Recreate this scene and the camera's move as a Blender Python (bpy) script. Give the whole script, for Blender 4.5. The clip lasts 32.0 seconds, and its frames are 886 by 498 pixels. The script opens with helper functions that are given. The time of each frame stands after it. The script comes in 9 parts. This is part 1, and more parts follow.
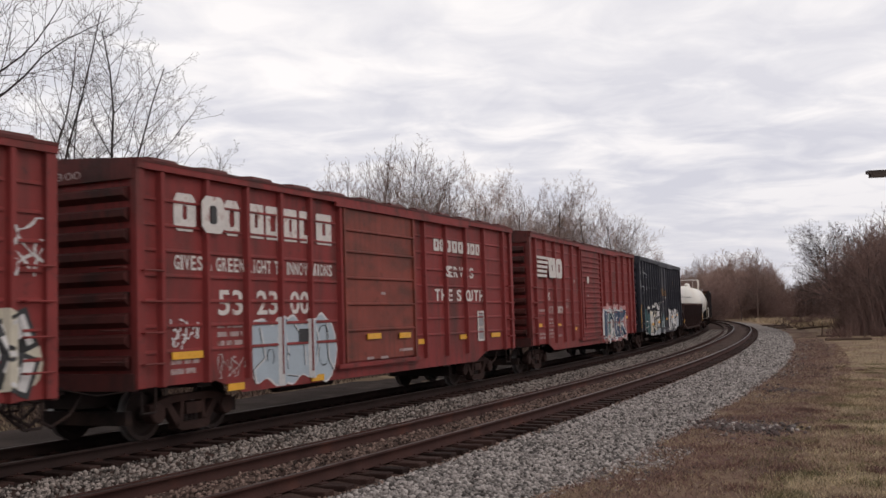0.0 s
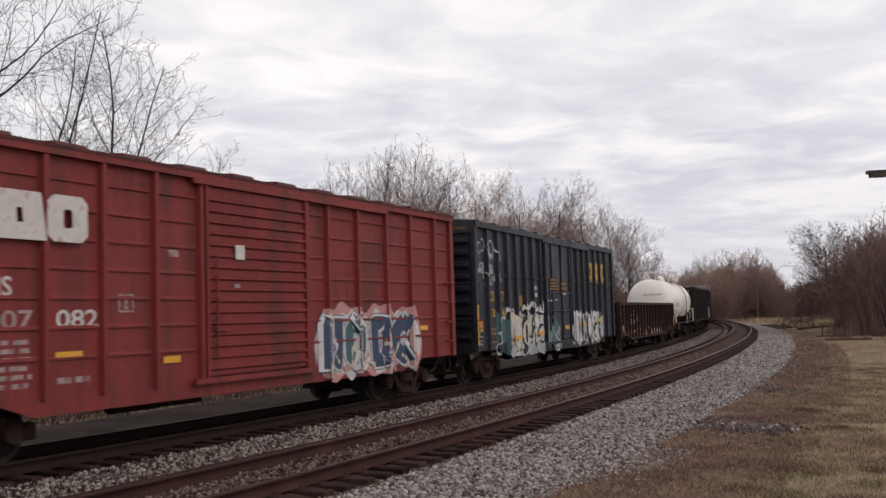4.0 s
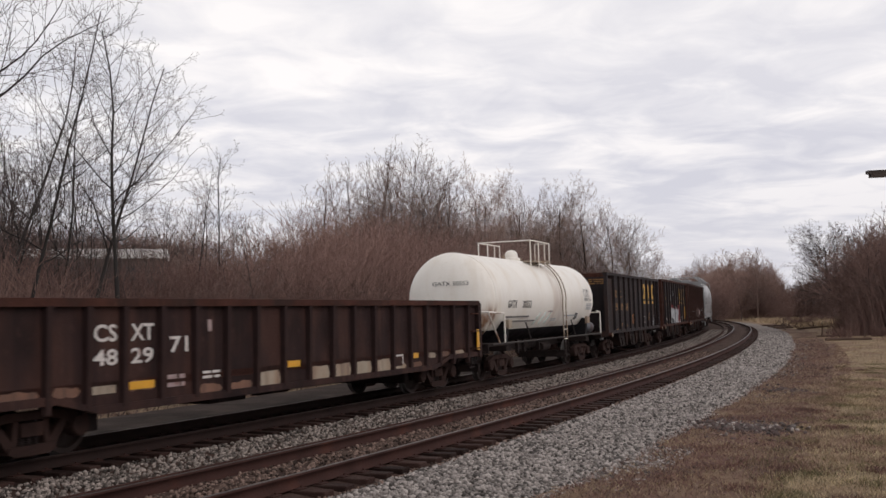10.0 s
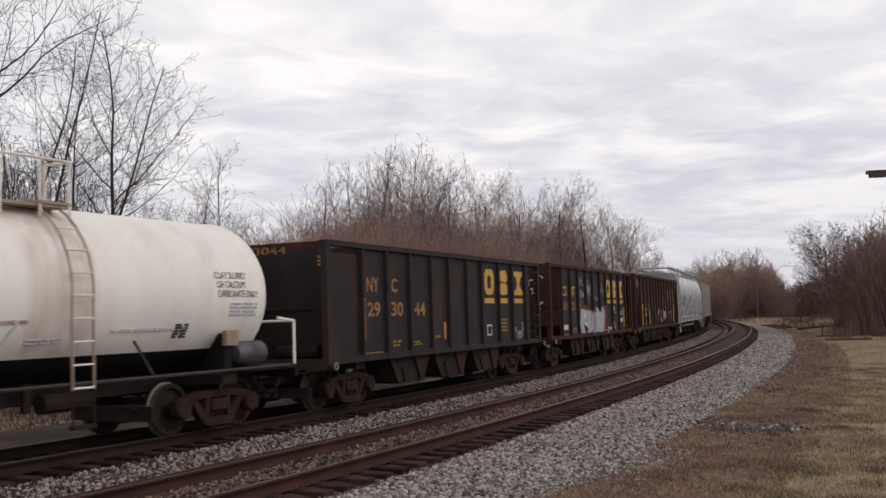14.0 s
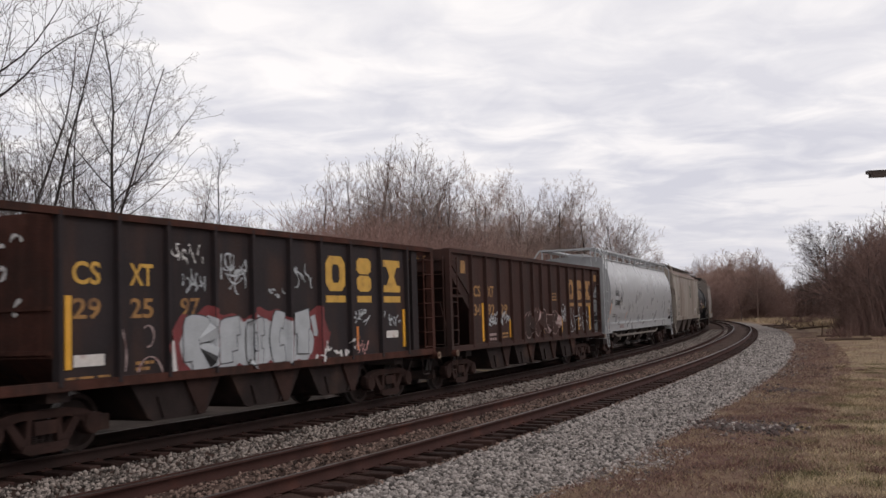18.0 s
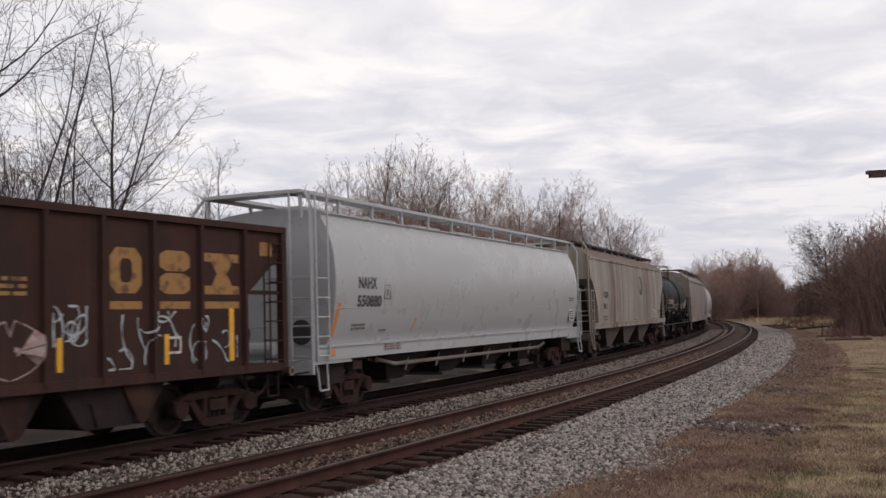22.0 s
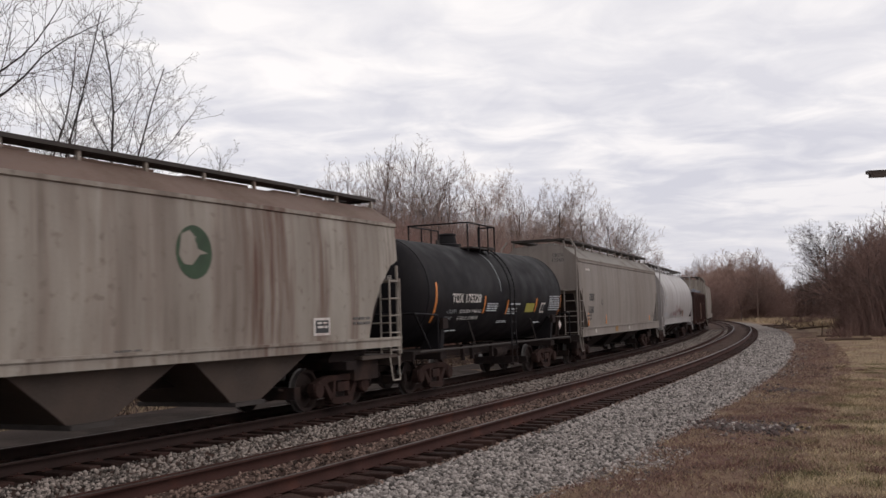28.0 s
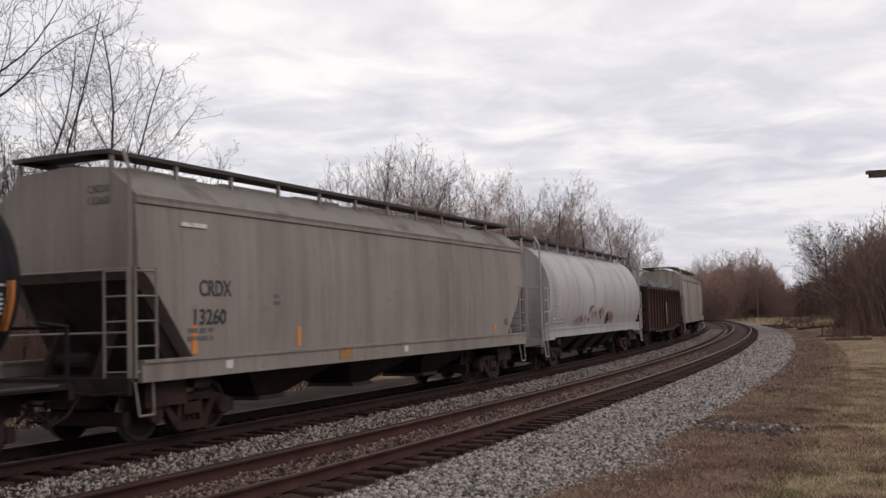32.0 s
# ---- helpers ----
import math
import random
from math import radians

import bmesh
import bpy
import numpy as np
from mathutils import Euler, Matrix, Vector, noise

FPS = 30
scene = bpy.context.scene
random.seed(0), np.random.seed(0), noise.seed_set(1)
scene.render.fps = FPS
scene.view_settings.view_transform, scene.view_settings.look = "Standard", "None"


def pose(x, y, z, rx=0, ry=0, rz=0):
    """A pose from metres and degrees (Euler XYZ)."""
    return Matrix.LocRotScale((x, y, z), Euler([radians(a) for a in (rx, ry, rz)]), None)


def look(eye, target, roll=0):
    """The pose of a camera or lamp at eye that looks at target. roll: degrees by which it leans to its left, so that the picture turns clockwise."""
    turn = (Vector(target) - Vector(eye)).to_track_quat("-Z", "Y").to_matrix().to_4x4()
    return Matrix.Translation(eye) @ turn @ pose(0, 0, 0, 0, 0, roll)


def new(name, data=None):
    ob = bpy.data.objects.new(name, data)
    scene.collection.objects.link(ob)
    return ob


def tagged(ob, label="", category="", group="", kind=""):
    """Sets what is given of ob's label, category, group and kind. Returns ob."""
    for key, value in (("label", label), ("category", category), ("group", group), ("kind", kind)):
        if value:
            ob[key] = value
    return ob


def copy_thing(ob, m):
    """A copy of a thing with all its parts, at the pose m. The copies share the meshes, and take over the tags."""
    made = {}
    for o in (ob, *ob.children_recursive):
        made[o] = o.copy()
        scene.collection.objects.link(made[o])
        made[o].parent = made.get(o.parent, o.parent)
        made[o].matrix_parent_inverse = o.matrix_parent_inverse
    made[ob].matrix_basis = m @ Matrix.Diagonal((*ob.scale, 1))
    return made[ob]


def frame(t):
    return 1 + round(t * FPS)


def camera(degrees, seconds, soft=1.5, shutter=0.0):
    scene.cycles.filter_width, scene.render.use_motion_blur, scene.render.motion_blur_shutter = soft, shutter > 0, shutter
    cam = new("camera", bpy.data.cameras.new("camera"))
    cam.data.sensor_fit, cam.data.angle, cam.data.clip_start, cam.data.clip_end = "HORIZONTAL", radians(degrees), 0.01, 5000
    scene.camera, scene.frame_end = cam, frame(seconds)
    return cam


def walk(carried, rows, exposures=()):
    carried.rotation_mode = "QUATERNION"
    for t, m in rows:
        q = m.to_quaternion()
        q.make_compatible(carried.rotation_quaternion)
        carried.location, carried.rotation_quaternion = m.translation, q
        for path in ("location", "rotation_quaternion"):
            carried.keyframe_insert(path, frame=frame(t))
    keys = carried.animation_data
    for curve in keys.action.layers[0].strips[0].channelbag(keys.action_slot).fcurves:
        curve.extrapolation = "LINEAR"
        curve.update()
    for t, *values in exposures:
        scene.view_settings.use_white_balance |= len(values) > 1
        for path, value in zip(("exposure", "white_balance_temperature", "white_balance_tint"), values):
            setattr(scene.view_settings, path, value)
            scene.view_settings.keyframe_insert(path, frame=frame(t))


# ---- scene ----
cam = camera(47.08, 32.0, soft=1.5, shutter=0.35)
EYE_HEIGHT = 2.062
walk(cam, [(t, look((0, 0, EYE_HEIGHT), (0, 100 * math.cos(0.060075), EYE_HEIGHT + 100 * math.sin(0.060075)), roll=-0.772))
           for t in (0.0, 32.0)], exposures=[(0.0, 0.0, 6680, 15), (32.0, 0.0, 6680, 15)])

# ---- light: an overcast winter sky and a veiled sun ----
SUN_ELEVATION, SUN_ROTATION = radians(38), radians(122)


def make_world():
    world = bpy.data.worlds.new("sky")
    scene.world = world
    world.use_nodes = True
    tree = world.node_tree
    tree.nodes.clear()
    add, link = tree.nodes.new, tree.links.new
    out, back = add("ShaderNodeOutputWorld"), add("ShaderNodeBackground")
    sky = add("ShaderNodeTexSky")
    sky.sky_type, sky.sun_disc = "NISHITA", False
    sky.sun_elevation, sky.sun_rotation = SUN_ELEVATION, SUN_ROTATION
    coord, split = add("ShaderNodeTexCoord"), add("ShaderNodeSeparateXYZ")
    link(coord.outputs["Generated"], split.inputs[0])
    # the cloud deck is flat: directions are met with a plane overhead
    up = add("ShaderNodeMath")
    up.operation = "MAXIMUM"
    up.inputs[1].default_value = 0.0
    link(split.outputs["Z"], up.inputs[0])
    lift = add("ShaderNodeMath")
    lift.inputs[1].default_value = 0.115
    link(up.outputs[0], lift.inputs[0])
    flat = []
    for axis in "XY":
        div = add("ShaderNodeMath")
        div.operation = "DIVIDE"
        link(split.outputs[axis], div.inputs[0])
        link(lift.outputs[0], div.inputs[1])
        flat.append(div)
    deck = add("ShaderNodeCombineXYZ")
    link(flat[0].outputs[0], deck.inputs[0])
    link(flat[1].outputs[0], deck.inputs[1])
    big, small = add("ShaderNodeTexNoise"), add("ShaderNodeTexNoise")
    for node, scale, detail in ((big, 0.75, 5.0), (small, 3.4, 7.0)):
        node.inputs["Scale"].default_value, node.inputs["Detail"].default_value = scale, detail
        node.inputs["Roughness"].default_value = 0.55
        node.inputs["Distortion"].default_value = 0.5
        link(deck.outputs[0], node.inputs["Vector"])
    mixed = add("ShaderNodeMix")
    mixed.inputs["Factor"].default_value = 0.46
    link(big.outputs["Fac"], mixed.inputs["A"])
    link(small.outputs["Fac"], mixed.inputs["B"])
    ramp = add("ShaderNodeValToRGB")
    ramp.color_ramp.elements[0].position, ramp.color_ramp.elements[1].position = 0.415, 0.585
    ramp.color_ramp.elements[0].color = (0.610, 0.636, 0.708, 1)
    ramp.color_ramp.elements[1].color = (0.985, 0.985, 0.97, 1)
    mid = ramp.color_ramp.elements.new(0.49)
    mid.color = (0.745, 0.766, 0.808, 1)
    link(mixed.outputs["Result"], ramp.inputs[0])
    # the deck is thinner overhead
    high = add("ShaderNodeMapRange")
    high.inputs["From Min"].default_value, high.inputs["From Max"].default_value = 0.12, 0.34
    high.inputs["To Min"].default_value, high.inputs["To Max"].default_value = 0.0, 0.66
    link(up.outputs[0], high.inputs["Value"])
    bright = add("ShaderNodeMix")
    bright.data_type = "RGBA"
    bright.inputs["B"].default_value = (0.92, 0.93, 0.92, 1)
    link(high.outputs[0], bright.inputs["Factor"])
    link(ramp.outputs[0], bright.inputs["A"])
    haze = add("ShaderNodeMapRange")
    haze.inputs["From Min"].default_value, haze.inputs["From Max"].default_value = 0.02, 0.20
    haze.inputs["To Min"].default_value, haze.inputs["To Max"].default_value = 0.75, 0.0
    link(up.outputs[0], haze.inputs["Value"])
    pale = add("ShaderNodeMix")
    pale.data_type = "RGBA"
    pale.inputs["B"].default_value = (0.645, 0.665, 0.722, 1)
    link(haze.outputs[0], pale.inputs["Factor"])
    link(bright.outputs["Result"], pale.inputs["A"])
    # sky above the view's top edge is dimmed to lower the light on the scene
    thick = add("ShaderNodeMapRange")
    thick.interpolation_type = "SMOOTHSTEP"
    thick.inputs["From Min"].default_value, thick.inputs["From Max"].default_value = 0.30, 0.75
    thick.inputs["To Min"].default_value, thick.inputs["To Max"].default_value = 1.0, 0.62
    link(up.outputs[0], thick.inputs["Value"])
    deep = add("ShaderNodeVectorMath")
    deep.operation = "SCALE"
    link(pale.outputs["Result"], deep.inputs[0])
    link(thick.outputs[0], deep.inputs["Scale"])
    dim = add("ShaderNodeMix")
    dim.data_type, dim.blend_type = "RGBA", "ADD"
    dim.inputs["Factor"].default_value = 0.006
    link(deep.outputs[0], dim.inputs["A"])
    link(sky.outputs[0], dim.inputs["B"])
    link(dim.outputs["Result"], back.inputs["Color"])
    back.inputs["Strength"].default_value = 1.0
    link(back.outputs[0], out.inputs[0])


make_world()
sun = new("sun", bpy.data.lights.new("sun", "SUN"))
sun.data.energy, sun.data.angle, sun.data.color = 0.6, radians(30), (1.0, 0.96, 0.92)
sun.rotation_euler = (Vector((0, 0, 0)) - Vector((math.sin(SUN_ROTATION) * math.cos(SUN_ELEVATION),
                      math.cos(SUN_ROTATION) * math.cos(SUN_ELEVATION), math.sin(SUN_ELEVATION)))).to_track_quat("-Z", "Y").to_euler()

# ---- materials ----


def material(name, colour, rough=0.7, metal=0.0, vary=0.25, scale=3.0, fine=40.0, bump=0.15, stain=None, stain_amount=0.0,
             stain_scale=(1.2, 1.2, 1.2), stain_sharp=0.12, island=False, specular=0.5, coords="Object", alike=0.0, runs=None, grime=None):
    """A weathered surface: base colour with coarse and fine variation, patches of stain, and fine relief."""
    m = bpy.data.materials.new(name)
    m.use_nodes = True
    tree = m.node_tree
    add, link = tree.nodes.new, tree.links.new
    shader = tree.nodes["Principled BSDF"]
    shader.inputs["Metallic"].default_value = metal
    shader.inputs["Specular IOR Level"].default_value = specular
    coord, info = add("ShaderNodeTexCoord"), add("ShaderNodeObjectInfo")
    place = add("ShaderNodeVectorMath")
    place.operation = "MULTIPLY_ADD"
    place.inputs[1].default_value = (1, 1, 1)
    link(coord.outputs[coords], place.inputs[0])
    shift = add("ShaderNodeMath")
    shift.operation = "MULTIPLY"
    shift.inputs[1].default_value = alike
    link(info.outputs["Random"], shift.inputs[0])
    link(shift.outputs[0], place.inputs[2])

    def noise_at(size, detail=4.0, stretch=None):
        node = add("ShaderNodeTexNoise")
        node.inputs["Scale"].default_value, node.inputs["Detail"].default_value = size, detail
        source = place
        if stretch:
            source = add("ShaderNodeVectorMath")
            source.operation = "MULTIPLY"
            source.inputs[1].default_value = stretch
            link(place.outputs[0], source.inputs[0])
        link(source.outputs[0], node.inputs["Vector"])
        return node

    coarse, grain = noise_at(scale), noise_at(fine, 3.0)
    both = add("ShaderNodeMix")
    both.inputs["Factor"].default_value = 0.4
    link(coarse.outputs["Fac"], both.inputs["A"])
    link(grain.outputs["Fac"], both.inputs["B"])
    fac = both.outputs["Result"]
    if island or alike:
        rnd = info.outputs["Random"]
        if island:
            rnd = add("ShaderNodeNewGeometry").outputs["Random Per Island"]
        extra = add("ShaderNodeMix")
        extra.inputs["Factor"].default_value = 0.5
        link(fac, extra.inputs["A"])
        link(rnd, extra.inputs["B"])
        fac = extra.outputs["Result"]
    spread = add("ShaderNodeMapRange")
    spread.inputs["From Min"].default_value, spread.inputs["From Max"].default_value = 0.3, 0.7
    spread.inputs["To Min"].default_value, spread.inputs["To Max"].default_value = 1 - vary, 1 + vary
    link(fac, spread.inputs["Value"])
    tone = add("ShaderNodeVectorMath")
    tone.operation = "SCALE"
    tone.inputs[0].default_value = colour[:3]
    link(spread.outputs[0], tone.inputs["Scale"])
    final = tone.outputs[0]
    if stain:
        patch = noise_at(1.0, 6.0, stain_scale)
        mask = add("ShaderNodeMapRange")
        mask.interpolation_type = "SMOOTHSTEP"
        edge = 0.72 - 0.4 * stain_amount
        mask.inputs["From Min"].default_value, mask.inputs["From Max"].default_value = edge - stain_sharp, edge + stain_sharp
        link(patch.outputs["Fac"], mask.inputs["Value"])
        over = add("ShaderNodeMix")
        over.data_type = "RGBA"
        over.inputs["B"].default_value = (*stain, 1)
        link(mask.outputs[0], over.inputs["Factor"])
        link(final, over.inputs["A"])
        final = over.outputs["Result"]
    if runs:
        # rust that has run down the sheets, in fields along the wagon: colour, rows of place, half width and strength
        along = add("ShaderNodeSeparateXYZ")
        link(place.outputs[0], along.inputs[0])
        total = None
        for where, wide, strength, *height in runs[1]:
            off = add("ShaderNodeMath")
            off.operation = "SUBTRACT"
            off.inputs[1].default_value = where
            link(along.outputs["X"], off.inputs[0])
            away = add("ShaderNodeMath")
            away.operation = "ABSOLUTE"
            link(off.outputs[0], away.inputs[0])
            field = add("ShaderNodeMapRange")
            field.interpolation_type = "SMOOTHSTEP"
            field.inputs["From Min"].default_value, field.inputs["From Max"].default_value = wide * 0.5, wide * 1.2
            field.inputs["To Min"].default_value, field.inputs["To Max"].default_value = strength, 0.0
            link(away.outputs[0], field.inputs["Value"])
            if height:
                below = add("ShaderNodeMapRange")
                below.interpolation_type = "SMOOTHSTEP"
                below.inputs["From Min"].default_value, below.inputs["From Max"].default_value = height[0] - 0.75, height[0]
                below.inputs["To Min"].default_value, below.inputs["To Max"].default_value = 1.0, 0.0
                link(along.outputs["Z"], below.inputs["Value"])
                limit = add("ShaderNodeMath")
                limit.operation = "MULTIPLY"
                link(field.outputs[0], limit.inputs[0])
                link(below.outputs[0], limit.inputs[1])
                field = limit
            if total:
                join = add("ShaderNodeMath")
                link(total.outputs[0], join.inputs[0])
                link(field.outputs[0], join.inputs[1])
                total = join
            else:
                total = field
        run = noise_at(1.0, 7.0, (4.6, 4.6, 0.34))
        cut = add("ShaderNodeMapRange")
        cut.interpolation_type = "SMOOTHSTEP"
        cut.inputs["From Min"].default_value, cut.inputs["From Max"].default_value = 0.27, 0.74
        link(run.outputs["Fac"], cut.inputs["Value"])
        amount = add("ShaderNodeMath")
        amount.operation, amount.use_clamp = "MULTIPLY", True
        link(total.outputs[0], amount.inputs[0])
        link(cut.outputs[0], amount.inputs[1])
        rusty = add("ShaderNodeMix")
        rusty.data_type = "RGBA"
        rusty.inputs["B"].default_value = (*runs[0], 1)
        link(amount.outputs[0], rusty.inputs["Factor"])
        link(final, rusty.inputs["A"])
        final = rusty.outputs["Result"]
    if grime:
        # dirt washed down in thin streaks, thick in some places and almost absent in others, and scuffs
        wash, where_thick, scuff = noise_at(1.0, 8.0, (6.5, 6.5, 0.32)), noise_at(0.55, 3.0), noise_at(5.5, 8.0)
        drawn = add("ShaderNodeMapRange")
        drawn.interpolation_type = "SMOOTHSTEP"
        drawn.inputs["From Min"].default_value, drawn.inputs["From Max"].default_value = 0.42, 0.72
        link(wash.outputs["Fac"], drawn.inputs["Value"])
        thick = add("ShaderNodeMapRange")
        thick.inputs["From Min"].default_value, thick.inputs["From Max"].default_value = 0.35, 0.62
        link(where_thick.outputs["Fac"], thick.inputs["Value"])
        rubbed = add("ShaderNodeMapRange")
        rubbed.inputs["From Min"].default_value, rubbed.inputs["From Max"].default_value = 0.60, 0.72
        rubbed.inputs["To Max"].default_value = 0.7
        link(scuff.outputs["Fac"], rubbed.inputs["Value"])
        dirt = add("ShaderNodeMath")
        dirt.operation = "MULTIPLY_ADD"
        link(drawn.outputs[0], dirt.inputs[0])
        link(thick.outputs[0], dirt.inputs[1])
        link(rubbed.outputs[0], dirt.inputs[2])
        share = add("ShaderNodeMath")
        share.operation, share.use_clamp = "MULTIPLY", True
        share.inputs[1].default_value = grime[1]
        link(dirt.outputs[0], share.inputs[0])
        soiled = add("ShaderNodeMix")
        soiled.data_type = "RGBA"
        soiled.inputs["B"].default_value = (*grime[0], 1)
        link(share.outputs[0], soiled.inputs["Factor"])
        link(final, soiled.inputs["A"])
        final = soiled.outputs["Result"]
    link(final, shader.inputs["Base Color"])
    gloss = add("ShaderNodeMapRange")
    gloss.inputs["From Min"].default_value, gloss.inputs["From Max"].default_value = 0.3, 0.7
    gloss.inputs["To Min"].default_value, gloss.inputs["To Max"].default_value = max(rough - 0.12, 0.05), min(rough + 0.12, 1)
    link(grain.outputs["Fac"], gloss.inputs["Value"])
    link(gloss.outputs[0], shader.inputs["Roughness"])
    if bump:
        relief = add("ShaderNodeBump")
        relief.inputs["Strength"].default_value, relief.inputs["Distance"].default_value = bump, 0.02
        link(grain.outputs["Fac"], relief.inputs["Height"])
        link(relief.outputs[0], shader.inputs["Normal"])
    return m


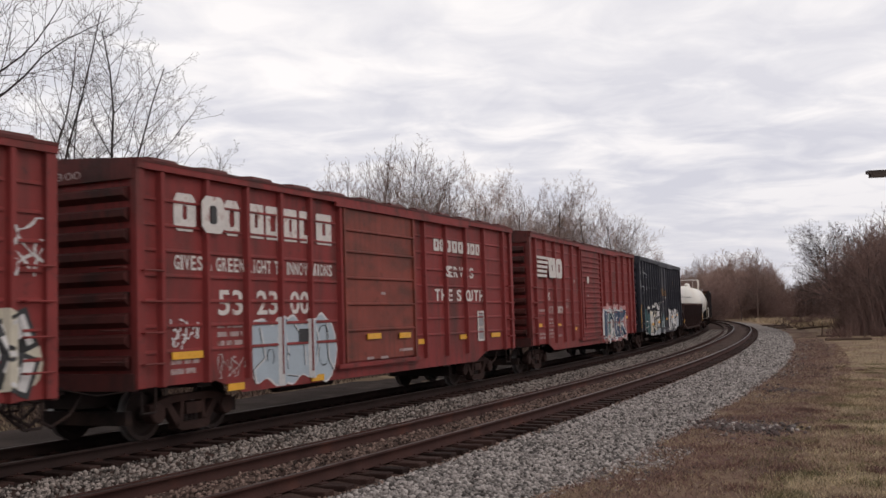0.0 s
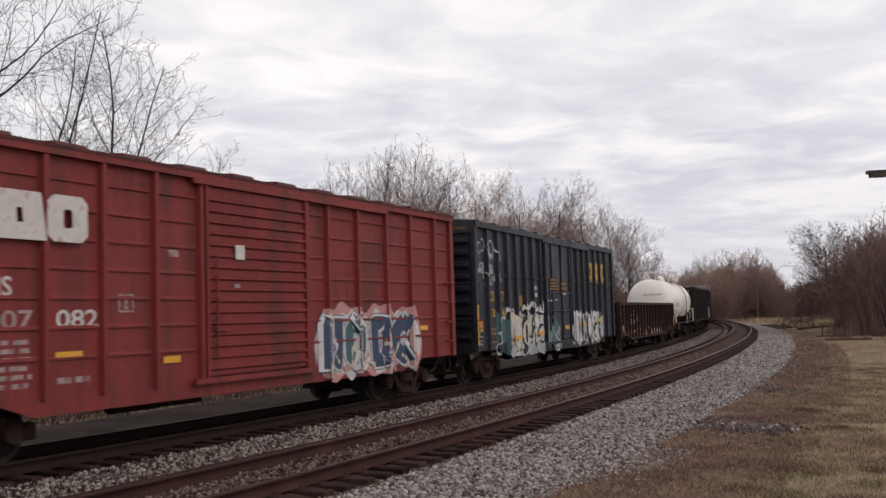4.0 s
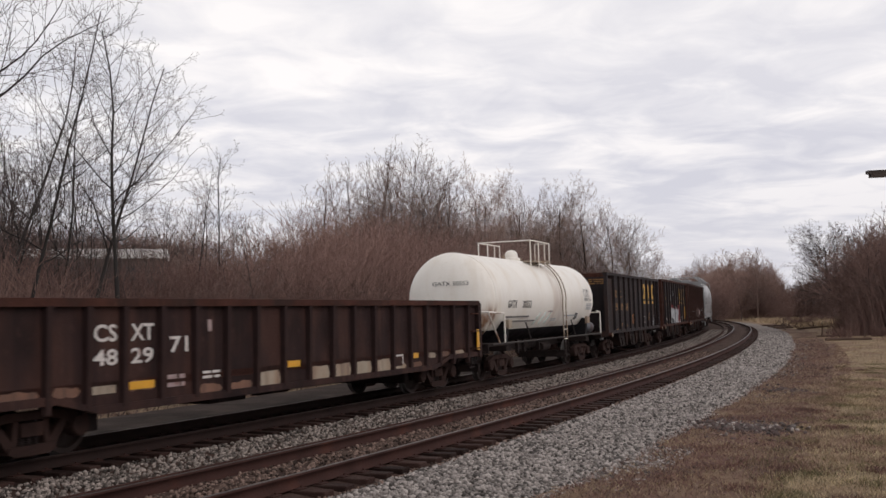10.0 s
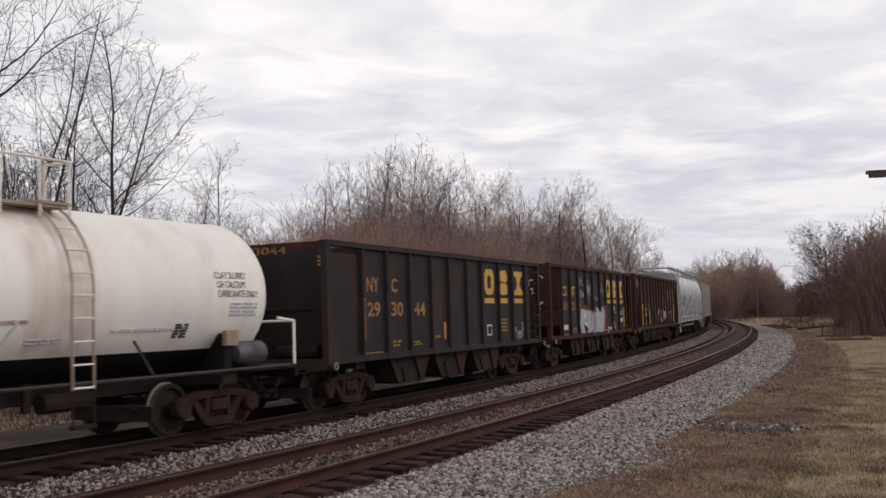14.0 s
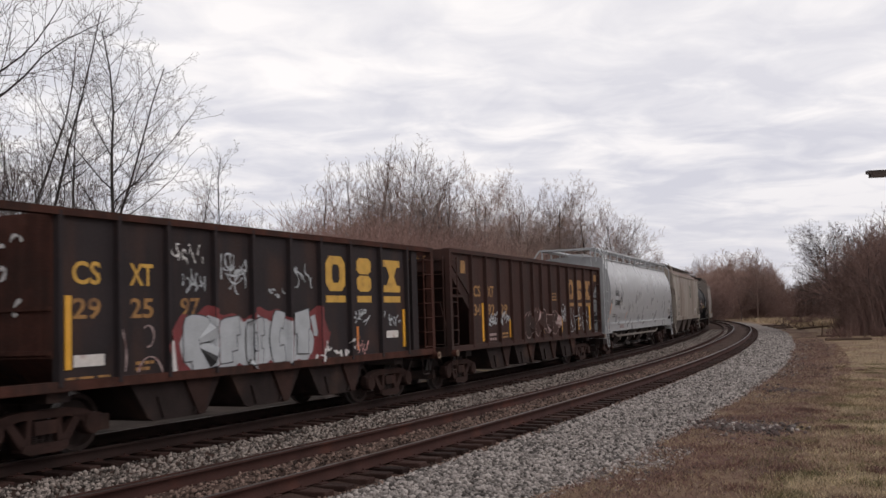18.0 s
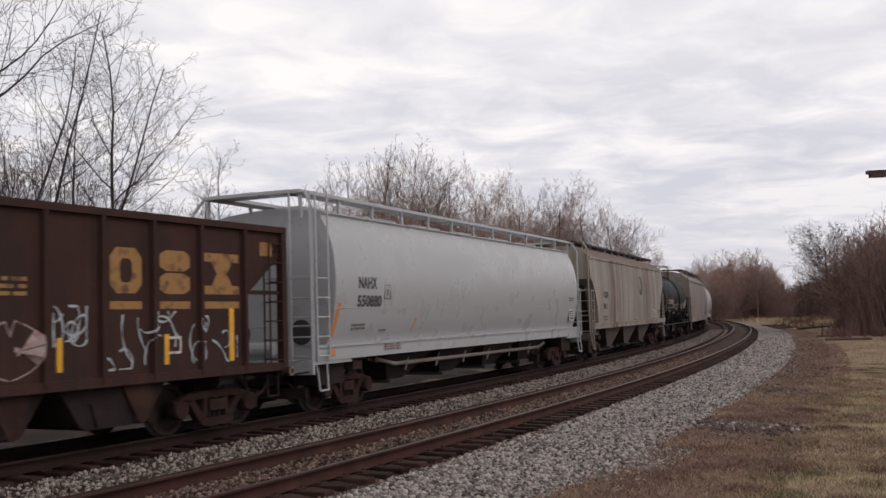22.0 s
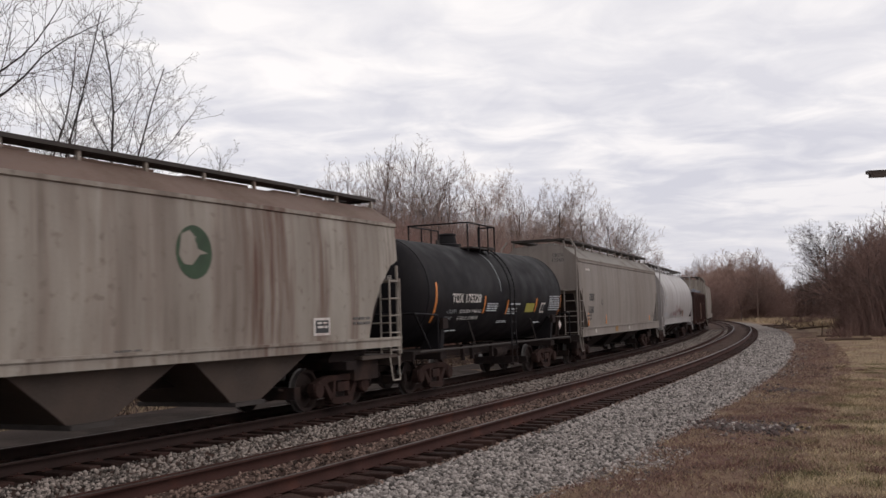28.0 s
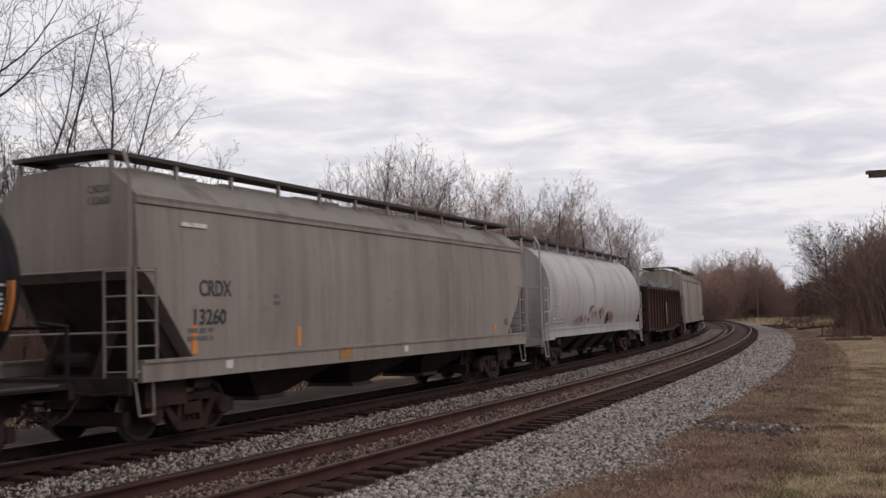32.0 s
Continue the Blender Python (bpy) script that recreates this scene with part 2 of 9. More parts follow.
RUST = (0.075, 0.035, 0.024)
M = {
    "ballast": material("ballast", (0.205, 0.176, 0.161), 0.95, vary=0.6, scale=1.1, fine=22, bump=1.0, stain=(0.10, 0.073, 0.063), stain_amount=0.2, specular=0.15),
    "stone": material("stone", (0.262, 0.234, 0.218), 0.92, vary=0.7, scale=3, fine=60, bump=0.3, island=True, specular=0.2),
    "stone_dirty": material("stone_dirty", (0.150, 0.104, 0.086), 0.95, vary=0.75, scale=3, fine=60, bump=0.3, island=True, specular=0.15),
    "bed": material("bed", (0.070, 0.043, 0.035), 0.95, vary=0.5, scale=1.5, fine=25, bump=1.0, stain=(0.12, 0.088, 0.075), stain_amount=0.2, specular=0.1),
    # bed of the train's track: shade beneath the wagons is in the colour
    "bed_shaded": material("bed_shaded", (0.034, 0.0190, 0.0158), 0.95, vary=0.5, scale=1.5, fine=25, bump=1.0, stain=(0.062, 0.041, 0.035), stain_amount=0.2, specular=0.15),
    "bark_dark": material("bark_dark", (0.0330, 0.0270, 0.0252), 0.95, vary=0.4, scale=2, fine=25, bump=0.5, alike=7.0),
    "twig_dark": material("twig_dark", (0.085, 0.063, 0.058), 0.95, vary=0.35, scale=0.5, fine=6, bump=0, alike=7.0),
    "brush_dark": material("brush_dark", (0.150, 0.086, 0.073), 0.95, vary=0.4, scale=0.5, fine=5, bump=0, alike=7.0),
    "grass": material("grass", (0.280, 0.212, 0.134), 0.95, vary=0.45, scale=0.9, fine=9, bump=1.0, stain=(0.185, 0.115, 0.086), stain_amount=0.5, stain_scale=(0.8, 0.8, 0.8), stain_sharp=0.2, specular=0.1),
    "soil": material("soil", (0.135, 0.080, 0.064), 0.95, vary=0.5, scale=1.3, fine=14, bump=1.0, stain=(0.215, 0.150, 0.100), stain_amount=0.42, stain_scale=(0.9, 0.9, 0.9), stain_sharp=0.12, specular=0.1),
    "blade": material("blade", (0.430, 0.338, 0.210), 0.9, vary=0.6, scale=0.8, fine=3, bump=0, island=True, stain=(0.255, 0.162, 0.115), stain_amount=0.5, stain_scale=(0.8, 0.8, 0.8), stain_sharp=0.2),
    "weed": material("weed", (0.205, 0.118, 0.094), 0.9, vary=0.5, scale=0.5, fine=3, bump=0, island=True),
    # gravel colour lowered to stand for the shade seen under the wagons
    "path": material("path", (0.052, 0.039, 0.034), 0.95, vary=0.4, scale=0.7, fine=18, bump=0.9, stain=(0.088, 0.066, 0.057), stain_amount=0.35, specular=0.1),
    "tie": material("tie", (0.034, 0.0180, 0.0148), 0.95, vary=0.45, scale=4, fine=30, bump=0.8, alike=9.0, stain=(0.070, 0.043, 0.036), stain_amount=0.2, specular=0.15),
    "rail": material("rail", (0.047, 0.0215, 0.0178), 0.85, 0.0, vary=0.35, scale=2, fine=30, bump=0.3, stain=(0.080, 0.031, 0.022), stain_amount=0.25, specular=0.15),
    # rails of the train's track: darker copy of rail for the wagons' shade
    "rail_shaded": material("rail_shaded", (0.026, 0.0150, 0.0130), 0.85, 0.0, vary=0.3, scale=2, fine=30, bump=0.3, specular=0.15),
    "rail_head": material("rail_head", (0.085, 0.063, 0.057), 0.42, 0.7, vary=0.2, scale=2, fine=30, bump=0.05),
    "bark": material("bark", (0.090, 0.068, 0.060), 0.95, vary=0.4, scale=2, fine=25, bump=0.5, alike=7.0),
    "twig_wood": material("twig_wood", (0.175, 0.124, 0.108), 0.95, vary=0.35, scale=0.5, fine=6, bump=0, alike=7.0),
    "twig_pale": material("twig_pale", (0.300, 0.214, 0.182), 0.95, vary=0.35, scale=0.5, fine=6, bump=0, alike=7.0),
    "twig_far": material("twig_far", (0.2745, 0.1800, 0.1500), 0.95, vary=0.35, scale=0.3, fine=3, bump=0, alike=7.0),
    "brush": material("brush", (0.225, 0.138, 0.116), 0.95, vary=0.45, scale=0.5, fine=5, bump=0, alike=7.0),
    "brush_mid": material("brush_mid", (0.195, 0.120, 0.102), 0.95, vary=0.4, scale=0.5, fine=5, bump=0, alike=7.0),
    "fence": material("fence", (0.045, 0.033, 0.028), 0.9, vary=0.3, scale=3, fine=30, bump=0.4, alike=5.0),
    "log": material("log", (0.0715, 0.0413, 0.0286), 0.9, vary=0.4, scale=3, fine=30, bump=0.5, alike=5.0),
    "wheel": material("wheel", (0.025, 0.0155, 0.0135), 0.75, 0.1, vary=0.35, scale=4, fine=30, bump=0.25, specular=0.25),
    "tread": material("tread", (0.26, 0.25, 0.245), 0.4, 0.8, vary=0.1, scale=4, fine=30, bump=0.05),
    "truck": material("truck", (0.036, 0.0200, 0.0172), 0.88, 0.0, vary=0.4, scale=3, fine=25, bump=0.5, stain=(0.066, 0.033, 0.025), stain_amount=0.3, specular=0.15),
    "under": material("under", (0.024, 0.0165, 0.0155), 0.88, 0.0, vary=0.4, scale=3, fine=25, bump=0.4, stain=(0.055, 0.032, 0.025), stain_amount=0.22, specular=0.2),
    "box_red": material("box_red", (0.215, 0.0315, 0.0300), 0.62, vary=0.22, scale=1.2, fine=30, bump=0.12, stain=(0.115, 0.030, 0.026), stain_amount=0.32, stain_scale=(1.6, 1.6, 0.5), specular=0.3, grime=((0.060, 0.026, 0.023), 0.55)),
    "door_red": material("door_red", (0.215, 0.052, 0.038), 0.65, vary=0.25, scale=1.5, fine=30, bump=0.15, stain=(0.125, 0.040, 0.030), stain_amount=0.35, stain_scale=(0.9, 0.9, 2.2), specular=0.3, grime=((0.065, 0.030, 0.024), 0.6)),
    "box_bright": material("box_bright", (0.222, 0.0345, 0.0325), 0.6, vary=0.2, scale=1.2, fine=30, bump=0.12, stain=(0.13, 0.034, 0.029), stain_amount=0.3, stain_scale=(1.6, 1.6, 0.5), specular=0.3, grime=((0.055, 0.024, 0.022), 0.6)),
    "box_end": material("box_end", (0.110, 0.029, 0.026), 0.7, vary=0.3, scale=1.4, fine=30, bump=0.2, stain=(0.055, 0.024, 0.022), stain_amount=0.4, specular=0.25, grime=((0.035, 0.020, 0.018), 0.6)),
    "navy": material("navy", (0.0215, 0.0215, 0.0310), 0.5, vary=0.25, scale=1.0, fine=1.6, bump=0.1, stain=(0.041, 0.042, 0.057), stain_amount=0.32, stain_scale=(1.4, 1.4, 0.5), stain_sharp=0.2, specular=0.35, grime=((0.019, 0.015, 0.017), 0.6)),
    "gon_black": material("gon_black", (0.0270, 0.0150, 0.0145), 0.78, vary=0.45, scale=1.2, fine=25, bump=0.3, stain=(0.056, 0.027, 0.022), stain_amount=0.40, stain_scale=(1.3, 1.3, 0.8), specular=0.15, grime=((0.085, 0.043, 0.033), 0.5)),
    "hop_black": material("hop_black", (0.0245, 0.0190, 0.0205), 0.7, vary=0.3, scale=1.0, fine=25, bump=0.2, stain=(0.046, 0.026, 0.022), stain_amount=0.3, stain_scale=(1.3, 1.3, 0.6), specular=0.2, grime=((0.060, 0.031, 0.025), 0.35)),
    "hop_brown": material("hop_brown", (0.0465, 0.0222, 0.0183), 0.8, vary=0.3, scale=1.0, fine=25, bump=0.25, stain=(0.034, 0.021, 0.0185), stain_amount=0.35, stain_scale=(1.1, 1.1, 0.7), specular=0.2, grime=((0.080, 0.039, 0.030), 0.35)),
    "rust": material("rust", (0.0600, 0.0240, 0.0180), 0.85, vary=0.45, scale=2.0, fine=25, bump=0.4, stain=(0.034, 0.019, 0.016), stain_amount=0.4, specular=0.15, grime=((0.120, 0.050, 0.034), 0.35)),
    "white": material("white", (0.88, 0.845, 0.785), 0.42, vary=0.05, scale=0.8, fine=20, bump=0.06, stain=(0.74, 0.66, 0.55), stain_amount=0.14, stain_scale=(1.6, 1.6, 0.35), stain_sharp=0.22, grime=((0.55, 0.44, 0.33), 0.16), runs=((0.30, 0.160, 0.095), ((0.75, 0.5, 0.42), (1.35, 0.22, 0.32), (-5.64, 0.30, 1.7, 2.4), (-5.95, 0.35, 0.35, 2.2), (4.4, 0.25, 0.6, 1.75), (-4.45, 0.25, 0.5, 1.8)))),
    "white_dirty": material("white_dirty", (0.36, 0.30, 0.228), 0.6, vary=0.2, scale=1.0, fine=20, bump=0.1, stain=(0.30, 0.19, 0.125), stain_amount=0.35, stain_scale=(2.2, 2.2, 0.5), stain_sharp=0.2, grime=((0.12, 0.060, 0.042), 0.8)),
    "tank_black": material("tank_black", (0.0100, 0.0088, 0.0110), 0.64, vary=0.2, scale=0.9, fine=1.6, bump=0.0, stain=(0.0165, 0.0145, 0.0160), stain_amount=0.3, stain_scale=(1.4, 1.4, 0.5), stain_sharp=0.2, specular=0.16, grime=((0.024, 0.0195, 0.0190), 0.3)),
    "grey": material("grey", (0.375, 0.380, 0.390), 0.33, vary=0.03, scale=0.5, fine=1.6, bump=0.0, stain=(0.355, 0.359, 0.368), stain_amount=0.05, stain_scale=(0.5, 0.5, 0.5), stain_sharp=0.3),
    "cream": material("cream", (0.335, 0.298, 0.258), 0.6, vary=0.15, scale=0.8, fine=20, bump=0.1, stain=(0.210, 0.176, 0.148), stain_amount=0.42, stain_scale=(0.9, 0.9, 0.16), stain_sharp=0.2, grime=((0.135, 0.098, 0.078), 0.75), runs=((0.105, 0.048, 0.031), ((4.0, 0.9, 1.15), (5.7, 0.35, 0.9), (2.75, 0.5, 0.4), (-4.7, 0.6, 1.6), (-3.5, 0.5, 1.0), (-2.4, 0.5, 0.75), (-0.8, 0.9, 0.35), (6.9, 0.25, 0.7), (-6.9, 0.4, 0.2), (0.6, 0.8, 0.35)))),
    "cream_roof": material("cream_roof", (0.165, 0.108, 0.086), 0.75, vary=0.25, scale=1.2, fine=20, bump=0.15, stain=(0.12, 0.075, 0.055), stain_amount=0.5),
    "stone_grey": material("stone_grey", (0.252, 0.219, 0.196), 0.6, vary=0.15, scale=0.8, fine=20, bump=0.1, stain=(0.175, 0.145, 0.127), stain_amount=0.32, stain_scale=(1.0, 1.0, 0.18), stain_sharp=0.2, grime=((0.13, 0.100, 0.084), 0.45), runs=((0.125, 0.090, 0.072), ((-7.9, 0.7, 0.5), (-1.5, 1.6, 0.35), (4.0, 2.0, 0.5)))),
    "stone_roof": material("stone_roof", (0.225, 0.205, 0.185), 0.75, vary=0.2, scale=1.2, fine=20, bump=0.15, stain=(0.12, 0.095, 0.08), stain_amount=0.4),
    "silver": material("silver", (0.42, 0.40, 0.40), 0.5, vary=0.1, scale=0.8, fine=20, bump=0.08, stain=(0.27, 0.24, 0.225), stain_amount=0.32, stain_scale=(1.2, 1.2, 0.25), stain_sharp=0.16, grime=((0.20, 0.165, 0.15), 0.4)),
    "clod": material("clod", (0.0800, 0.0558, 0.0510), 0.95, vary=0.5, scale=3, fine=40, bump=0.3, island=True),
    "stone_mid": material("stone_mid", (0.215, 0.182, 0.162), 0.92, vary=0.75, scale=3, fine=60, bump=0.3, island=True, specular=0.2),
    "weed_far": material("weed_far", (0.105, 0.069, 0.056), 0.9, vary=0.5, scale=0.5, fine=3, bump=0, island=True),
    "weed_red": material("weed_red", (0.165, 0.088, 0.072), 0.9, vary=0.5, scale=0.5, fine=3, bump=0, island=True),
    "blade_green": material("blade_green", (0.150, 0.130, 0.062), 0.9, vary=0.45, scale=0.6, fine=3, bump=0, island=True),
    "stencil": material("stencil", (0.11, 0.10, 0.095), 0.7, vary=0.3, scale=4, fine=40, bump=0.05),
    "chute": material("chute", (0.088, 0.063, 0.051), 0.75, vary=0.3, scale=1.5, fine=20, bump=0.2, stain=(0.07, 0.052, 0.044), stain_amount=0.45, stain_scale=(1.4, 1.4, 0.9), stain_sharp=0.2),
    "streak": material("streak", (0.175, 0.088, 0.058), 0.8, vary=0.4, scale=2.0, fine=20, bump=0.1, stain=(0.10, 0.055, 0.04), stain_amount=0.4, stain_scale=(6, 6, 0.4)),
    "walkway": material("walkway", (0.055, 0.046, 0.043), 0.85, 0.2, vary=0.3, scale=3, fine=25, bump=0.4),
    "paint_white": material("paint_white", (0.62, 0.58, 0.55), 0.7, vary=0.2, scale=5, fine=40, bump=0.05, stain=(0.30, 0.15, 0.13), stain_amount=0.18, stain_scale=(5, 5, 5)),
    "faded_white": material("faded_white", (0.36, 0.27, 0.26), 0.75, vary=0.3, scale=5, fine=40, bump=0.05, stain=(0.18, 0.06, 0.05), stain_amount=0.35, stain_scale=(6, 6, 6)),
    "paint_black": material("paint_black", (0.03, 0.03, 0.032), 0.6, vary=0.2, scale=4, fine=40, bump=0.05),
    "paint_yellow": material("paint_yellow", (0.56, 0.32, 0.055), 0.65, vary=0.18, scale=5, fine=40, bump=0.05, stain=(0.30, 0.16, 0.04), stain_amount=0.2, stain_scale=(4, 4, 4)),
    "faded_yellow": material("faded_yellow", (0.34, 0.175, 0.055), 0.75, vary=0.3, scale=5, fine=40, bump=0.05, stain=(0.12, 0.06, 0.03), stain_amount=0.35, stain_scale=(5, 5, 5)),
    "reflector": material("reflector", (0.72, 0.36, 0.03), 0.35, vary=0.12, scale=4, fine=40, bump=0.03),
    "reflector_orange": material("reflector_orange", (0.60, 0.20, 0.035), 0.45, vary=0.15, scale=4, fine=40, bump=0.03),
    "green_paint": material("green_paint", (0.032, 0.062, 0.033), 0.7, vary=0.35, scale=3, fine=30, bump=0.05),
    "tag_white": material("tag_white", (0.60, 0.58, 0.57), 0.6, vary=0.2, scale=3, fine=30, bump=0.05),
    "tag_silver": material("tag_silver", (0.40, 0.42, 0.44), 0.5, 0.2, vary=0.2, scale=3, fine=30, bump=0.05),
    "tag_blue": material("tag_blue", (0.36, 0.42, 0.47), 0.55, vary=0.12, scale=2, fine=30, bump=0.05),
    "tag_faint": material("tag_faint", (0.50, 0.56, 0.53), 0.55, vary=0.2, scale=3, fine=30, bump=0.05),
    "tag_teal": material("tag_teal", (0.050, 0.115, 0.125), 0.55, vary=0.2, scale=3, fine=30, bump=0.05),
    "tag_navy": material("tag_navy", (0.030, 0.055, 0.105), 0.55, vary=0.2, scale=3, fine=30, bump=0.05),
    "tag_cream": material("tag_cream", (0.55, 0.50, 0.40), 0.6, vary=0.15, scale=3, fine=30, bump=0.05),
    "tag_pink": material("tag_pink", (0.50, 0.25, 0.24), 0.6, vary=0.2, scale=3, fine=30, bump=0.05),
    "notice_yellow": material("notice_yellow", (0.30, 0.27, 0.05), 0.6, vary=0.15, scale=3, fine=30, bump=0.05),
    "tag_red": material("tag_red", (0.16, 0.022, 0.024), 0.6, vary=0.25, scale=3, fine=30, bump=0.05),
    "house": material("house", (0.75, 0.73, 0.72), 0.7, vary=0.1, scale=1, fine=20, bump=0.05),
    "tin": material("tin", (0.33, 0.32, 0.33), 0.5, 0.3, vary=0.2, scale=1, fine=20, bump=0.1),
    "glass": material("glass", (0.05, 0.06, 0.07), 0.1, vary=0.05, scale=1, fine=20, bump=0),
    "hill": material("hill", (0.135, 0.097, 0.085), 0.95, vary=0.4, scale=0.06, fine=0.6, bump=0),
    "scrap": material("scrap", (0.12, 0.12, 0.135), 0.6, 0.4, vary=0.4, scale=3, fine=25, bump=0.4, stain=RUST, stain_amount=0.3),
}

# ---- mesh helpers ----


def box(bm, x0, x1, y0, y1, z0, z1):
    v = [bm.verts.new((x, y, z)) for x in (x0, x1) for y in (y0, y1) for z in (z0, z1)]
    for f in ((0, 1, 3, 2), (4, 6, 7, 5), (0, 4, 5, 1), (2, 3, 7, 6), (0, 2, 6, 4), (1, 5, 7, 3)):
        bm.faces.new([v[i] for i in f])


def prism(bm, outline, x0, x1, axis=0):
    """An outline extruded along x (points y, z) or along y (axis 1, points x, z)."""
    def at(p, t):
        return (t, p[0], p[1]) if axis == 0 else (p[0], t, p[1])
    a = [bm.verts.new(at(p, x0)) for p in outline]
    b = [bm.verts.new(at(p, x1)) for p in outline]
    n = len(outline)
    for i in range(n):
        bm.faces.new((a[i], a[(i + 1) % n], b[(i + 1) % n], b[i]))
    bm.faces.new(a[::-1])
    bm.faces.new(b)


def rod(bm, p, q, r, sides=6, r2=None):
    p, q = Vector(p), Vector(q)
    turn = (q - p).to_track_quat("Z", "Y").to_matrix()
    rings = []
    for c, rad in ((p, r), (q, r if r2 is None else r2)):
        rings.append([bm.verts.new(c + turn @ Vector((rad * math.cos(k * 2 * math.pi / sides), rad * math.sin(k * 2 * math.pi / sides), 0))) for k in range(sides)])
    for k in range(sides):
        bm.faces.new((rings[0][k], rings[0][(k + 1) % sides], rings[1][(k + 1) % sides], rings[1][k]))
    bm.faces.new(rings[0][::-1])
    bm.faces.new(rings[1])


def rods(bm, points, r, sides=6):
    for p, q in zip(points[:-1], points[1:]):
        rod(bm, p, q, r, sides)


def lathe(bm, profile, axis="z", centre=(0, 0, 0), sides=24):
    """Points (radius, height) spun round an axis."""
    cx, cy, cz = centre
    rings = []
    for r, h in profile:
        ring = []
        for k in range(sides):
            a = 2 * math.pi * k / sides
            c, s = r * math.cos(a), r * math.sin(a)
            ring.append(bm.verts.new({"z": (cx + c, cy + s, cz + h), "x": (cx + h, cy + c, cz + s), "y": (cx + s, cy + h, cz + c)}[axis]))
        rings.append(ring)
    for a, b in zip(rings[:-1], rings[1:]):
        for k in range(sides):
            bm.faces.new((a[k], a[(k + 1) % sides], b[(k + 1) % sides], b[k]))
    bm.faces.new(rings[0][::-1])
    bm.faces.new(rings[-1])


def mesh_of(name, bm, mat, smooth=False):
    bmesh.ops.recalc_face_normals(bm, faces=bm.faces[:])
    data = bpy.data.meshes.new(name)
    bm.to_mesh(data)
    bm.free()
    data.materials.append(mat)
    if smooth:
        data.shade_smooth()
        data.set_sharp_from_angle(angle=radians(35))
    return data


def part(name, bm, mat, parent, label="", smooth=False):
    """Links a bmesh (or a ready mesh) as ONE mesh object under a thing or a part."""
    data = bm if isinstance(bm, bpy.types.Mesh) else mesh_of(name, bm, mat, smooth)
    ob = new(name, data)
    ob.parent = parent
    return tagged(ob, label)


def raw_mesh(name, verts, faces, mat, smooth=False):
    """A mesh from arrays; all faces have the same number of corners."""
    verts, faces = np.asarray(verts, np.float32), np.asarray(faces, np.int32)
    data = bpy.data.meshes.new(name)
    data.vertices.add(len(verts))
    data.vertices.foreach_set("co", verts.ravel())
    data.loops.add(faces.size)
    data.loops.foreach_set("vertex_index", faces.ravel())
    data.polygons.add(len(faces))
    data.polygons.foreach_set("loop_start", np.arange(0, faces.size, faces.shape[1], dtype=np.int32))
    data.polygons.foreach_set("loop_total", np.full(len(faces), faces.shape[1], np.int32))
    data.update(calc_edges=True)
    data.materials.append(mat)
    if smooth:
        data.shade_smooth()
    return data


# ---- the line of the railway ----
GAUGE, SPACING, CANT = 1.505, 4.319, 0.0190
_s = np.arange(-320, 420.1, 0.5)
_k = np.interp(_s, [8, 22, 40, 70, 100], [0.003852, 0.002606, 0.002135, 0.001226, 0.002083])
_h = np.concatenate([[0], np.cumsum((_k[1:] + _k[:-1]) / 2 * 0.5)])
_h += 1.08833 - np.interp(0, _s, _h)


def _integral(v, start):
    c = np.concatenate([[0], np.cumsum((v[1:] + v[:-1]) / 2 * 0.5)])
    return c - np.interp(0, _s, c) + start


_x, _y = _integral(np.cos(_h), -4.755), _integral(np.sin(_h), 9.0569)


def line(s, d=0.0):
    """Place at s metres along the near track, d metres to its inner side, and the heading there."""
    h = np.interp(s, _s, _h)
    return np.interp(s, _s, _x) - d * np.sin(h), np.interp(s, _s, _y) + d * np.cos(h), h


_fx, _fy, _fh = line(_s, SPACING)
_fs = np.concatenate([[0], np.cumsum(np.hypot(np.diff(_fx), np.diff(_fy)))])
_fs -= np.interp(0, _s, _fs)


def far_line(s):
    """The same along the far track's own centre line."""
    return np.interp(s, _fs, _fx), np.interp(s, _fs, _fy)


def near_distance(x, y):
    """Signed distance of points from the near track's centre line, and s there."""
    x, y = np.asarray(x, float), np.asarray(y, float)
    step = slice(None, None, 4)
    lx, ly, lh, ls = _x[step], _y[step], _h[step], _s[step]
    best = np.empty(x.shape, int)
    for a in range(0, len(x), 4000):
        b = slice(a, a + 4000)
        best[b] = np.argmin((x[b, None] - lx) ** 2 + (y[b, None] - ly) ** 2, axis=1)
    dx, dy = x - lx[best], y - ly[best]
    along = dx * np.cos(lh[best]) + dy * np.sin(lh[best])
    side = -dx * np.sin(lh[best]) + dy * np.cos(lh[best])
    beyond = (best == 0) | (best == len(lx) - 1)
    return np.where(beyond, np.sign(side) * np.hypot(dx, dy), side), ls[best] + along


def wobble(x, y, size, seed=0.0):
    """Smooth noise made of a few waves, for large sheets."""
    x, y = np.asarray(x) / size, np.asarray(y) / size
    return (np.sin(x * 1.7 + seed) * np.cos(y * 2.1 - seed * 1.3) + 0.6 * np.sin(x * 3.9 - y * 2.3 + seed * 2) + 0.4 * np.cos(x * 7.1 + y * 5.3 + seed * 3)
            + 0.25 * np.sin(x * 13.3 - y * 11.7 + seed)) / 2.25


GROUND = -0.33


def ground_height(x, y):
    d, s = near_distance(x, y)
    z = GROUND + 0.035 * wobble(x, y, 2.2) + 0.06 * wobble(x, y, 9.0, 2.0)
    z = np.where((d > -3.2) & (d < SPACING + 2.2), GROUND - 0.25, z)
    inner = np.clip((d - 13) / 10, 0, 1)
    return z + 0.25 * inner + np.clip((np.hypot(x, y) - 150) / 600, 0, 1) * 1.2


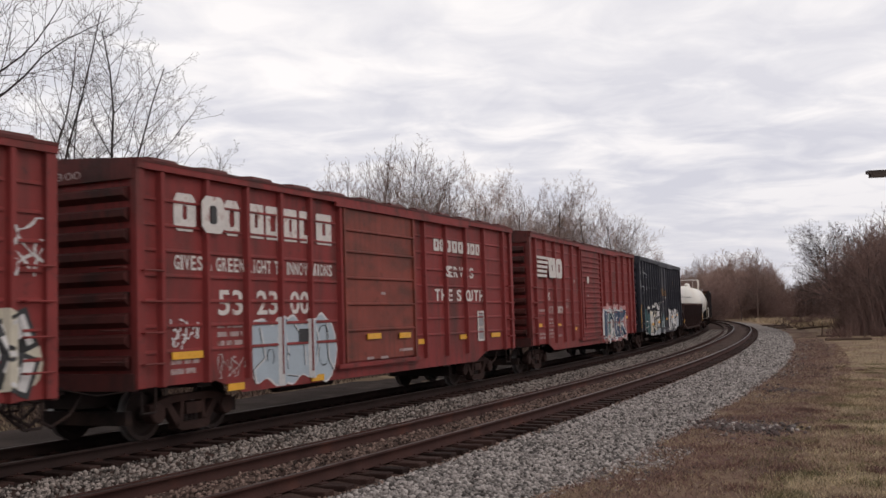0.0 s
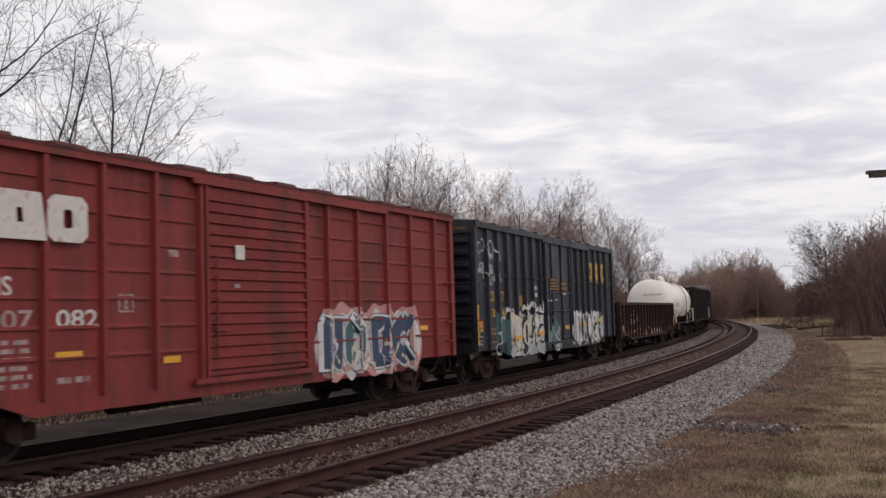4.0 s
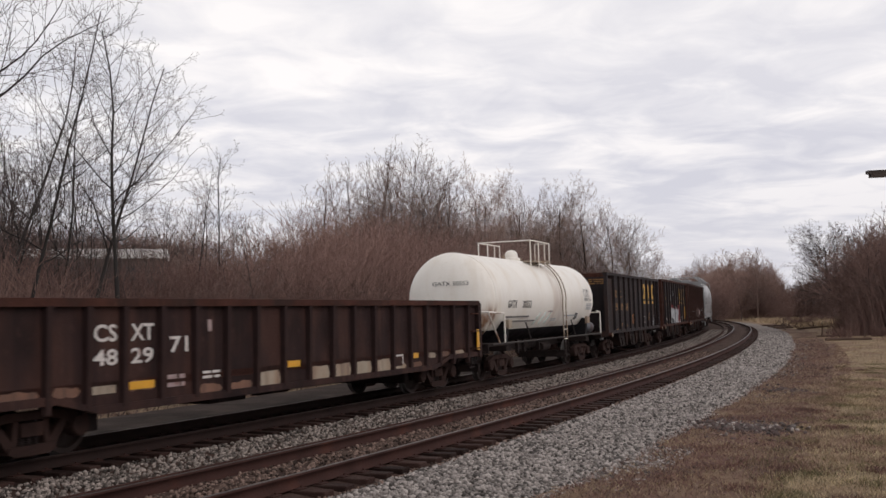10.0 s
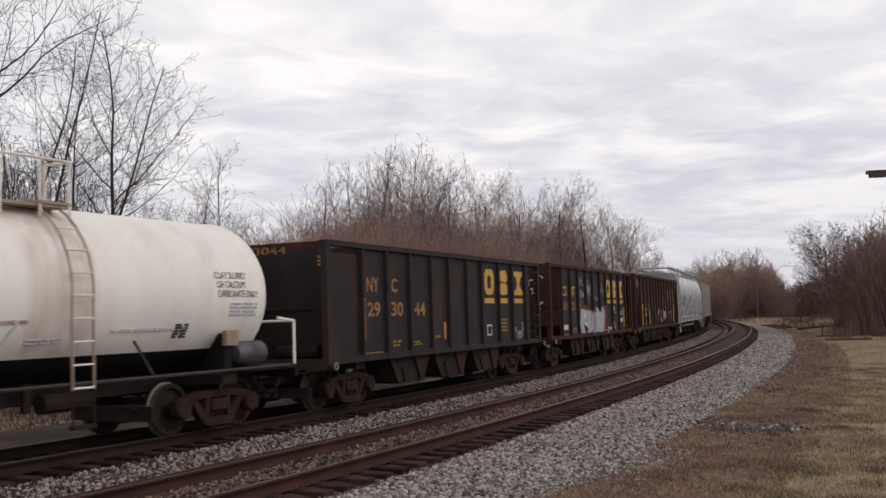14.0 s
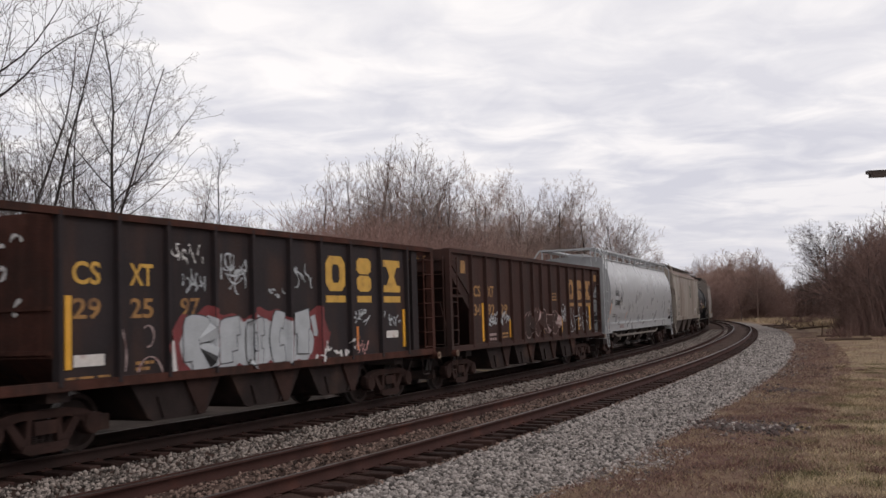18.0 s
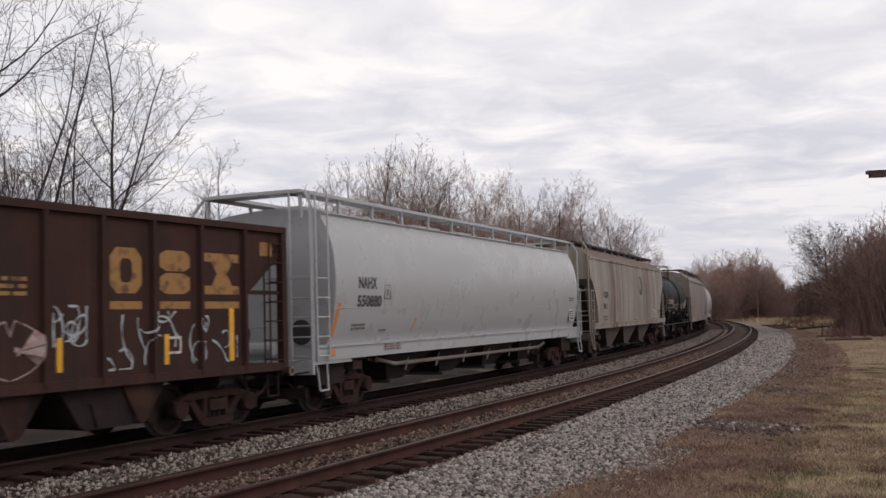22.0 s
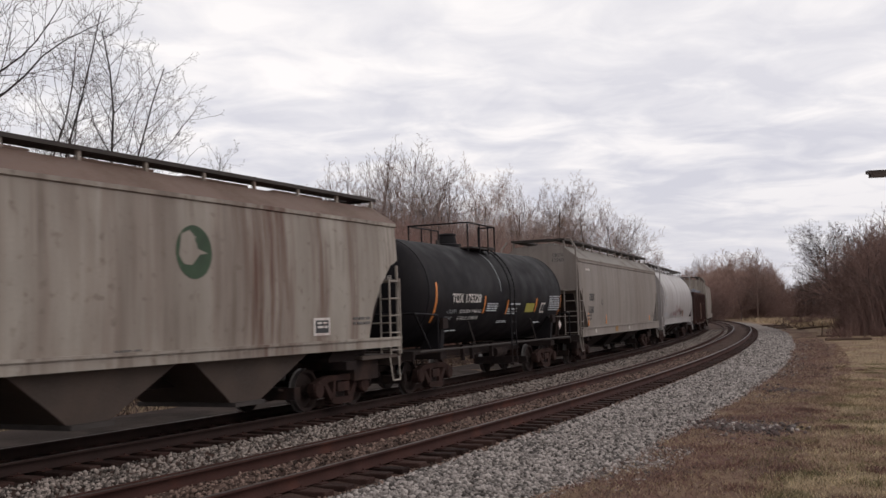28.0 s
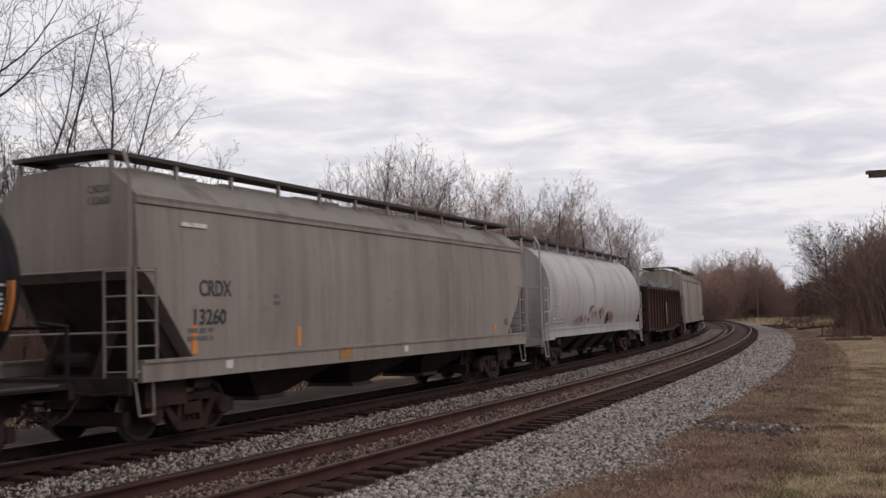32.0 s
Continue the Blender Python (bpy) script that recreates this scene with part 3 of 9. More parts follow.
def strip(name, offsets, heights, s0, s1, step, mat, rough=0.0, edge=0.0, bumps=1.0):
    """A ribbon along the line with the given cross-section."""
    ss = np.arange(s0, s1, step)
    off, hei = np.asarray(offsets, float), np.asarray(heights, float)
    verts = np.zeros((len(ss), len(off), 3))
    for j in range(len(off)):
        sway = edge * wobble(ss, np.full_like(ss, j * 0.37), 2.0, j * 0.1) if j in (0, len(off) - 1) else 0
        x, y, _ = line(ss, off[j] + sway)
        verts[:, j, 0], verts[:, j, 1] = x, y
        verts[:, j, 2] = hei[j] + rough * (wobble(x, y, 0.35 * bumps, 1.0) + 0.6 * np.random.uniform(-1, 1, len(ss)))
    n, k = len(ss), len(off)
    idx = np.arange(n * k).reshape(n, k)
    faces = np.stack([idx[:-1, :-1], idx[1:, :-1], idx[1:, 1:], idx[:-1, 1:]], -1).reshape(-1, 4)
    return new(name, raw_mesh(name, verts.reshape(-1, 3), faces[:, ::-1], mat, True))


def make_ground():
    def axis(lo, hi, mid, fine, grow):
        out, step = [mid], fine
        while out[-1] < hi:
            step *= grow if out[-1] - mid > 25 else 1.0
            out.append(out[-1] + step)
        back, step = [mid], fine
        while back[-1] > lo:
            step *= grow if mid - back[-1] > 25 else 1.0
            back.append(back[-1] - step)
        return np.array(back[:0:-1] + out)
    gx, gy = axis(-3200, 3200, 4.0, 0.45, 1.12), axis(-600, 4200, 24.0, 0.45, 1.12)
    xx, yy = np.meshgrid(gx, gy)
    zz = ground_height(xx.ravel(), yy.ravel())
    idx = np.arange(xx.size).reshape(xx.shape)
    faces = np.stack([idx[:-1, :-1], idx[:-1, 1:], idx[1:, 1:], idx[1:, :-1]], -1).reshape(-1, 4)
    ob = new("ground", raw_mesh("ground", np.stack([xx.ravel(), yy.ravel(), zz], -1), faces, M["grass"], True))
    tagged(ob, "dry winter grass with worn brown patches beside the tracks", "grass", kind="structure")


make_ground()
# ballast shoulder towards the grass, the muddy beds of both tracks, ballast between them
tagged(strip("ballast_shoulder", [-4.1, -3.7, -3.3, -2.8, -2.3, -1.8, -1.45, -1.2], [-0.52, -0.33, -0.285, -0.265, -0.25, -0.235, -0.22, -0.26], -60, 240, 0.25, M["ballast"], 0.022, 0.35),
       "loose grey crushed-stone ballast shoulder", "ballast", kind="structure")
tagged(strip("ballast_between", [1.0, 1.2, 1.6, 2.1, 2.6, 3.05, 3.3], [-0.3, -0.215, -0.20, -0.205, -0.20, -0.215, -0.3], -60, 240, 0.25, M["bed"], 0.02, 0.0),
       "grey ballast between the two tracks", "ballast", kind="structure")
tagged(strip("track_bed", [-1.5, -1.25, -0.8, -0.4, 0, 0.4, 0.8, 1.25, 1.5], [-0.3, -0.225, -0.182, -0.164, -0.158, -0.164, -0.182, -0.225, -0.3], -60, 240, 0.25, M["bed"], 0.014),
       "muddy brown ballast under the empty track", "ballast", kind="structure")
# this bed's colour carries the shade under the train
tagged(strip("track_bed", [2.9, 3.1, 3.6, 4.32, 5.0, 5.5, 5.9, 6.5, 7.0], [-0.3, -0.215, -0.205, -0.20, -0.205, -0.215, -0.24, -0.34, -0.6], -150, 300, 0.5, M["bed_shaded"], 0.015),
       "brown ballast under the train's track, shade beneath the wagons in its colour", "ballast", kind="structure")
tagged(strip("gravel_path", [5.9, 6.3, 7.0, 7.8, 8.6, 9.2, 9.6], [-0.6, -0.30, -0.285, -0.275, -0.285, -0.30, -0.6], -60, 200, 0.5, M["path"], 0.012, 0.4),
       "gravel service path behind the tracks, darkened for the shade under the wagons", "path", kind="structure")



def make_margin():
    """Bare reddish soil and dead weeds where the ballast thins out into the grass."""
    ss, off = np.arange(-60, 130, 0.25), [-6.3, -5.7, -5.2, -4.7, -4.2, -3.8, -3.4]
    verts = np.zeros((len(ss), len(off), 3))
    for j, d in enumerate(off):
        sway = (1.0 - j / 6) * (0.75 * wobble(ss, ss * 0.3, 1.3, 4.0) + 0.45 * wobble(ss, ss * 0.2, 5.0, 1.0))
        x, y, _ = line(ss, d + sway)
        verts[:, j] = np.stack([x, y, ground_height(x, y) + (-0.06 if j in (0, 6) else 0.016)], -1)
    n, k = verts.shape[:2]
    idx = np.arange(n * k).reshape(n, k)
    faces = np.stack([idx[:-1, :-1], idx[1:, :-1], idx[1:, 1:], idx[:-1, 1:]], -1).reshape(-1, 4)
    tagged(new("worn_margin", raw_mesh("worn_margin", verts.reshape(-1, 3), faces[:, ::-1], M["soil"], True)), "bare reddish-brown soil along the ballast's edge", "soil", kind="structure")


make_margin()
RAIL = [(-0.07, -0.178), (0.07, -0.178), (0.07, -0.165), (0.012, -0.14), (0.012, -0.045), (0.036, -0.038), (0.036, -0.004), (-0.036, -0.004), (-0.036, -0.038), (-0.012, -0.045), (-0.012, -0.14), (-0.07, -0.165)]


def sweep(name, outline, d, z, s0, s1, mat, step=1.0, closed=True):
    ss = np.arange(s0, s1 + 0.01, step)
    verts = []
    for oy, oz in outline:
        x, y, _ = line(ss, d + oy)
        verts.append(np.stack([x, y, np.full_like(x, z + oz)], -1))
    verts = np.stack(verts, 1)
    n, k = verts.shape[:2]
    idx = np.arange(n * k).reshape(n, k)
    nxt = np.roll(idx, -1, axis=1)
    faces = np.stack([idx[:-1], idx[1:], nxt[1:], nxt[:-1]], -1)
    if not closed:
        faces = faces[:, :-1]
    return raw_mesh(name, verts.reshape(-1, 3), faces.reshape(-1, 4), mat)


def make_track(d, s0, s1, tie_range, label, steel="rail"):
    track = tagged(new("railway_track"), label, "track", kind="structure")
    high = GAUGE * math.sin(CANT)
    for side, z in ((-1, high), (1, 0.0)):
        rail = part("rail", sweep("rail", RAIL, d + side * GAUGE / 2, z, s0, s1, M[steel]), None, track)
        part("rail_head", sweep("rail_head", [(-0.034, -0.004), (0.034, -0.004), (0.027, 0.0), (-0.027, 0.0)], d + side * GAUGE / 2, z, s0, s1, M["rail_head"]), None, rail, "polished steel running surface")
    bm = bmesh.new()
    box(bm, -0.115, 0.115, -1.30, 1.30, -0.18, 0.0)
    bmesh.ops.bevel(bm, geom=bm.edges[:], offset=0.012, segments=1, affect="EDGES")
    tie_mesh = mesh_of("tie", bm, M["tie"])
    plate = bmesh.new()
    for side in (-1, 1):
        box(plate, -0.09, 0.09, side * GAUGE / 2 - 0.17, side * GAUGE / 2 + 0.17, 0.0, 0.014)
        for sy in (-0.1, 0.1):
            rod(plate, (0.05, side * GAUGE / 2 + sy, 0.01), (0.05, side * GAUGE / 2 + sy, 0.04), 0.014, 5)
    plate_mesh = mesh_of("tie_plate", plate, M["rail"])
    rng = random.Random(int(d * 10) + 3)
    s = tie_range[0]
    while s < tie_range[1]:
        x, y, h = line(s + rng.uniform(-0.04, 0.04), d)
        tie = part("tie", tie_mesh, None, track)
        tie.matrix_basis = Matrix.Translation((x, y, -0.180 + high / 2 + rng.uniform(-0.006, 0.002))) @ Euler((-CANT, 0, h + rng.uniform(-0.02, 0.02))).to_matrix().to_4x4()
        if s < 45:
            part("tie_plate", plate_mesh, None, tie)
        s += 0.51
    return track

# ---- the train: what every wagon has ----
SPEED_TIMES, SPEEDS = [0, 8, 16, 24, 32], [5.496, 5.623, 5.661, 5.699, 5.926]
_t = np.linspace(-1, 33, 3401)
_v = np.interp(_t, SPEED_TIMES, SPEEDS)
_run = np.concatenate([[0], np.cumsum((_v[1:] + _v[:-1]) / 2 * (_t[1] - _t[0]))])
_run -= np.interp(0, _t, _run)
WHEEL = 0.43
WAGONS = []


def travelled(t):
    return float(np.interp(t, _t, _run))


def wagon_pose(u, pivot, t):
    """Pose of a wagon whose centre stands at u when the clip starts, on trucks at +-pivot."""
    s = u - travelled(t)
    (ax, ay), (bx, by) = far_line(s - pivot), far_line(s + pivot)
    return Matrix.Translation(((ax + bx) / 2, (ay + by) / 2, GAUGE / 2 * math.sin(CANT))) @ Euler((-CANT, 0, math.atan2(by - ay, bx - ax))).to_matrix().to_4x4()


def wheelset_mesh():
    bm = bmesh.new()
    rod(bm, (0, -1.05, 0), (0, 1.05, 0), 0.075, 10)
    for side in (-1, 1):
        y = side * GAUGE / 2
        lathe(bm, [(0.12, -0.09), (0.14, 0.0), (0.33, 0.02), (0.36, -0.06), (WHEEL, -0.06), (WHEEL, 0.045), (WHEEL + 0.028, 0.05), (WHEEL + 0.028, 0.075), (0.36, 0.08), (0.33, 0.04), (0.14, 0.06), (0.12, 0.1)],
              "y", (0, y, 0), 28) if side < 0 else \
            lathe(bm, [(0.12, -0.1), (0.14, -0.06), (0.33, -0.04), (0.36, -0.08), (WHEEL + 0.028, -0.075), (WHEEL + 0.028, -0.05), (WHEEL, -0.045), (WHEEL, 0.06), (0.36, 0.06), (0.33, -0.02), (0.14, 0.0), (0.12, 0.09)],
                  "y", (0, y, 0), 28)
    for side in (-1, 1):
        for a in range(3):
            c, s = math.cos(a * 2.094), math.sin(a * 2.094)
            rod(bm, (0.05 * c, side * 1.05, 0.05 * s), (0.05 * c, side * 1.08, 0.05 * s), 0.018, 5)
    data = mesh_of("wheelset", bm, M["wheel"], True)
    data.materials.append(M["tread"])
    for f in data.polygons:
        y = abs(f.center.y)
        if max(math.hypot(data.vertices[i].co.x, data.vertices[i].co.z) for i in f.vertices) > WHEEL - 0.01 and \
                min(math.hypot(data.vertices[i].co.x, data.vertices[i].co.z) for i in f.vertices) > WHEEL - 0.01 and y < 0.85:
            f.material_index = 1
    return data


def side_frame_mesh():
    bm = bmesh.new()
    y0, y1 = -0.075, 0.075
    prism(bm, [(-1.02, 0.42), (-1.02, 0.56), (-0.72, 0.66), (-0.45, 0.70), (0.45, 0.70), (0.72, 0.66), (1.02, 0.56), (1.02, 0.42), (0.74, 0.42), (0.66, 0.54), (0.42, 0.58), (-0.42, 0.58), (-0.66, 0.54), (-0.74, 0.42)], y0, y1, 1)
    for m in (-1, 1):
        prism(bm, [(m * 0.70, 0.56), (m * 0.58, 0.60), (m * 0.24, 0.20), (m * 0.40, 0.16)], y0, y1, 1)
        prism(bm, [(m * 0.22, 0.60), (m * 0.30, 0.60), (m * 0.34, 0.24), (m * 0.25, 0.22)], y0, y1, 1)
        lathe(bm, [(0.15, -0.10), (0.17, -0.06), (0.17, 0.10), (0.12, 0.12)], "y", (m * 0.89, -0.02, WHEEL), 14)
        box(bm, m * 0.89 - 0.17, m * 0.89 + 0.17, y0, y1, WHEEL, 0.58)
    prism(bm, [(-0.42, 0.15), (-0.30, 0.10), (0.30, 0.10), (0.42, 0.15), (0.40, 0.24), (-0.40, 0.24)], y0 - 0.03, y1 + 0.03, 1)
    return mesh_of("side_frame", bm, M["truck"])


def truck_meshes():
    bm = bmesh.new()
    prism(bm, [(-0.19, 0.36), (0.19, 0.36), (0.20, 0.55), (-0.20, 0.55)], -1.12, 1.12, 1)
    rod(bm, (0, 0, 0.5), (0, 0, 0.78), 0.2, 12)
    for m in (-1, 1):
        box(bm, m * 0.42 - 0.05, m * 0.42 + 0.05, -0.85, 0.85, 0.30, 0.42)
    bolster = mesh_of("truck", bm, M["truck"])
    bm = bmesh.new()
    for x in (-0.13, 0.0, 0.13):
        for k in range(4):
            lathe(bm, [(0.045, 0), (0.055, 0.012), (0.045, 0.024)], "z", (x, 0, 0.245 + k * 0.027), 8)
    return bolster, mesh_of("spring", bm, M["under"])


WHEELSET, SIDE_FRAME = wheelset_mesh(), side_frame_mesh()
BOLSTER, SPRING = truck_meshes()


def coupler_mesh():
    bm = bmesh.new()
    box(bm, 0.0, 0.62, -0.07, 0.07, 0.80, 0.92)
    box(bm, 0.55, 0.84, -0.14, 0.14, 0.73, 1.0)
    for p, q in (((0.1, -0.45, 0.95), (0.2, -0.4, 0.62)), ((0.2, -0.4, 0.62), (0.6, -0.3, 0.42))):
        rod(bm, p, q, 0.03, 6)
    return mesh_of("coupler", bm, M["under"])


COUPLER = coupler_mesh()


class Wagon:
    """A wagon in the making: its empty, half length, and how far its side stands out at each x."""

    def __init__(self, name, label, category, u, half, pivot, floor=0.95, sheet=1.47, group="wagons of the freight train"):
        self.ob = tagged(new(name), label, category, group)
        self.u, self.half, self.pivot, self.sheet = u, half, pivot, sheet
        self.posts, self.proud, self.wheelsets = [], 0.1, []
        for m in (-1, 1):
            truck = part("truck", BOLSTER, None, self.ob, "rusty cast steel truck")
            truck.location = (m * pivot, 0, 0)
            for side in (-1, 1):
                part("side_frame", SIDE_FRAME, None, truck).location = (0, side * 1.02, 0)
                tagged(part("spring", SPRING, None, truck), kind="stuff").location = (0, side * 1.02, 0)
            for w in (-0.89, 0.89):
                ws = part("wheelset", WHEELSET, None, truck, "steel wheels on an axle, bright treads")
                ws.location = (w, 0, WHEEL + 0.003)
                self.wheelsets.append((ws, w))
            bm = bmesh.new()
            box(bm, *sorted((m * (half - 1.3), m * (half - 0.04))), -0.38, 0.38, 0.58, 0.98)
            part("draft_gear", bm, M["under"], self.ob)
            bm = bmesh.new()
            rods(bm, [(m * (half + 0.12), -1.4, 0.86), (m * (half + 0.16), -0.9, 0.80), (m * (half + 0.2), 0.0, 0.92)], 0.016, 5)
            part("uncoupling_lever", bm, M["under"], self.ob)
            bm = bmesh.new()
            rods(bm, [(m * (half - 0.1), -0.35, 0.8), (m * (half + 0.22), -0.38, 0.5), (m * (half + 0.5), -0.3, 0.36), (m * (half + 0.72), -0.25, 0.5)], 0.028, 6)
            part("air_hose", bm, M["under"], self.ob)
            bm = bmesh.new()
            rods(bm, [(m * (pivot - 1.6), -0.6, 0.5), (m * (pivot - 1.2), -0.62, 0.42), (m * (pivot + 1.2), -0.62, 0.42), (m * (half - 0.4), -0.55, 0.62)], 0.03, 5)
            box(bm, *sorted((m * (pivot - 1.45), m * (pivot - 1.25))), -0.9, 0.9, 0.28, 0.52)
            box(bm, *sorted((m * (pivot + 1.25), m * (pivot + 1.40))), -0.9, 0.9, 0.28, 0.50)
            part("brake_beam", bm, M["under"], self.ob)
            c = part("coupler", COUPLER, None, self.ob)
            c.location = (m * (half - 0.05), 0, 0)
            if m < 0:
                c.rotation_euler = (0, 0, math.pi)
        bm = bmesh.new()
        box(bm, -half + 0.05, half - 0.05, -0.22, 0.22, 0.74, 1.02)
        for m in (-1, 1):
            box(bm, m * pivot - 0.2, m * pivot + 0.2, -1.35, 1.35, 0.80, 0.98)
        part("centre_sill", bm, M["under"], self.ob)
        WAGONS.append(self)

    def out(self, x):
        for p, w in self.posts:
            if abs(x - p) < w / 2 + 0.01:
                return -(self.sheet + self.proud)
        return -self.sheet

    def add(self, name, bm, mat, label="", smooth=False, parent=None):
        return part(name, bm, M[mat] if isinstance(mat, str) else mat, parent or self.ob, label, smooth)

    def letters(self, text, x0, x1, z0, z1, mat, lift=0.006, y=None, bold=0.0, end=False):
        """A line of writing on the side that faces the meadow, filling the given field; on the near end if end."""
        curve = bpy.data.curves.new("lettering", "FONT")
        curve.body, curve.fill_mode, curve.extrude, curve.offset = text, "FRONT", 0.0, bold
        curve.resolution_u = 3
        temp = bpy.data.objects.new("lettering", curve)
        data = bpy.data.meshes.new_from_object(temp)
        bpy.data.objects.remove(temp)
        co = np.empty(len(data.vertices) * 3, np.float32)
        data.vertices.foreach_get("co", co)
        co = co.reshape(-1, 3)
        lo, hi = co.min(0), co.max(0)
        u = x0 + (co[:, 0] - lo[0]) / (hi[0] - lo[0]) * (x1 - x0)
        z = z0 + (co[:, 1] - lo[1]) / (hi[1] - lo[1]) * (z1 - z0)
        if end:
            new_co = np.stack([np.full_like(u, y), -u, z], -1)
        else:
            depth = (y(z) if callable(y) else np.full_like(z, self.out((x0 + x1) / 2) if y is None else y)) - lift
            new_co = np.stack([u, depth, z], -1)
        data.vertices.foreach_set("co", new_co.astype(np.float32).ravel())
        data.update()
        data.materials.clear()
        data.materials.append(M[mat])
        for f in data.polygons:
            f.material_index = 0
        ob = new("lettering", data)
        ob.parent = self.ob
        return ob

    def spell(self, text, x0, x1, z0, z1, mat, bold=0.0, lift=0.012):
        """Writing laid on letter by letter, each on the sheet or post beneath it."""
        wide = [0.5 if c in " I" else 1.0 for c in text]
        step, at = (x1 - x0) / sum(wide), x0
        for c, part_of in zip(text, wide):
            if c != " ":
                self.letters(c, at + 0.06 * step, at + (part_of - 0.14) * step, z0, z1, mat, lift=lift, bold=bold)
            at += part_of * step

    def bars(self, x0, x1, z0, z1, rows, mat, y=None, gap=0.45):
        """Small writing that cannot be read: rows of broken bars."""
        bm, rng = bmesh.new(), random.Random(int(x0 * 100 + z0 * 1000))
        step = (z1 - z0) / rows
        for r in range(rows):
            x = x0
            zt = z1 - r * step
            while x < x1 - 0.03:
                w = min(rng.uniform(0.08, 0.32), x1 - x)
                yy = (y(zt) if callable(y) else (self.out(x + w / 2) if y is None else y)) - 0.004
                box(bm, x, x + w, yy - 0.002, yy + 0.02, zt - step * (1 - gap), zt)
                x += w + rng.uniform(0.03, 0.09)
        return tagged(self.add("stencil", bm, mat), kind="stuff")

    def patch(self, x0, x1, z0, z1, mat, name="painted_patch", lift=0.005, y=None, label=""):
        bm = bmesh.new()
        yy = (self.out((x0 + x1) / 2) if y is None else y) - lift
        box(bm, x0, x1, yy, yy + 0.02, z0, z1)
        return self.add(name, bm, mat, label)

    def block(self, x0, x1, z0, z1, mat, hole=0.32, lift=0.006, y=None, skew=0.0, corner=0.28):
        """A plain eight-cornered plate, with a slot when hole is above zero."""
        cx, cz, a, b = (x0 + x1) / 2, (z0 + z1) / 2, (x1 - x0) / 2, (z1 - z0) / 2
        yy = (self.out(cx) if y is None else y) - lift

        def ring(k):
            c = corner
            pts = [(-1, -1 + c), (-1 + c, -1), (1 - c, -1), (1, -1 + c), (1, 1 - c), (1 - c, 1), (-1 + c, 1), (-1, 1 - c)]
            return [bm.verts.new((cx + a * k * px + skew * b * k * pz, yy, cz + b * (k ** 0.5 if k < 1 else 1) * pz * (1 if k == 1 else 0.85))) for px, pz in pts]
        bm = bmesh.new()
        outer = ring(1)
        if hole > 0:
            inner = ring(hole)
            for i in range(8):
                bm.faces.new((outer[i], outer[(i + 1) % 8], inner[(i + 1) % 8], inner[i]))
        else:
            bm.faces.new(outer)
        return self.add("emblem", bm, mat)

    def waisted(self, x0, x1, z0, z1, mat, lift=0.006, y=None):
        """A plain plate drawn in at its waist."""
        cx, cz, a, b = (x0 + x1) / 2, (z0 + z1) / 2, (x1 - x0) / 2, (z1 - z0) / 2
        yy = (self.out(cx) if y is None else y) - lift
        bm = bmesh.new()
        for side in (-1, 1):
            bm.faces.new([bm.verts.new((cx + a * px, yy, cz + side * b * pz)) for px, pz in ((-0.28, 0), (0.28, 0), (0.62, 0.58), (1, 0.58), (1, 1), (-1, 1), (-1, 0.58), (-0.62, 0.58))])
        return self.add("emblem", bm, mat)

    def stacked(self, x0, x1, z0, z1, mat, lift=0.006, y=None):
        """Two plain plates, one upon the other."""
        mid = (z0 + z1) / 2
        self.block(x0, x1, z0, mid - 0.015, mat, hole=0.0, lift=lift, y=y, corner=0.4)
        self.block(x0, x1, mid + 0.015, z1, mat, hole=0.0, lift=lift, y=y, corner=0.4)

    def blob(self, x0, x1, z0, z1, mat, seed, ragged=0.16, lift=0.007, bumps=5.0):
        """A sprayed field with a bulging outline that follows posts and sheet."""
        rng = random.Random(seed)
        ph = [rng.uniform(0, 6.3) for _ in range(6)]
        n = max(int((x1 - x0) / 0.06), 6)
        bm, prev = bmesh.new(), None
        h = z1 - z0
        for i in range(n + 1):
            t = i / n
            x = x0 + t * (x1 - x0)
            close = min(1, 12 * min(t, 1 - t)) ** 0.5
            top = z1 - ragged * h * (0.6 + 0.5 * math.sin(ph[0] + t * bumps * 6.3) + 0.35 * math.sin(ph[1] + t * bumps * 15)) - (1 - close) * h * 0.5
            low = z0 + ragged * h * (0.5 + 0.5 * math.sin(ph[2] + t * bumps * 5) + 0.3 * math.sin(ph[3] + t * bumps * 13)) + (1 - close) * h * 0.4
            y = self.out(x) - lift
            pair = [bm.verts.new((x, y, low)), bm.verts.new((x, y, max(top, low + 0.02)))]
            if prev:
                bm.faces.new((prev[0], pair[0], pair[1], prev[1]))
            prev = pair
        return self.add("graffiti", bm, mat)

    def bubble(self, x0, x1, z0, z1, mat, seed, lift, power=3.0, wob=0.10):
        """One swollen sprayed letter form."""
        rng = random.Random(seed)
        p1, p2, p3 = (rng.uniform(0, 6.3) for _ in range(3))
        lean = rng.uniform(-0.15, 0.15)
        cx, cz, a, b = (x0 + x1) / 2, (z0 + z1) / 2, (x1 - x0) / 2, (z1 - z0) / 2
        n = max(int((x1 - x0) / 0.035), 10)
        bm, prev = bmesh.new(), None
        for i in range(n + 1):
            u = -1 + 2 * i / n
            h = max(1 - abs(u) ** power, 0.0) ** (1 / power)
            x = cx + a * u
            top = cz + b * (h * (1 - wob * (1 + math.sin(p1 + u * 4.1)) / 2) + lean * u)
            low = cz - b * (h * (1 - wob * (1 + math.sin(p2 + u * 3.7)) / 2) - lean * u * 0.6)
            y = self.out(x) - lift
            pair = [bm.verts.new((x, y, low)), bm.verts.new((x, y, top + 0.001))]
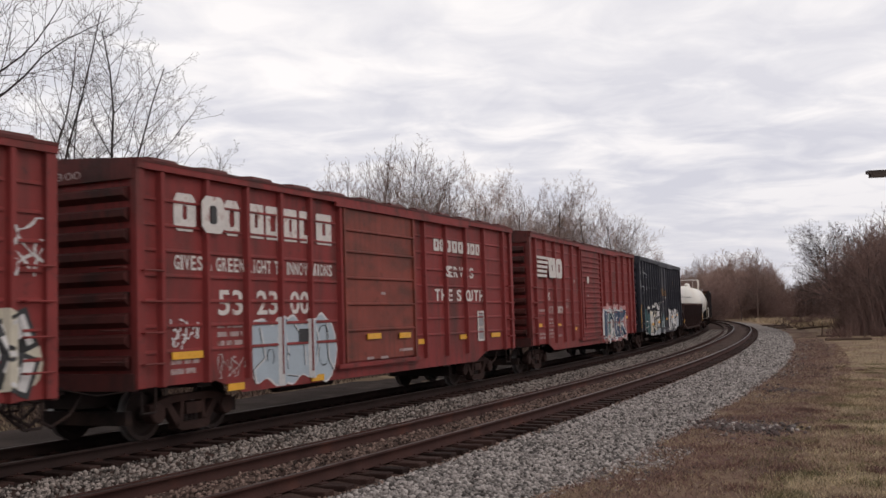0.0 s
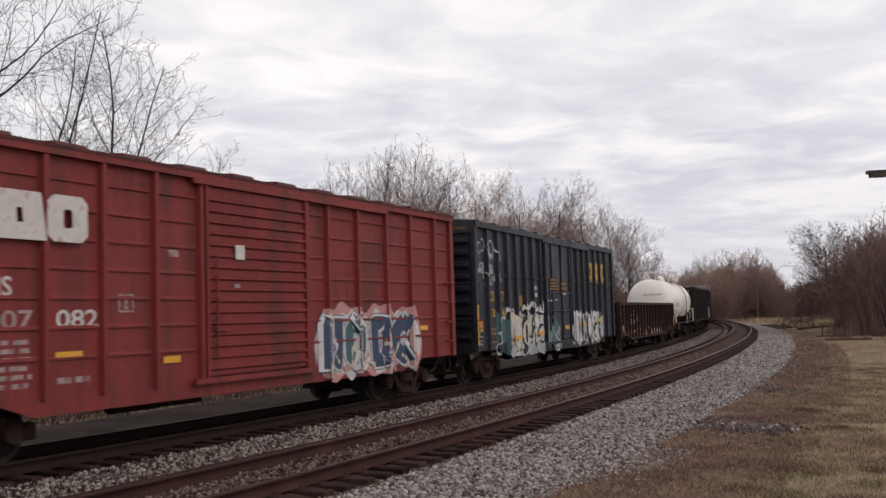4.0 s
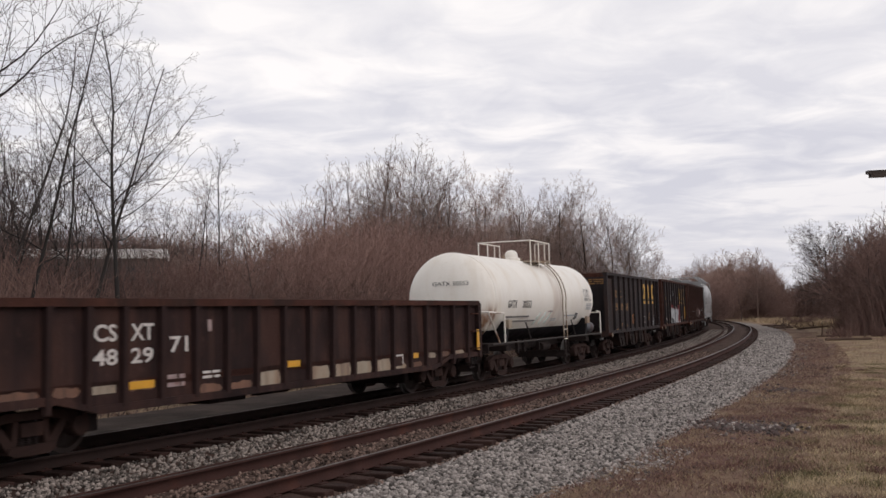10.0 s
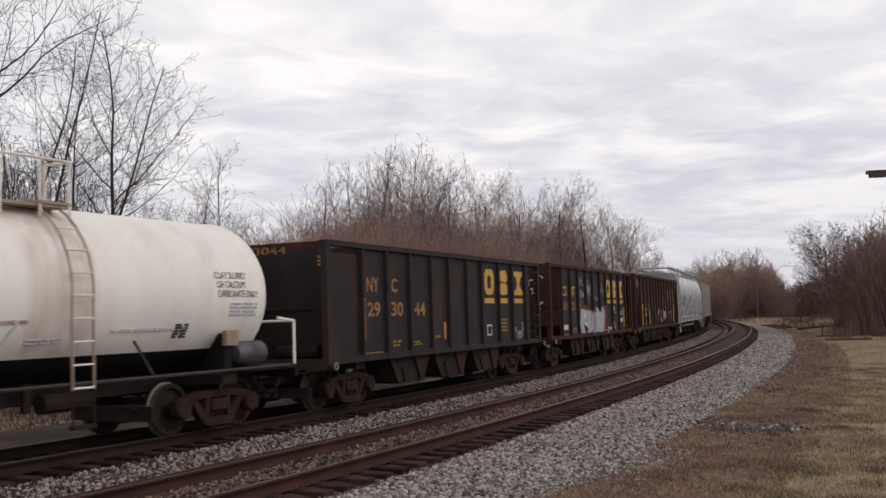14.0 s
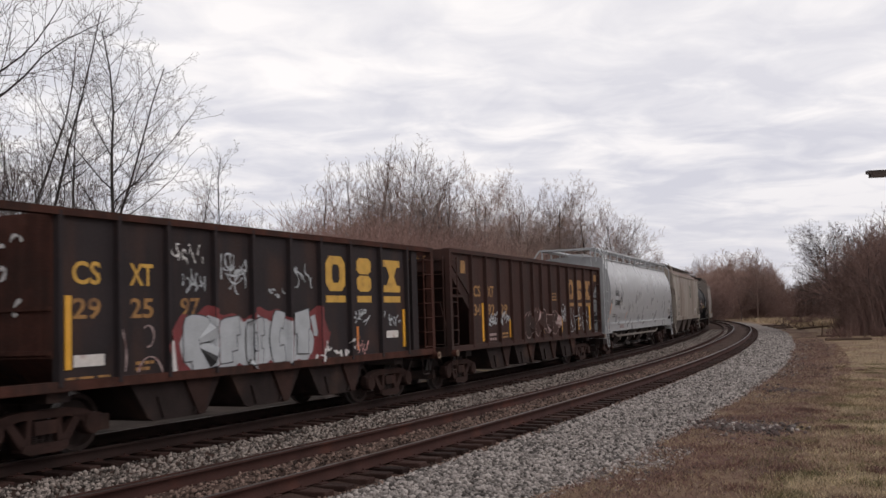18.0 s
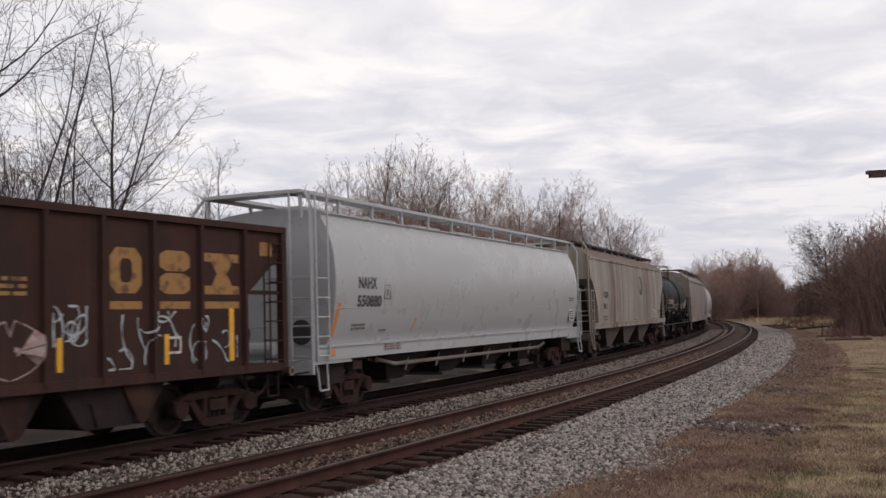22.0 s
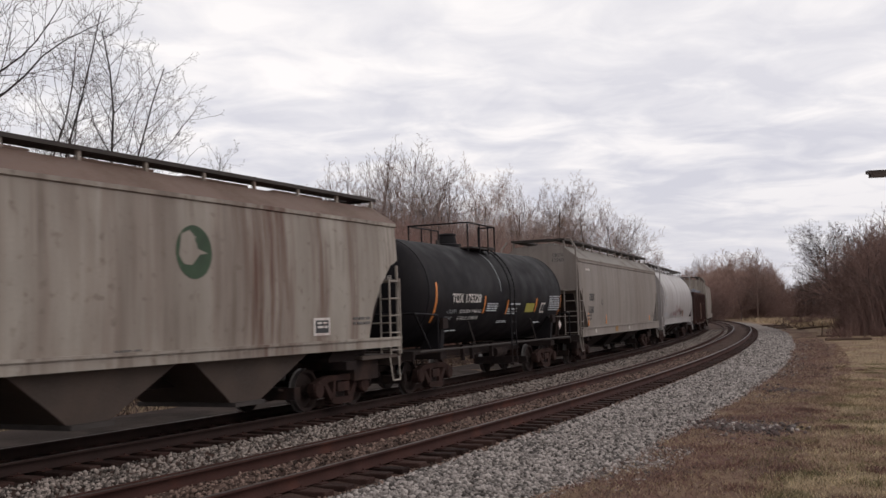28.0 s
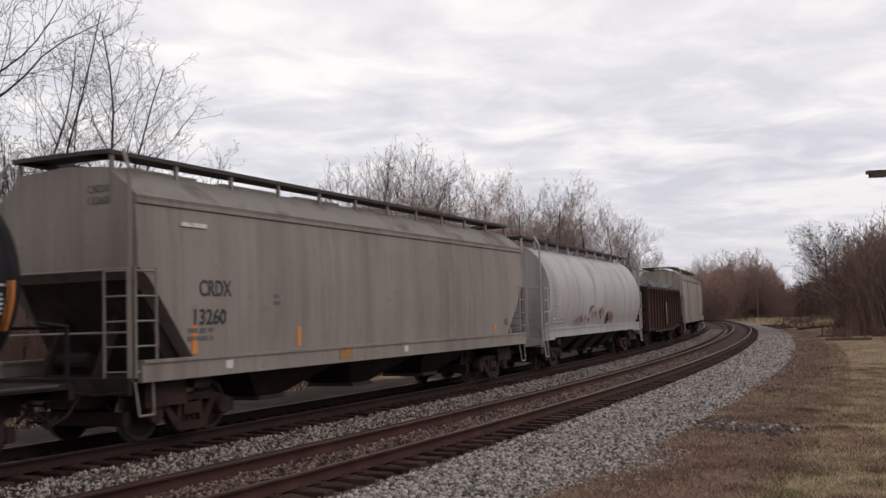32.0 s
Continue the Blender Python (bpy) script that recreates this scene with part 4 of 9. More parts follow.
            if prev:
                bm.faces.new((prev[0], pair[0], pair[1], prev[1]))
            prev = pair
        return self.add("graffiti", bm, mat)

    def ribbon(self, pts, thick, mat, lift):
        """One broad sprayed stroke along a bent line, lying on posts and sheet."""
        fine = []
        for (ax, az), (cx, cz) in zip(pts[:-1], pts[1:]):
            n = max(int(math.hypot(cx - ax, cz - az) / 0.045), 2)
            fine += [(ax + (cx - ax) * k / n, az + (cz - az) * k / n) for k in range(n)]
        fine.append(pts[-1])
        bm, prev = bmesh.new(), None
        for k, (px, pz) in enumerate(fine):
            (qx, qz), (ox, oz) = fine[min(k + 2, len(fine) - 1)], fine[max(k - 2, 0)]
            dx, dz = qx - ox, qz - oz
            n = math.hypot(dx, dz) or 1
            t = thick / 2
            pair = [bm.verts.new((x, self.out(x) - lift - 0.00002 * k, z)) for x, z in ((px - dz / n * t, pz + dx / n * t), (px + dz / n * t, pz - dx / n * t))]
            if prev:
                bm.faces.new((prev[0], pair[0], pair[1], prev[1]))
            prev = pair
        return self.add("graffiti", bm, mat)

    def wild(self, spans, z0, z1, fills, line_mat, halo, seed, lift=0.008, forms="", weight=0.34, edge=0.05, ring=0.09):
        """A row of broad sprayed letter forms built of strokes, with an outline and a halo round each."""
        shapes = {
            "a": [[(0.1, 0), (0.3, 0.95), (0.7, 1), (0.92, 0)], [(0.3, 0.38), (0.75, 0.36)]],
            "s": [[(0.95, 0.82), (0.5, 0.98), (0.12, 0.72), (0.88, 0.36), (0.6, 0.04), (0.05, 0.14)]],
            "e": [[(0.95, 0.97), (0.2, 0.9), (0.15, 0.05), (0.95, 0.02)], [(0.2, 0.48), (0.8, 0.54)]],
            "d": [[(0.2, 0.02), (0.15, 0.95), (0.7, 0.9), (0.92, 0.5), (0.72, 0.06), (0.2, 0.05)]],
            "f": [[(0.2, 0), (0.18, 0.92), (0.98, 1.0)], [(0.2, 0.5), (0.8, 0.56)]],
            "c": [[(0.95, 0.9), (0.4, 0.98), (0.12, 0.5), (0.38, 0.04), (0.95, 0.08)]],
            "t": [[(0.5, 0), (0.55, 0.9)], [(0.0, 0.86), (1.0, 1.0)]],
            "k": [[(0.18, 0), (0.15, 1)], [(0.95, 1), (0.3, 0.5), (0.95, 0)]],
            "n": [[(0.12, 0), (0.15, 0.95), (0.85, 0.1), (0.9, 1)]],
            "o": [[(0.5, 0.98), (0.12, 0.7), (0.15, 0.25), (0.5, 0.02), (0.86, 0.3), (0.86, 0.72), (0.5, 0.98)]],
        }
        rng = random.Random(seed)
        jobs = []
        for k, (a, c) in enumerate(spans):
            form = forms[k] if k < len(forms) else rng.choice("asednko")
            thick = weight * (c - a)
            lo, hi = z0 + rng.uniform(0.0, 0.07) + thick / 2, z1 - rng.uniform(0, 0.14) - thick / 2
            for strokes in shapes[form]:
                pts = [(a + thick / 2 + (c - a - thick) * (u + rng.uniform(-0.05, 0.05)), lo + (hi - lo) * (v + rng.uniform(-0.03, 0.03))) for u, v in strokes]
                jobs.append((k, pts, thick))
        for layer, (mat, more) in enumerate(((halo, 2 * (edge + ring)), (line_mat, 2 * edge), (None, 0.0))):
            if layer == 0 and not halo:
                continue
            for j, (k, pts, thick) in enumerate(jobs):
                grown = list(pts)
                if more:
                    for end, inner in ((0, 1), (-1, -2)):
                        (px, pz), (qx, qz) = pts[end], pts[inner]
                        n = math.hypot(px - qx, pz - qz) or 1
                        grown[end] = (px + (px - qx) / n * more / 2, pz + (pz - qz) / n * more / 2)
                self.ribbon(grown, thick + more, mat or fills[k % len(fills)], lift + 0.004 * layer + 0.0004 * (j % 8))

    def scrawl(self, x0, x1, z0, z1, mat, seed, strokes=10, thick=0.05, lift=0.010, curl=1.0, end=None):
        """Sprayed strokes: short curving ribbons spread over a field."""
        rng, bm = random.Random(seed), bmesh.new()
        w, h = x1 - x0, z1 - z0
        for k in range(strokes):
            cx = x0 + w * (k + rng.uniform(0.2, 0.8)) / strokes
            cz = z0 + h * rng.uniform(0.25, 0.75)
            ang, turn = rng.uniform(0, 6.3), rng.uniform(-1.1, 1.1) * curl
            length = rng.uniform(0.5, 0.95) * h
            pts = []
            steps = 9
            px, pz = cx - math.cos(ang) * length * 0.3, cz - math.sin(ang) * length * 0.3
            for i in range(steps):
                pts.append((min(max(px, x0), x1), min(max(pz, z0), z1)))
                ang += turn * 5.0 / steps
                px += math.cos(ang) * length / steps * 1.1
                pz += math.sin(ang) * length / steps * 1.4
            prev = None
            for i, (px, pz) in enumerate(pts):
                qx, qz = pts[min(i + 1, steps - 1)]
                ox, oz = pts[max(i - 1, 0)]
                dx, dz = qx - ox, qz - oz
                n = math.hypot(dx, dz) or 1
                t = thick * (0.7 + 0.5 * math.sin(i * 1.3 + k)) / 2 + 0.004
                y = self.out(px) - lift - 0.0005 * k
                pair = [bm.verts.new((px - dz / n * t, y, pz + dx / n * t)), bm.verts.new((px + dz / n * t, y, pz - dx / n * t))]
                if prev:
                    bm.faces.new((prev[0], pair[0], pair[1], prev[1]))
                prev = pair
        if end is not None:
            for v in bm.verts:
                v.co = (end - 0.004, -v.co.x, v.co.z)
        return tagged(self.add("graffiti", bm, mat), kind="stuff")

    def ladder(self, x0, x1, z0, z1, y, mat, rungs=5, rails=True, r=0.018, end=False, kick=0.0, stile=None):
        """A ladder whose uprights are one part and each rung another. end: it stands across the wagon at x = y."""
        def at(a, z):
            return (y, a, z) if end else (a, y + kick * (z - z0), z)
        base = self.ob
        if rails:
            bm = bmesh.new()
            for a in (x0, x1):
                rod(bm, at(a, z0 - 0.1), at(a, stile or z1), r * 1.25, 6)
            base = self.add("ladder", bm, mat)
        for k in range(rungs):
            z = z0 + (z1 - z0) * k / max(rungs - 1, 1) * 0.96
            bm = bmesh.new()
            rod(bm, at(x0, z), at(x1, z), r, 6)
            if not rails:
                for a in (x0, x1):
                    p = at(a, z)
                    q = (p[0] + (0.07 if p[0] < 0 else -0.07), p[1], p[2]) if end else (p[0], p[1] + 0.09, p[2])
                    rod(bm, p, q, r, 5)
            part("rung" if rails else "grab_iron", bm, M[mat], base)

    def stirrups(self, mat="under"):
        for m in (-1, 1):
            for side in (-1, 1):
                bm = bmesh.new()
                x = m * (self.half - 0.35)
                y = side * (self.sheet - 0.02)
                rods(bm, [(x - 0.17, y, 0.95), (x - 0.15, y, 0.50), (x + 0.15, y, 0.50), (x + 0.17, y, 0.95)], 0.018)
                self.add("stirrup_step", bm, mat)


# ---- boxcars ----


def boxcar(label, u, half, paint, door_paint, posts, door, door_style, panel_lines, end_paint, panel_depth=0.034):
    w = Wagon("boxcar", label, "boxcar", u, half, half - 1.85)
    w.posts = [(x, 0.11) for x in posts]
    inner = w.sheet
    bm, ribs = bmesh.new(), []
    box(bm, -half + 0.06, half - 0.06, -inner, inner, 0.92, 4.30)
    for side in (-1, 1):
        stops = sorted([-half + 0.12] + list(posts) + [half - 0.12])
        for a, b in zip(stops[:-1], stops[1:]):
            if a >= door[0] - 0.2 and b <= door[1] + 0.2:
                continue
            for z in panel_lines:
                yo = side * (inner + panel_depth)
                rib = bmesh.new()
                prism(rib, [(side * (inner - 0.01), z - 0.022), (yo, z - 0.016), (yo, z + 0.006), (side * (inner - 0.01), z + 0.055)], a + 0.10, b - 0.10)
                ribs.append(rib)
    body = w.add("body", bm, paint)
    for rib in ribs:
        part("panel_rib", rib, M[paint], body)
    # outside posts
    bm = bmesh.new()
    v = []
    for z in (0.88, 4.27):
        v.append([bm.verts.new((x, y, z)) for x, y in ((-0.06, 0.01), (0.06, 0.01), (0.042, -w.proud), (-0.042, -w.proud))])
    for i in range(4):
        bm.faces.new((v[0][i], v[0][(i + 1) % 4], v[1][(i + 1) % 4], v[1][i]))
    bm.faces.new(v[0][::-1])
    bm.faces.new(v[1])
    post = mesh_of("post", bm, M[paint])
    for x in posts:
        for side in (-1, 1):
            p = part("post", post, None, w.ob)
            p.location = (x, side * inner, 0)
            if side > 0:
                p.rotation_euler = (0, 0, math.pi)
    # corner posts, top chord and fishbelly sill
    for m in (-1, 1):
        for side in (-1, 1):
            bm = bmesh.new()
            x = m * half
            box(bm, min(x, x - m * 0.18), max(x, x - m * 0.18), side * 1.50 - 0.055, side * 1.50 + 0.055, 0.89, 4.34)
            w.add("corner_post", bm, paint)
    for side in (-1, 1):
        bm = bmesh.new()
        y = side * 1.53
        box(bm, -half, half, y - 0.06, y + 0.06, 4.26, 4.40)
        w.add("top_chord", bm, paint)
        bm = bmesh.new()
        prism(bm, [(-half, 0.89), (-half + 2.0, 0.89), (-half + 2.75, 0.64), (half - 2.75, 0.64), (half - 2.0, 0.89), (half, 0.89), (half, 1.06), (-half, 1.06)], side * 1.455 - 0.02, side * 1.455 + 0.02, 1)
        w.add("side_sill", bm, paint)
    # roof with raised seams
    bm = bmesh.new()
    prism(bm, [(-1.60, 4.36), (1.60, 4.36), (1.60, 4.41), (0, 4.52), (-1.60, 4.41)], -half, half)
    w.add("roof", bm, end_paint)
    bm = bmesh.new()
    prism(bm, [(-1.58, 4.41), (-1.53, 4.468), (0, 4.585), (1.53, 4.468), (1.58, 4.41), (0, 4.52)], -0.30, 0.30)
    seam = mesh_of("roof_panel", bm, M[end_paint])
    n = int(half * 2 / 1.25)
    for i in range(n):
        part("roof_panel", seam, None, w.ob).location = (-half + (i + 0.5) * 2 * half / n, 0, 0)
    # corrugated ends
    for m in (-1, 1):
        bm, ribs = bmesh.new(), []
        for k in range(9):
            z = 1.30 + k * 0.325
            a = m * (half - 0.07)
            rib = bmesh.new()
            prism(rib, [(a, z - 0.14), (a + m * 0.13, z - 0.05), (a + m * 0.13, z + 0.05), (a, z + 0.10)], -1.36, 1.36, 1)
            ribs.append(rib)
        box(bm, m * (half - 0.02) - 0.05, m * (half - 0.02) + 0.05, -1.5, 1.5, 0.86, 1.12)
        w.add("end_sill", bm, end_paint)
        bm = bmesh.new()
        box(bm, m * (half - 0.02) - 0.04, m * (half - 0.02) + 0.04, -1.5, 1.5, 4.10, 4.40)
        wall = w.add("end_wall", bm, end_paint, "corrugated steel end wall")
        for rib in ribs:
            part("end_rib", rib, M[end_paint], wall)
    # doors
    x0, x1 = door
    for side in (-1, 1):
        def ys(d):
            return (side * (inner + d - 0.06), side * (inner + d))
        bm = bmesh.new()
        a, b = sorted(ys(0.075))
        box(bm, x0, x1, a, b, 0.98, 4.16)
        d = w.add("door", bm, door_paint, "closed sliding door")
        if door_style == "panels":
            levels, thick = (1.62, 2.17, 2.72, 3.27, 3.72), 0.035
        elif door_style == "ribs":
            levels, thick = [1.10 + 0.19 * k for k in range(16)], 0.05
        else:
            levels, thick = (1.95, 2.55), 0.04
        for z in levels:
            bm = bmesh.new()
            a, b = ys(0.075)[1], ys(0.12)[1]
            prism(bm, [(a - side * 0.01, z - thick), (b, z - thick * 0.4), (b, z + thick * 0.4), (a - side * 0.01, z + thick)], x0 + 0.05, x1 - 0.05)
            part("door_rib", bm, M[door_paint], d)
        uprights = [x0 + 0.05, x1 - 0.05] if door_style != "plug" else [x0 + 0.05, x0 + 0.75, x0 + 1.9, x1 - 0.05]
        for x in uprights:
            bm = bmesh.new()
            a, b = sorted(ys(0.13))
            box(bm, x - 0.035, x + 0.035, a, b, 0.96, 4.18)
            part("door_frame", bm, M[door_paint], d)
        for z in (0.90, 4.22):
            bm = bmesh.new()
            a, b = sorted(ys(0.15))
            box(bm, x0 - 0.3, x1 + (0.25 if z < 2 else 3.2 if door_style != "plug" else 2.6), a, b, z - 0.045, z + 0.045)
            w.add("door_track", bm, paint)
        if side < 0 and door_style != "panels":
            bm = bmesh.new()
            y = ys(0.16)[1]
            rod(bm, (x0 + 0.25, y, 1.3), (x0 + 0.25, y, 3.0), 0.02, 6)
            box(bm, x0 + 0.2, x0 + 0.55, y - 0.02, y + 0.02, 1.72, 1.78)
            part("door_handle", bm, M[door_paint], d)
    # ladders and grab irons at the corners
    for m in (-1, 1):
        xa, xb = sorted((m * (half - 0.10), m * (half - 0.55)))
        w.ladder(xa, xb, 1.25, 2.75, -(inner + 0.14), paint, 4, rails=False)
        w.ladder(-1.40, -0.95, 1.3, 2.8, m * (half + 0.13), end_paint, 4, rails=False, end=True)
    w.stirrups()
    bm = bmesh.new()
    box(bm, -1.8, -0.6, -0.5, 0.1, 0.45, 0.74)
    rod(bm, (-3.0, -0.6, 0.62), (-1.9, -0.6, 0.62), 0.17, 10)
    rod(bm, (-4.0, -0.4, 0.58), (3.6, -0.4, 0.6), 0.02, 5)
    rod(bm, (0.8, 0.2, 0.60), (2.2, 0.2, 0.60), 0.15, 10)
    w.add("brake_gear", bm, "under")
    return w


POSTS_A = (-7.40, -6.27, -5.13, -4.06, -3.03, -1.90, 1.50, 2.08, 3.33, 4.60, 5.86, 7.28)
LINES_A = [1.42 + 0.40 * k for k in range(7)]


def lead_boxcar():
    w = boxcar("dull red steel boxcar with white sprayed graffiti", -3.85, 8.0, "box_bright", "door_red", POSTS_A, (-1.85, 1.45), "panels", LINES_A, "box_end")
    w.blob(3.3, 7.82, 0.93, 2.1, "tag_cream", 3, 0.14, 0.006, 3)
    w.wild(((3.4, 4.5), (4.4, 5.4), (5.3, 6.4), (6.2, 7.84)), 0.93, 2.15, ("tag_white", "tag_silver", "tag_white", "tag_white"), "paint_black", None, 4, 0.010, "ksnk", 0.26, 0.07)
    w.scrawl(7.30, 7.85, 2.55, 3.35, "tag_white", 11, 7, 0.035)
    return w


def slogan_boxcar():
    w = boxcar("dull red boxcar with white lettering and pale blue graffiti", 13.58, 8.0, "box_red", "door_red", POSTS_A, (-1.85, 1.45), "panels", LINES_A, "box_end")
    spans = ((-7.06, -6.50), (-6.46, -5.84), (-5.73, -5.30), (-5.02, -4.56), (-4.49, -4.02), (-3.90, -3.45), (-3.36, -2.89), (-2.75, -2.17))
    for i, (a, b) in enumerate(spans):
        w.block(a, b, 3.36, 3.98, "paint_white", hole=0.34 if i in (1, 2, 4, 6) else 0.2, corner=0.35 if i < 3 else 0.1, y=-(w.sheet + (0.104 if i == 1 else 0.012)))
    w.patch(-6.20, -5.93, 3.50, 3.86, "paint_black", y=-(w.sheet + 0.10))
    w.spell("GIVES A GREEN LIGHT TO INNOVATIONS", -7.06, -2.15, 2.73, 2.97, "paint_white", 0.02)
    w.letters("53", -5.92, -5.22, 1.98, 2.42, "paint_white", bold=0.02)
    w.letters("23", -4.80, -4.14, 1.98, 2.42, "paint_white", bold=0.02)
    w.letters("00", -3.72, -3.05, 1.98, 2.42, "paint_white", bold=0.02)
    for a, b in ((2.72, 3.05), (3.1, 3.3), (3.42, 3.75), (3.83, 4.15), (4.22, 4.54), (4.66, 4.97), (5.02, 5.32), (5.38, 5.66)):
        w.block(a, b, 3.50, 3.83, "paint_white", hole=0.25, corner=0.2, y=-(w.sheet + 0.012))
    w.spell("SERVES", 3.19, 5.25, 2.86, 3.14, "paint_white", 0.03)
    w.spell("THE SOUTH", 2.71, 5.92, 2.24, 2.55, "paint_white", 0.03)
    w.bars(-5.95, -5.25, 1.40, 1.85, 3, "faded_white")
    w.bars(-5.0, -4.45, 1.42, 1.8, 3, "faded_white")
    w.bars(-7.15, -6.45, 0.98, 1.3, 2, "faded_white")
    w.blob(-5.12, -2.02, 0.66, 1.98, "tag_white", 27, 0.10, 0.006, 2.6)
    w.blob(-5.06, -2.06, 0.69, 1.94, "tag_blue", 27, 0.10, 0.009, 2.6)
    for path in ([(-4.75, 1.75), (-4.6, 1.2), (-4.95, 1.0), (-4.9, 0.75)], [(-4.0, 1.9), (-3.85, 1.3), (-3.95, 0.85), (-3.5, 0.8)], [(-3.7, 1.85), (-3.3, 1.5), (-3.25, 1.0)], [(-2.95, 1.9), (-2.75, 1.45), (-2.9, 0.9)], [(-2.45, 1.8), (-2.4, 1.1), (-2.2, 0.85)]):
        w.ribbon(path, 0.022, "paint_black", 0.013)
        w.ribbon([(px + 0.05, pz) for px, pz in path], 0.03, "tag_white", 0.012)
    w.scrawl(-4.7, -2.1, 0.80, 1.75, "paint_black", 22, 4, 0.018, 0.018)
    w.scrawl(-7.15, -6.4, 1.62, 1.98, "tag_white", 23, 10, 0.03)
    w.scrawl(-7.1, -6.7, 1.42, 1.68, "tag_white", 24, 5, 0.03)
    w.scrawl(-5.95, -5.2, 0.92, 1.32, "faded_white", 25, 12, 0.03)
    w.patch(-3.45, -2.95, 1.45, 1.70, "paint_black", lift=0.02)
    for a, b, z in ((-7.15, -6.38, 1.29), (-5.72, -5.25, 0.69), (-3.05, -2.6, 0.67), (-0.95, -0.35, 1.42), (0.55, 1.1, 1.40), (1.62, 2.0, 1.22), (4.15, 4.55, 1.26), (6.3, 6.95, 1.25)):
        w.patch(a, b, z, z + 0.12, "reflector", "reflector", y=-(w.sheet + (0.13 if -1.8 < a < 1.4 else 0.035)))
    for a, b, z in ((-0.9, -0.6, 0.98), (-0.3, 0.05, 0.97), (-0.2, 0.0, 2.38), (0.6, 1.3, 1.1)):
        w.patch(a, b, z, z + 0.06, "faded_white", y=-(w.sheet + 0.078))
    bm = bmesh.new()
    y = -(w.sheet + 0.02)
    for x in (5.40, 5.80):
        box(bm, x - 0.03, x + 0.03, y - 0.01, y + 0.01, 1.2, 1.96)
    for z in (1.2, 1.55, 1.96):
        box(bm, 5.40, 5.80, y - 0.01, y + 0.01, z - 0.025, z + 0.025)
    w.add("painted_frame", bm, "paint_white")
    for z in (1.23, 1.58):
        w.patch(5.44, 5.76, z, z + 0.33, "tin", "route_board", y=y + 0.008)
    w.letters("532300", -0.55, 0.5, 4.16, 4.28, "faded_white", y=-w.half - 0.055, end=True)
    return w


def striped_boxcar():
    posts = (-7.40, -6.26, -5.16, -4.06, -2.94, -1.85, 1.35, 2.12, 3.31, 4.57, 5.74, 7.0)
    w = boxcar("red-brown boxcar with a white striped emblem and colourful graffiti", 31.22, 8.05, "box_bright", "box_red", posts, (-1.80, 1.30), "ribs", [1.42 + 0.42 * k for k in range(7)], "box_end")
    y = -(w.sheet + 0.102)
    for k in range(5):
        w.patch(-7.34, -6.30 + 0.05 * k, 3.04 + 0.145 * k, 3.04 + 0.145 * k + 0.085, "paint_white", "emblem_stripe", y=y)
    w.block(-6.05, -5.22, 3.04, 3.70, "paint_white", hole=0.12, corner=0.05, y=y, skew=-0.15)
    w.block(-5.16, -4.42, 3.04, 3.70, "paint_white", hole=0.22, corner=0.3, y=y)
    w.letters("NS", -6.12, -5.68, 2.28, 2.55, "paint_white", bold=0.015)
    w.letters("407", -6.12, -5.32, 1.84, 2.10, "faded_white", bold=0.012)
    w.letters("082", -4.92, -4.13, 1.84, 2.10, "paint_white", bold=0.012)
    for x0, x1, z0, z1, rows in ((-6.05, -5.35, 1.0, 1.7, 6), (-7.2, -6.35, 1.0, 1.25, 2), (-7.0, -6.3, 1.75, 2.0, 2), (-4.9, -4.3, 1.0, 1.15, 1), (-2.6, -2.35, 2.85, 3.05, 1)):
        w.bars(x0, x1, z0, z1, rows, "faded_white")
    bm = bmesh.new()
    yy = -(w.sheet + 0.012)
    for a, b, c, d in ((-3.72, -3.40, 2.30, 2.33), (-3.72, -3.40, 2.05, 2.08), (-3.72, -3.69, 2.05, 2.33), (-3.43, -3.40, 2.05, 2.33), (-3.60, -3.52, 2.1, 2.25)):
        box(bm, a, b, yy - 0.003, yy + 0.01, c, d)
    w.add("painted_frame", bm, "faded_white")
    for a, b, z in ((-7.15, -6.75, 1.44), (-4.95, -4.45, 1.40), (-2.75, -2.35, 1.24), (6.2, 6.6, 1.55)):
        w.patch(a, b, z, z + 0.11, "reflector", "reflector", y=-(w.sheet + 0.02))
    w.patch(-1.0, -0.75, 2.95, 3.2, "paint_white", y=-(w.sheet + 0.13))
    w.patch(-1.05, -0.9, 2.45, 2.52, "faded_white", y=-(w.sheet + 0.13))
    w.blob(1.6, 6.3, 0.62, 2.2, "tag_pink", 31, 0.10, bumps=3)
    w.blob(1.65, 6.25, 0.64, 2.05, "tag_white", 33, 0.14, 0.009, 4)
    w.wild(((1.7, 2.8), (2.7, 3.8), (3.75, 4.75), (4.7, 6.0)), 0.70, 2.05, ("tag_navy", "tag_teal", "tag_navy"), "tag_white", "tag_navy", 31, 0.012, "nodo", 0.30, 0.05, 0.02)
    w.scrawl(1.7, 6.2, 0.7, 1.3, "tag_cream", 37, 9, 0.07, 0.030, 0.7)
    w.scrawl(1.8, 6.1, 0.68, 1.4, "tag_pink", 36, 6, 0.12, 0.028, 0.5)
    w.letters("NS 407082", -0.6, 0.7, 4.15, 4.27, "faded_white", y=-w.half - 0.055, end=True)
    return w


